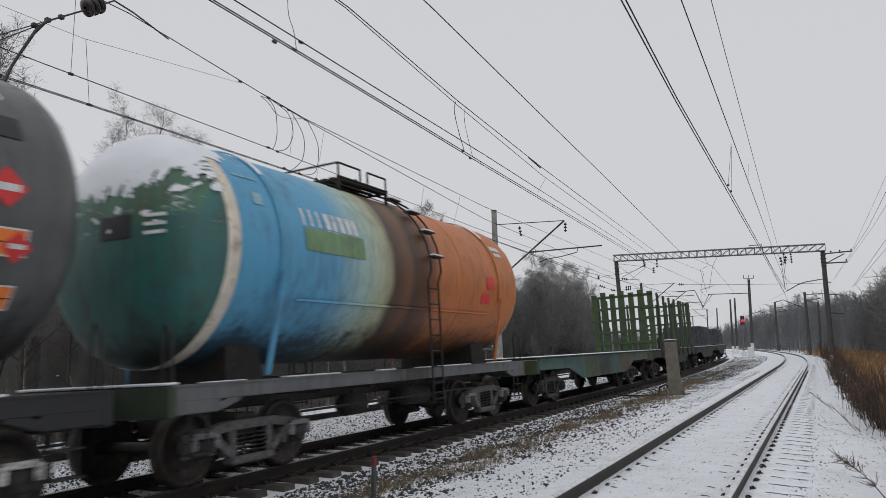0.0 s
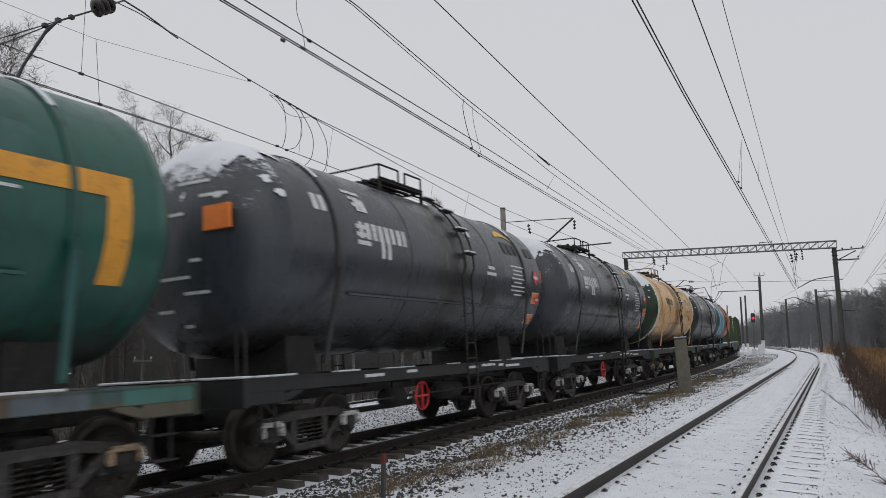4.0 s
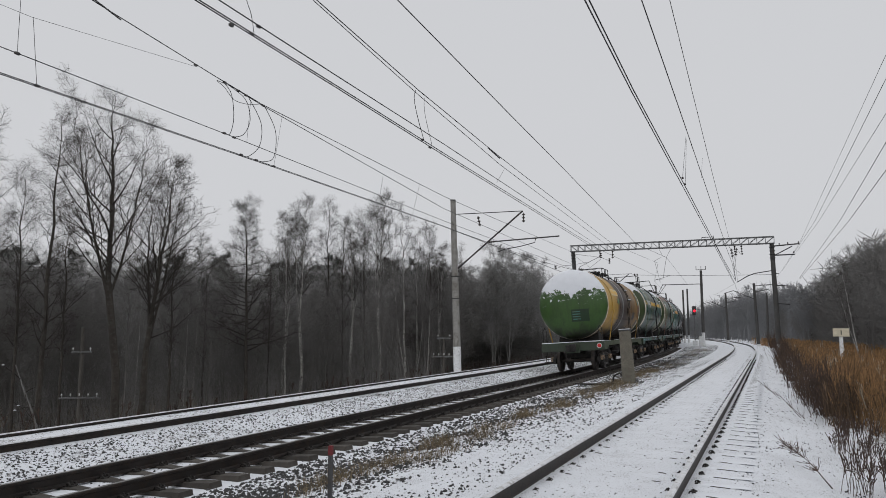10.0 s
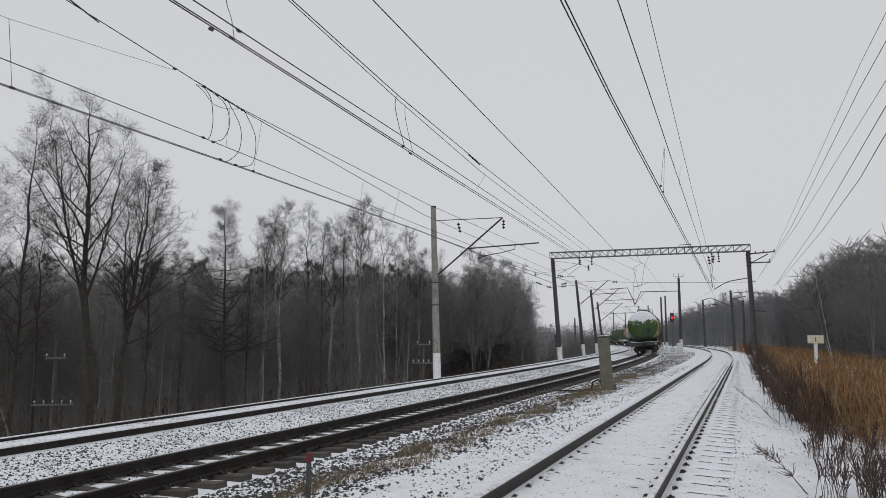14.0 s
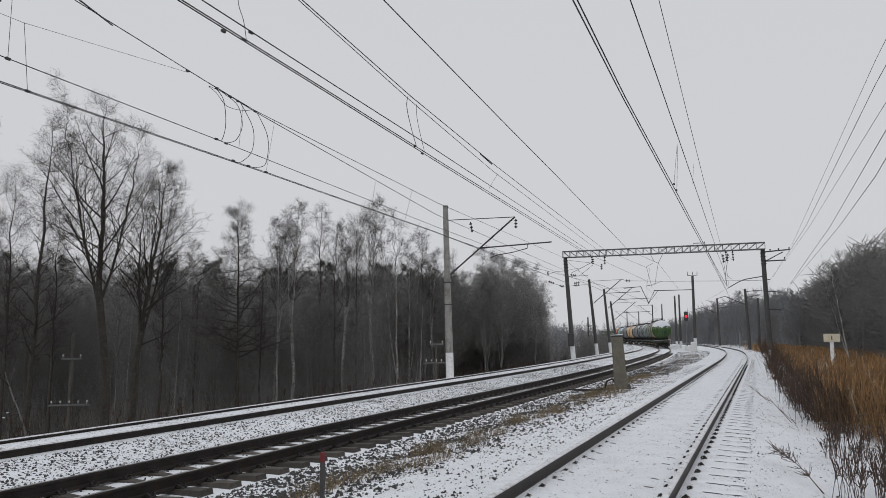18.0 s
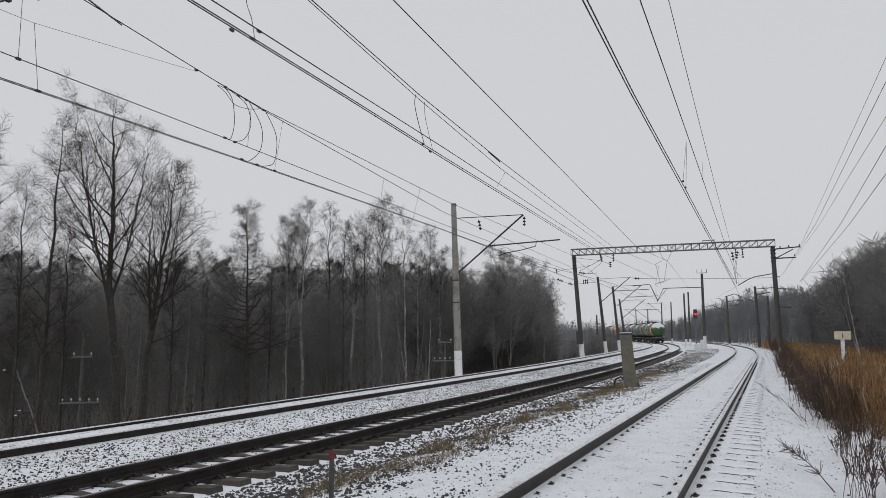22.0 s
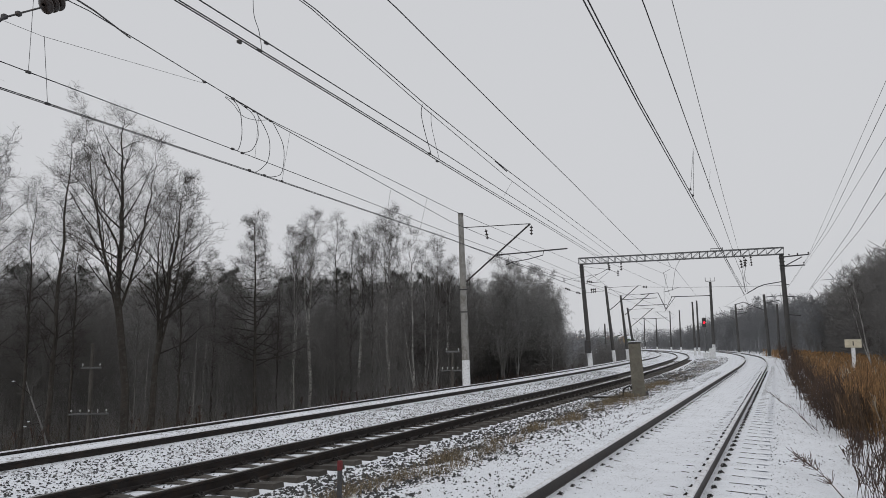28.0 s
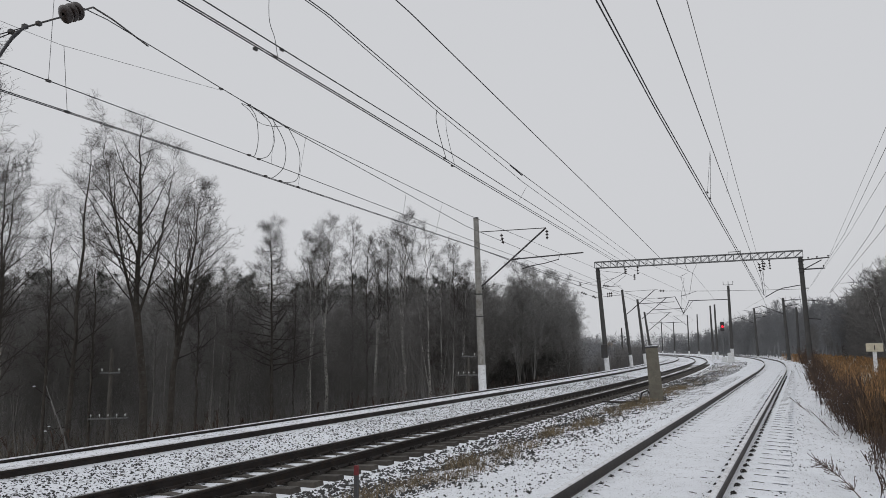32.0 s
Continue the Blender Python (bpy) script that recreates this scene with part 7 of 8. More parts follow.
def build_trees():
    edge, mid = "trees along the forest edge", "trees of the wood below the bank"

    def at(bearing, rng, turn=0.0, size=1.0):
        x, y = place(bearing, rng)
        return Matrix.LocRotScale((x, y, ground_z(x, y)), Euler((0, 0, radians(turn))), (size,) * 3)

    def leaning(bearing, rng, turn, size, side):
        """A pose tilted to one side as seen from the path."""
        x, y = place(bearing, rng)
        tilt = Matrix.Rotation(radians(side), 4, Vector((-math.sin(radians(bearing)), math.cos(radians(bearing)), 0)))
        return Matrix.Translation((x, y, ground_z(x, y))) @ tilt @ Matrix.Rotation(radians(turn), 4, "Z") @ Matrix.Scale(size, 4)

    tree("spreading_tree", "tall bare broad-crowned tree with several leaders", BIG, leaning(48.1, 42, 20, 1.0, -4), edge)
    lean = tree("leaning_tree", "bare tree with leaning stems at the wood's edge", BIG2, leaning(46.7, 43, 60, 0.98, 4), edge)
    ald = tree("alder", "slender bare alder with a pointed crown", ALDER, leaning(53.1, 40, 0, 1.0, 1.5), edge)
    tree("alder", "broad pyramid-shaped bare alder", ALDER2, at(39.1, 52, 70, 1.0), edge)
    bir = tree("birch", "white-stemmed bare birch at the wood's edge", BIRCH, at(35.2, 55, 0, 0.98), edge)
    bir2 = tree("birch", "forked white-stemmed bare birch", BIRCH2, leaning(27.4, 58, 40, 0.98, -1), edge)
    asp = tree("aspen", "slim grey bare aspen", ASPEN, at(33.1, 60, 0, 0.99), edge)
    thi = tree("thicket_tree", "dense low bare thicket tree", THICKET, at(23.0, 62, 0, 0.9), mid)
    thi2 = tree("thicket_tree", "many-stemmed bare thicket tree", THICKET2, at(20.0, 66, 0, 0.9), mid)
    for first, b, r, turn, size in ((asp, 54.4, 41, 30, 0.86), (asp, 51.6, 46, 10, 0.80), (lean, 59.0, 31, 10, 0.86), (ald, 57.2, 37, 80, 0.9), (bir, 60.3, 33, 80, 1.16), (asp, 44.6, 48, 140, 0.78),
                                    (bir, 36.4, 57, 200, 0.94), (asp, 32.0, 60, 95, 0.93), (bir, 31.2, 63, 150, 0.98), (bir, 29.1, 58, 15, 1.06), (asp, 30.3, 62, 45, 0.98),
                                    (bir2, 26.0, 62, 200, 0.92), (asp, 25.2, 64, 300, 0.92), (bir, 24.3, 68, 20, 0.88), (asp, 23.0, 70, 60, 0.84), (asp, 37.6, 60, 250, 0.74), (asp, 42.3, 54, 250, 0.66)):
        set_tree(first, b, r, turn, size)
    rnd = random.Random(77)
    tal = tree("wood_tree", "slim grey bare tree inside the wood", TALL, at(41.0, 66, 0, 0.8), mid)
    pal = tree("wood_birch", "pale-stemmed bare birch inside the wood", PALE, at(43.0, 60, 0, 0.8), mid)
    hoa = tree("hoary_tree", "pale grey rounded bare tree where the wood ends", HAZED, at(17.4, 72, 0, 0.9), mid)
    kinds = [thi, thi2, tal, pal, thi, thi2, tal]
    # the wood behind, tapering off towards the bend
    for k in range(130):
        b = rnd.uniform(22, 62)
        rng = rnd.uniform(50, 95)
        x, y = place(b, rng)
        if x > -22.5 - max(0, y - 40) * 0.07:
            continue
        kd = kinds[k % 7]
        size = rnd.uniform(0.62, 0.80) if kd in (tal, pal) else rnd.uniform(0.75, 1.05)
        set_tree(kd, b, rng, rnd.uniform(0, 360), size)
    for k in range(46):
        b = 15.9 + 9.5 * rnd.random() ** 0.9
        rng = rnd.uniform(66, 90)
        top = 9.3 + 5.6 * min(1.0, (b - 15.9) / 5.0) ** 0.7
        set_tree(hoa if k % 4 else tal, b, rng, rnd.uniform(0, 360), top / (13.0 if k % 4 else 17.0) * rnd.uniform(0.84, 1.04) * (0.93 + 0.07 * rng / 72))
    for k in range(26):
        b = 15.5 + 42 * k / 26 + rnd.uniform(-0.6, 0.6)
        set_tree((thi, thi2)[k % 2], b, max(52, 26 / math.sin(radians(b))) + rnd.uniform(0, 6), rnd.uniform(0, 360), rnd.uniform(0.4, 0.62))
    pin = tree("pine", "dark pine rising in the wood behind", PINE, at(44.4, 92, 0, 1.05), mid)
    for k in range(44):
        b = 24 + 38 * (k + rnd.random()) / 44
        set_tree(pin, b, rnd.uniform(100, 122), rnd.uniform(0, 360), rnd.uniform(0.92, 1.12))
    # wood beyond the reeds
    right = "trees of the wood beyond the reeds"
    r1 = tree("thicket_tree", "dense low bare thicket tree beyond the reeds", THICKET, at(-6.3, 44, 0, 0.62), right)
    r2 = tree("thicket_tree", "many-stemmed bare thicket tree beyond the reeds", THICKET2, at(-8.0, 38, 0, 0.55), right)
    r3 = tree("birch", "thin leaning white birch beyond the reeds", BIRCH2, leaning(-5.4, 41, 0, 0.34, -7), right)
    copy_thing(r3, leaning(-2.9, 52, 90, 0.36, -8))
    copy_thing(r3, leaning(-5.9, 50, 200, 0.45, 3))
    for k in range(84):
        s = 38 + 95 * rnd.random() ** 1.3
        u = 6.5 + rnd.random() ** 1.4 * 22 + max(0, (60 - s)) * 0.02
        x, y, _ = along(u, s)
        z = ground_z(x, y)
        kd, own = ((r1, 11.0), (r2, 12.0))[k % 2]
        copy_thing(kd, Matrix.LocRotScale((x, y, z), Euler((0, 0, rnd.uniform(0, 6.28))), (min(0.85, grown_to(x, y, z) / own) * rnd.uniform(0.78, 1.04),) * 3))
    # woods round the bend, their pale twig colour standing in for haze
    far = "frosted woods round the bend"
    f1 = tree("far_birch", "bare tree beyond the bend, haze put into its pale colour", FAR1, at(1.5, 150, 0, 0.75), far)
    f2 = tree("far_thicket", "bare thicket beyond the bend, haze put into its pale colour", FAR2, at(2.2, 160, 0, 0.8), far)
    for k in range(130):
        s = rnd.uniform(105, 300)
        u = 6 + rnd.random() * 40
        x, y, _ = along(u, s)
        z = ground_z(x, y)
        kd, own = ((f1, 14.0), (f2, 10.0), (f2, 10.0))[k % 3]
        size = grown_to(x, y, z) / own
        if size > 0.25:
            copy_thing(kd, Matrix.LocRotScale((x, y, z), Euler((0, 0, rnd.uniform(0, 6.28))), (min(1.25, size) * rnd.uniform(0.8, 1.06),) * 3))


build_trees()


def brush(name, label, count, seed, spread, mat, thin, spray):
    """A belt of bare wood too dense to tell apart: stems with slanting twigs, joined."""
    rnd = random.Random(seed)
    sh = Shape()
    for k in range(count):
        x, y, z, h = spread(rnd)
        p, d = Vector((x, y, z - 0.3)), Vector((rnd.gauss(0, 0.07), rnd.gauss(0, 0.07), 1)).normalized()
        pts, dirs, rs = limb(sh, rnd, p, d, h, thin * 1.3, 4, 3, 0.1, 0.10)
        for q in range(spray):
            f = rnd.uniform(0.12, 0.98)
            i = min(int(f * 4), 3)
            a = rnd.uniform(0, 6.28)
            o = pts[i].lerp(pts[i + 1], f * 4 - i)
            e = o + Vector((math.cos(a), math.sin(a), rnd.uniform(-0.1, 1.5))).normalized() * h * rnd.uniform(0.10, 0.26) * (1.15 - 0.6 * f)
            sh.tube([o, e], [thin, thin * 0.4], 3, False)
    ob = new(name, sh.mesh(name, mat))
    return tagged(ob, label, "woods", kind="stuff")


def belt_near(rnd):
    b = rnd.uniform(16, 66)
    r = rnd.uniform(78, 130)
    x, y = place(b, r)
    top = min(1.0, 0.55 + (b - 16) / 18)
    return x, y, -5.5, rnd.uniform(12, 16.2) * top


def belt_far(rnd):
    x, y = place(rnd.uniform(3, 66), rnd.uniform(270, 400))
    return x, y, -6.0, grown_to(x, y, -6.0) * rnd.uniform(0.72, 0.95)


def belt_bend(rnd):
    x, y, _ = along(9 + rnd.random() * 60, rnd.uniform(95, 330))
    z = ground_z(x, y)
    return x, y, z, min(15.0, grown_to(x, y, z) * rnd.uniform(0.5, 0.9))


def belt_side(rnd):
    s = 38 + 80 * rnd.random()
    u = 6.3 + (s - 36) * 0.03 + rnd.random() ** 1.6 * 24
    x, y, _ = along(u, s)
    z = ground_z(x, y)
    return x, y, z, min(9.0, grown_to(x, y, z) * rnd.uniform(0.45, 0.88))


def belt_low(rnd):
    s, u = 88 + 60 * rnd.random(), -16.6 - rnd.random() ** 1.5 * 9
    x, y, _ = along(u, s)
    return x, y, height(u) + fall(s), rnd.uniform(1.6, 4.2)


def belt_inner(rnd):
    s, u = rnd.uniform(120, 300), -19 - rnd.random() * 50
    x, y, _ = along(u, s)
    z = ground_z(x, y)
    return x, y, z, max(1.0, grown_to(x, y, z) * rnd.uniform(0.6, 0.9))


def belt_point(rnd):
    """The wood's rounded end towards the bend."""
    b = rnd.uniform(16.0, 27)
    x, y = place(b, rnd.uniform(68, 92))
    return x, y, -5.3, rnd.uniform(0.6, 0.9) * (8.5 + 6.5 * min(1.0, (b - 16.0) / 6.0) ** 0.7)


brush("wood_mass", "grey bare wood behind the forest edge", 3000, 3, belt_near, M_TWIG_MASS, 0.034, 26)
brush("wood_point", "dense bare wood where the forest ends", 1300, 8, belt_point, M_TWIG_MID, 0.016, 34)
brush("distant_woods", "grey woods in the distance, haze put into their colour", 1500, 4, belt_far, M_TWIG_FAR, 0.11, 12)
brush("bend_woods", "grey woods outside the bend, haze put into their colour", 2400, 6, belt_bend, M_TWIG_FAR, 0.065, 22)
brush("bend_woods", "grey woods inside the bend, haze put into their colour", 1100, 16, belt_inner, M_TWIG_FAR, 0.06, 18)
brush("low_thicket", "low grey thicket beside the far track", 800, 26, belt_low, M_TWIG_MID, 0.012, 30)
brush("side_woods", "brown bare thicket behind the reeds", 4000, 7, belt_side, M_TWIG_MID, 0.032, 26)


def stalks(name, label, mat, count, seed, where, tall, r, lean=0.25, tufts=0.0, cat="plants"):
    """Many thin stems, joined."""
    rnd = random.Random(seed)
    sh = Shape()
    for k in range(count):
        x, y, z = where(rnd)
        h = tall * rnd.uniform(0.5, 1.15)
        a, l = rnd.uniform(0, 6.28), lean * rnd.uniform(0.2, 1.2)
        p = Vector((x, y, z - 0.05))
        top = p + Vector((math.cos(a) * l * h, math.sin(a) * l * h, h))
        mid = p.lerp(top, 0.55) + Vector((0, 0, 0.08 * h))
        sh.tube([p, mid, top], [r, r * 0.8, r * 0.3], 3, False)
        if tufts and rnd.random() < tufts:
            for q in range(5):
                b = top + Vector((rnd.uniform(-1, 1), rnd.uniform(-1, 1), rnd.uniform(-1.5, 1))) * 0.06
                sh.tube([top.lerp(p, 0.1 + 0.08 * q), b], [r, r * 1.6], 3, False)
    ob = new(name, sh.mesh(name, mat))
    return tagged(ob, label, cat, kind="stuff")


def on_bank(u0, u1, s0, s1, power=1.0):
    def f(rnd):
        u, s = rnd.uniform(u0, u1), s0 + (s1 - s0) * rnd.random() ** power
        p = spot(u, s)
        return p.x, p.y, p.z
    return f


def clumps(u0, u1, s0, s1, n, size, seed):
    rnd0 = random.Random(seed)
    seeds = [(rnd0.uniform(u0, u1), s0 + (s1 - s0) * rnd0.random() ** 1.4) for _ in range(n)]

    def f(rnd):
        u, s = rnd.choice(seeds)
        p = spot(u + rnd.gauss(0, size * 0.5), s + rnd.gauss(0, size))
        return p.x, p.y, p.z
    return f


def reed_edge(seed):
    """Loose clumps along the line where the snow ends and the reeds begin."""
    rnd0 = random.Random(seed)
    seeds = [16.2 + 48 * rnd0.random() ** 1.5 for _ in range(46)]
    seeds = [(1.05 + max(0.0, 20 - s) * 0.10 + rnd0.random() ** 1.5 * 1.1, s) for s in seeds]

    def f(rnd):
        u, s = rnd.choice(seeds)
        p = spot(u + rnd.gauss(0, 0.13), s + rnd.gauss(0, 0.3))
        return p.x, p.y, p.z
    return f


def reed_field(rnd):
    """Reeds fill the ground behind a slanting edge."""
    s = 12.8 + 50 * rnd.random() ** 1.5
    u = 1.25 + max(0.0, 17.5 - s) * 0.30 + 6.0 * rnd.random() ** 1.2
    p = spot(u, s)
    return p.x, p.y, p.z


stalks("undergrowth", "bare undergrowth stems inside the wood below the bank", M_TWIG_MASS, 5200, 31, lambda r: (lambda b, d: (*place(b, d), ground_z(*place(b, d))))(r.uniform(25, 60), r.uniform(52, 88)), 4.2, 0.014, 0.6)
stalks("bank_weeds", "dead brown weeds on the far bank", M_STEM, 1000, 32, on_bank(-18.5, -16.2, 8, 75), 0.7, 0.006, 0.3, 0.3)
stalks("dry_reeds", "tall dry orange-brown reeds beside the path", M_REED, 14000, 33, reed_field, 1.08, 0.0042, 0.32, 0.5)
stalks("pale_plumes", "pale fluffy seed plumes among the reeds", M_PLUME, 420, 43, reed_field, 1.12, 0.004, 0.3, 1.0)
stalks("far_reeds", "dry reeds along the ditch", M_REED, 2500, 34, on_bank(1.6, 7, 55, 120), 1.0, 0.012, 0.2, 0.4)
stalks("verge_grass", "dead straw-coloured grass tufts in the snow", M_STRAW, 5200, 35, clumps(-5.35, -4.7, 7.5, 36, 46, 0.22, 8), 0.24, 0.0028, 0.55, 0, "grass")
stalks("verge_grass", "sparse dead grass between the tracks", M_STRAW, 1800, 36, clumps(-5.7, -4.3, 22, 75, 60, 0.35, 9), 0.20, 0.005, 0.5, 0, "grass")
stalks("black_weeds", "dark dry weeds with seed heads beside the path", M_STEM, 330, 37, clumps(0.78, 1.9, 9.4, 14.6, 34, 0.13, 10), 0.52, 0.0042, 0.22, 0.55)
stalks("brown_weeds", "dense dark brown weeds at the reeds' edge", M_WEED, 1500, 38, reed_edge(41), 0.85, 0.005, 0.3, 0.8)
stalks("bank_grass", "dead orange-brown grass at the wood's foot", M_REED, 1500, 39, on_bank(-23.0, -18.6, 8, 45), 0.55, 0.008, 0.4, 0.0, "grass")


def bush(label, u, s, n, tall, seed, mat, fan=0.85):
    rnd = random.Random(seed)
    p = spot(u, s)
    t = thing("willow_bush", Matrix.Translation(p), label, "bush", "bushes beside the path")
    sh, tw = Shape(), Shape()
    for k in range(n):
        a, l = rnd.uniform(0, 6.28), fan * rnd.random() ** 0.6
        d = Vector((math.cos(a) * l, math.sin(a) * l, 1)).normalized()
        o = Vector((rnd.gauss(0, 0.16), rnd.gauss(0, 0.3), -0.05))
        h = tall * rnd.uniform(0.3, 1.1)
        b = limb(sh, rnd, o, d, h, rnd.uniform(0.006, 0.011), 5, 4, 0.15, 0.06)
        for q in range(4):
            i = rnd.choice((2, 3, 4))
            d2 = (b[1][i] + Vector((rnd.uniform(-1, 1), rnd.uniform(-1, 1), rnd.uniform(0, 1))) * 0.6).normalized()
            limb(tw, rnd, b[0][i], d2, h * rnd.uniform(0.15, 0.35), 0.004, 2, 3, 0.1, 0.15)
    tagged(part("cane_clump", sh, mat, t), kind="stuff")
    tagged(part("twig_clump", tw, mat, t), kind="stuff")
    return t


for j, (u, s, n, tall) in enumerate([(0.95, 16.9, 90, 1.25), (0.80, 18.7, 130, 1.45), (0.70, 20.6, 110, 1.25), (0.58, 23.0, 90, 1.15), (0.48, 26.0, 90, 1.25), (0.40, 29.5, 90, 1.3), (0.28, 33.5, 90, 1.35),
                                     (0.2, 38.0, 90, 1.4), (0.2, 43.0, 90, 1.5), (0.45, 49.0, 90, 1.6), (0.5, 56.0, 90, 1.7), (0.6, 64.0, 90, 1.8), (0.7, 73.0, 90, 2.0), (0.9, 84.0, 90, 2.0)]):
    bush("bare red-brown willow bush at the snow's edge", u + 0.25, s, int(n * 0.75), tall * 0.9, 100 + j, M_STEM if j % 3 else M_WEED, 0.55)
for j, (u, s) in enumerate(((0.62, 17.6), (0.5, 22.0))):
    bush("thin bare twigs leaning over the snow", u, s, 6, 0.75, 150 + j, M_STEM, 1.5)
stem = thing("fallen_twig", Matrix.Translation(spot(0.33, 10.7)), "dry branched weed leaning over the snow", "weed")
rt, tw2 = random.Random(5), Shape()
bb = limb(tw2, rt, Vector((0.25, -0.9, 0.0)), Vector((-0.22, 0.75, 0.20)), 1.75, 0.008, 7, 4, -0.28, 0.03)
for q in range(90):
    i = rt.choice((2, 3, 4, 5, 5, 6, 6, 7, 7))
    limb(tw2, rt, bb[0][i], (bb[1][i] + Vector((rt.uniform(-1, 1), rt.uniform(-1, 1), rt.uniform(-0.6, 1))) * 0.7).normalized(), rt.uniform(0.08, 0.24), 0.0035, 2, 3, 0.1, 0.2)
part("stem", tw2, M_STEM, stem)


def broken_tree():
    """A snapped, leaning stem with snow caught in its twigs, beside the telegraph pole."""
    t = thing("broken_tree", Matrix.Translation((-31.1, 24.4, -5.1)), "snapped leaning dead tree with snow on its twigs", "tree")
    rnd, sh, tw = random.Random(9), Shape(), Shape()
    pts, dirs, rs = limb(sh, rnd, Vector((0, 0, -0.3)), Vector((-0.17, -0.19, 1)).normalized(), 5.6, 0.11, 8, 7, 0.0, 0.05)
    part("trunk", sh, M_TWIG_MASS, t, "grey snapped stem")
    for q in range(16):
        i = rnd.choice((3, 4, 5, 6, 7))
        d = Vector((rnd.uniform(-1, 1), rnd.uniform(-1, 1), rnd.uniform(-0.5, 0.7))).normalized()
        b = limb(tw, rnd, pts[i], d, rnd.uniform(0.6, 1.8), 0.022, 4, 4, -0.2, 0.2)
        if q % 3 == 0:
            c = b[0][rnd.choice((2, 3))]
            part("snow_lump", Shape().lathe([(0.001, 0.04), (0.05, 0.03), (0.075, 0.0), (0.03, -0.02), (0.001, -0.025)], 8, "z", Matrix.Translation(c)), M_SNOW, t, "small lump of snow caught in the twigs")
    tagged(part("twigs", tw, M_TWIG, t), kind="stuff")


broken_tree()
# ---------- pieces of the tracks ----------
def sleeper_shape(snowy=False):
    """A prestressed concrete sleeper: broad seats, a lower middle, slanted flanks."""
    sh = Shape()
    st = [(-1.35, 0.30, 0.22, 0.0), (-1.1, 0.30, 0.20, 0.0), (-0.62, 0.29, 0.18, 0.0), (-0.3, 0.25, 0.17, -0.035), (0.3, 0.25, 0.17, -0.035), (0.62, 0.29, 0.18, 0.0), (1.1, 0.30, 0.20, 0.0), (1.35, 0.30, 0.22, 0.0)]
    vs = []
    for x, wb, wt, dz in st:
        vs += [(x, -wb / 2, -0.2), (x, wb / 2, -0.2), (x, wt / 2, dz), (x, -wt / 2, dz)]
    fs = [(0, 1, 2, 3), (28, 31, 30, 29)]
    for i in range(7):
        a, b = 4 * i, 4 * i + 4
        fs += [(a + k, b + k, b + (k + 1) % 4, a + (k + 1) % 4) for k in range(4)]
    return sh.add(vs, fs)


def clip_shape():
    """Bolt, nut and spring clip beside the rail's foot."""
    sh = Shape().chamfer(-0.055, 0.055, -0.05, 0.05, -0.012, 0.018, 0.008)
    sh.tube([(0, 0, 0.0), (0, 0, 0.075)], 0.014, 6)
    sh.tube([(0, 0, 0.02), (0, 0, 0.048)], 0.028, 6)
    sh.tube([(-0.05, -0.05, 0.015), (-0.03, -0.055, 0.05), (0.02, -0.05, 0.045), (0.05, -0.03, 0.012)], 0.011, 5)
    sh.tube([(-0.05, 0.05, 0.015), (-0.03, 0.055, 0.05), (0.02, 0.05, 0.045), (0.05, 0.03, 0.012)], 0.011, 5)
    return sh


def slab_shape(rnd):
    """The thin snow on a sleeper's end, edges uneven."""
    n, vs = 9, []
    for i in range(n):
        x = 0.56 * i / (n - 1)
        w = 0.085 * (1 - 0.35 * (i / (n - 1)) ** 3)
        vs += [(x, -w - rnd.uniform(0, 0.02), 0.0), (x, -w * 0.8, 0.011), (x, w * 0.7, 0.012), (x, w + rnd.uniform(-0.02, 0.03), 0.0)]
    fs = [(4 * i + k, 4 * i + k + 1, 4 * i + k + 5, 4 * i + k + 4)[::-1] for i in range(n - 1) for k in range(3)]
    return Shape().add(vs, fs, True)


SLEEPER = sleeper_shape().mesh("sleeper", M_SLEEPER)
CLIP = clip_shape().mesh("rail_clip", M_CLIP)
rp = random.Random(91)
SLABS = [slab_shape(rp).mesh("snow_slab", M_SNOW) for _ in range(4)]
STEP = 0.548


def shadow_line_shape(rnd):
    """A buried sleeper's shadow line as a dark piece: a thin sickle, thickest near the rail."""
    ln, bow, n = rnd.uniform(0.13, 0.25), rnd.uniform(0.015, 0.05), 9
    vs = []
    for k in range(n):
        t = k / (n - 1)
        w = 0.011 * math.sin(math.pi * min(1.0, 0.12 + 0.86 * t)) ** 0.8 * (1.15 - 0.7 * t) + rnd.uniform(0, 0.002)
        y = -bow * t * t + rnd.uniform(-0.002, 0.002)
        vs += [(0.13 + ln * t, y - w, -0.006), (0.13 + ln * t, y - w, 0.004), (0.13 + ln * t, y + w, 0.006), (0.13 + ln * t, y + w, -0.006)]
    fs = [(4 * i + k, 4 * i + (k + 1) % 4, 4 * i + 4 + (k + 1) % 4, 4 * i + 4 + k)[::-1] for i in range(n - 1) for k in range(4)]
    return Shape().add(vs, fs)


SHADOW_LINES = [shadow_line_shape(rp).mesh("sleeper_edge", M_SLEEPER) for _ in range(9)]


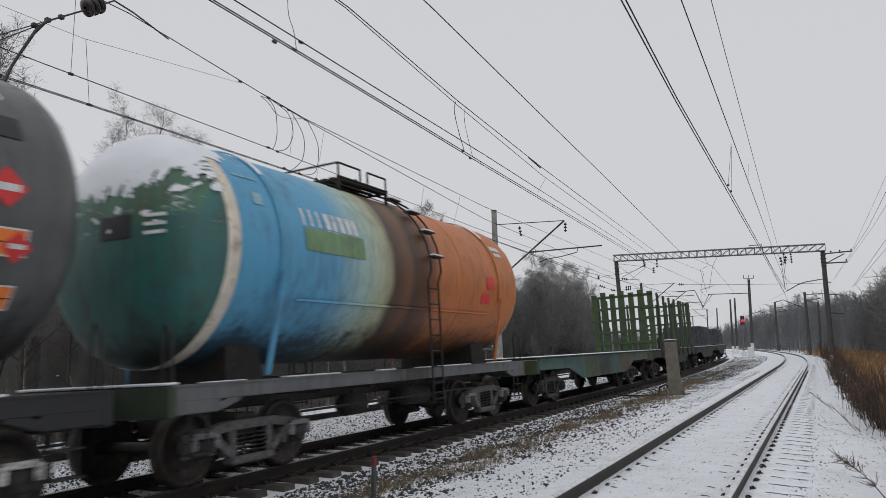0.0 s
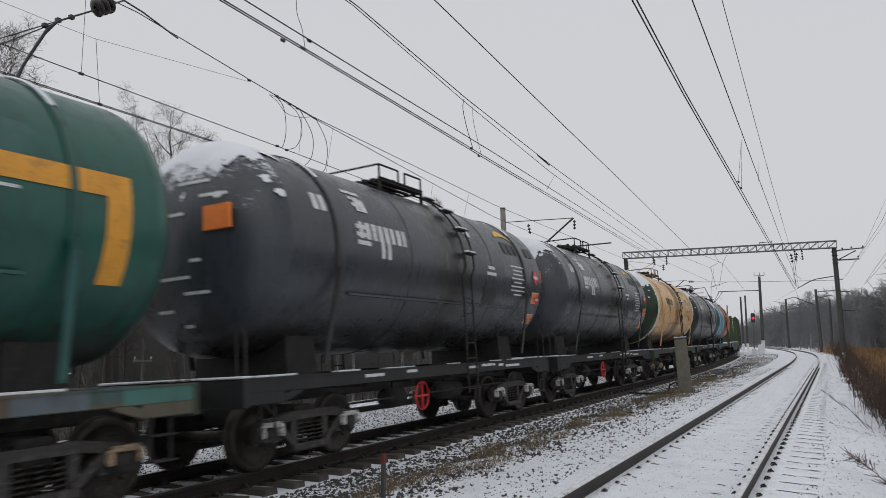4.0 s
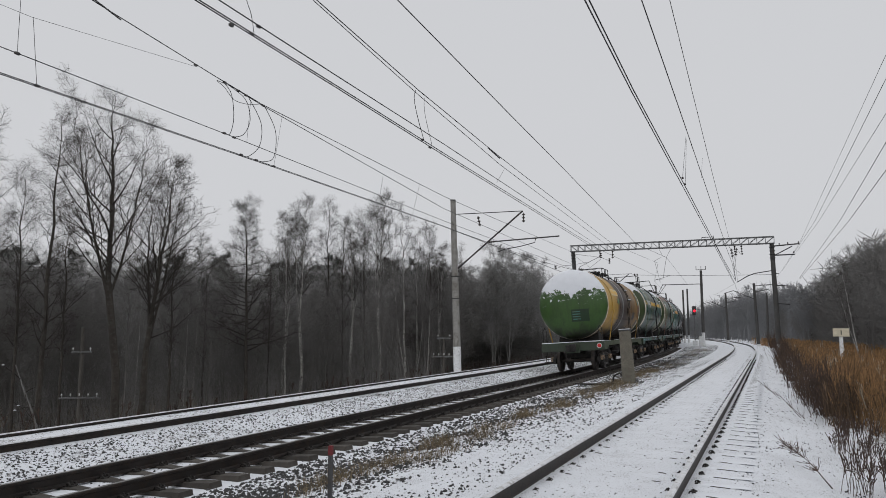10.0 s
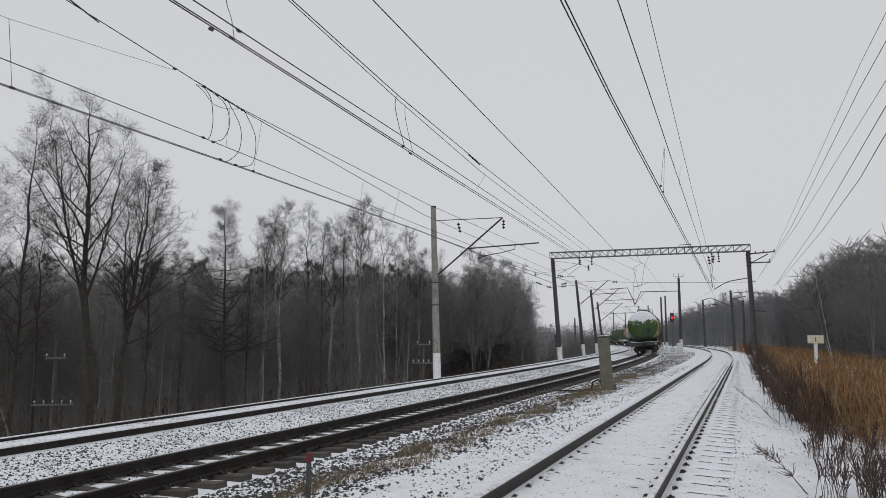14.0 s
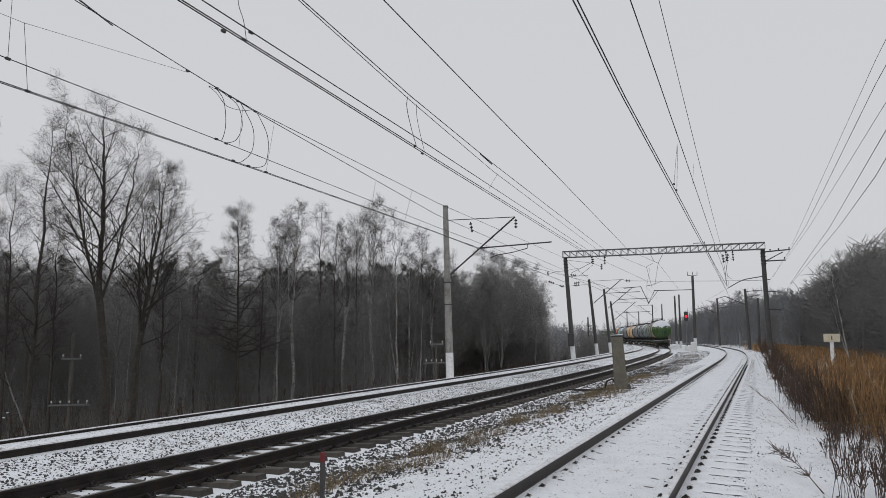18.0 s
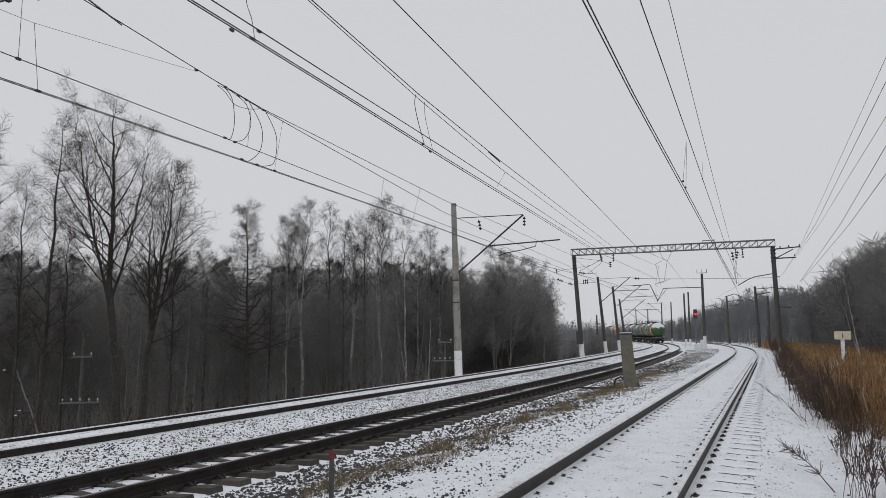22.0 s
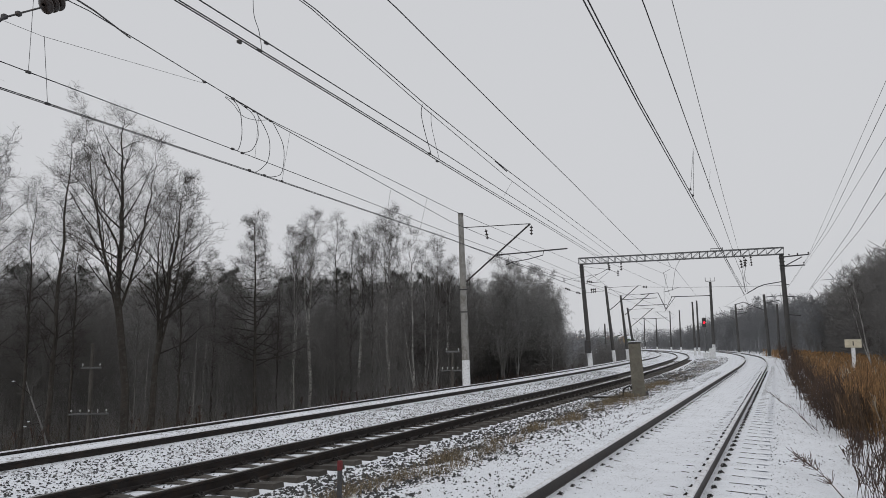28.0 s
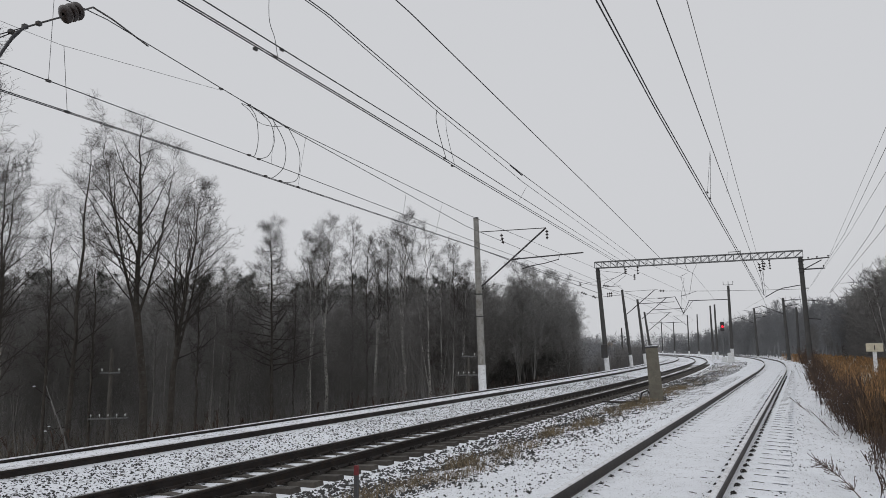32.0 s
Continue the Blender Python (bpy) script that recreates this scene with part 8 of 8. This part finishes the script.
def lay_sleepers():
    for k in range(150):
        s = 3.3 + STEP * k
        m = seat(TRACK_2, s, -0.482, -CANT) @ pose(rp.uniform(-0.02, 0.02), 0, rp.uniform(-0.008, 0.004), 0, 0, rp.uniform(-0.8, 0.8))
        ob = part("sleeper", SLEEPER, None, track_2, "", m)
        if k < 75:
            for x in (0.7965 - 0.125, 0.7965 + 0.125, -0.7965 + 0.125):
                part("rail_clip", CLIP, None, track_2, "", m @ pose(x, 0, 0.002, 0, 0, 0 if x > 0 else 180))
    for k in range(95):
        s = 4.6 + STEP * k
        m = seat(TRACK_3, s, -0.152)
        if k < 75:
            for x in (0.7965 + 0.13, 0.7965 - 0.13, -0.7965 + 0.13):
                small = 0.86 if x > 0.8 else 0.68
                part("rail_clip", CLIP, None, track_3, "", m @ pose(x, rp.uniform(-0.01, 0.01), rp.uniform(-0.028, -0.012), rp.uniform(-8, 8), 0, rp.uniform(-12, 12) + (0 if x > 0 else 180)) @ Matrix.Scale(small, 4))
        e = part("sleeper_edge", SHADOW_LINES[k * 5 % 9], None, track_3, "dark sliver standing for the shadow line along a buried sleeper", m @ pose(0.93, -0.10, -0.002, 0, 1.2, rp.uniform(-3, 3)))
        part("snow_slab", SLABS[k % 4], None, e, "", pose(0.0, 0.10, 0.0))
        if rp.random() < 0.6:
            part("sleeper_edge", SHADOW_LINES[(k * 4 + 1) % 9], None, track_3, "", m @ Matrix.LocRotScale((-0.66, -0.10, 0.003), None, (0.5, 1.5, 0.8)))
            part("sleeper_edge", SHADOW_LINES[(k * 7 + 2) % 9], None, track_3, "", m @ Matrix.LocRotScale((0.36, -0.10, 0.003), None, (0.5, 1.2, 0.8)))


lay_sleepers()


def stones(name, label, count, seed, where, lo, hi):
    """Loose ballast, joined."""
    rnd = np.random.RandomState(seed)
    base = np.array([(1, 0, 0), (-1, 0, 0), (0, 1, 0), (0, -1, 0), (0, 0, 1), (0, 0, -1)], float)
    tri = np.array([(0, 2, 4), (2, 1, 4), (1, 3, 4), (3, 0, 4), (2, 0, 5), (1, 2, 5), (3, 1, 5), (0, 3, 5)])
    vs, fs = [], []
    for k in range(count):
        u, s = where(rnd)
        p = spot(u, s)
        size = lo + (hi - lo) * rnd.rand() ** 1.6
        v = base * size * rnd.uniform(0.55, 1.25, (6, 3))
        a = rnd.rand() * 6.28
        c, d = math.cos(a), math.sin(a)
        v = v @ np.array([(c, d, 0), (-d, c, 0), (0, 0, 0.75)])
        v = v + rnd.uniform(-0.3, 0.3, (6, 3)) * size + (p.x, p.y, p.z + size * 0.12)
        vs.append(v)
        fs.append(tri + 6 * k)
    me = bpy.data.meshes.new(name)
    me.from_pydata(np.concatenate(vs).tolist(), [], np.concatenate(fs).tolist())
    me.materials.append(M_STONE)
    me.update()
    return tagged(new(name, me), label, "stones", kind="stuff")


stones("ballast_stones", "dark crushed ballast stones poking through the snow", 10000, 1, lambda r: (-6.6 + 1.25 * r.rand(), 5.5 + 45 * r.rand() ** 1.7), 0.014, 0.042)
stones("ballast_stones", "dense crushed stones along the verge", 3800, 7, lambda r: (-5.7 + 1.5 * r.rand() ** 1.3, 6 + 62 * r.rand() ** 1.6), 0.016, 0.048)
stones("ballast_stones", "coarse dark stones and clods between the lines", 2000, 8, lambda r: (r.uniform(-6.4, -4.1), 36 + 62 * r.rand() ** 1.3), 0.025, 0.06)
stones("ballast_stones", "crushed stones between the two tracks", 9000, 2, lambda r: (r.uniform(-11.1, -9.45), 5.5 + 45 * r.rand() ** 1.5), 0.010, 0.030)
stones("ballast_stones", "dark ballast between the sleepers", 700, 3, lambda r: (r.uniform(-9.3, -6.7), 5.0 + 40 * r.rand() ** 1.5), 0.015, 0.035)
stones("scattered_stones", "small scattered stones on the snow", 5200, 4, lambda r: (-5.0 + 1.9 * r.rand() ** 1.5, 6 + 40 * r.rand() ** 1.5), 0.009, 0.027)
stones("scattered_stones", "few small stones on the snowy path", 1900, 5, lambda r: (r.uniform(-0.45, 1.1), 7 + 32 * r.rand() ** 1.3), 0.006, 0.018)
stones("scattered_stones", "dark crumbs on the snow between the rails", 1500, 6, lambda r: (r.uniform(-3.4, -0.98), 7 + 34 * r.rand() ** 1.4), 0.005, 0.014)

motions()
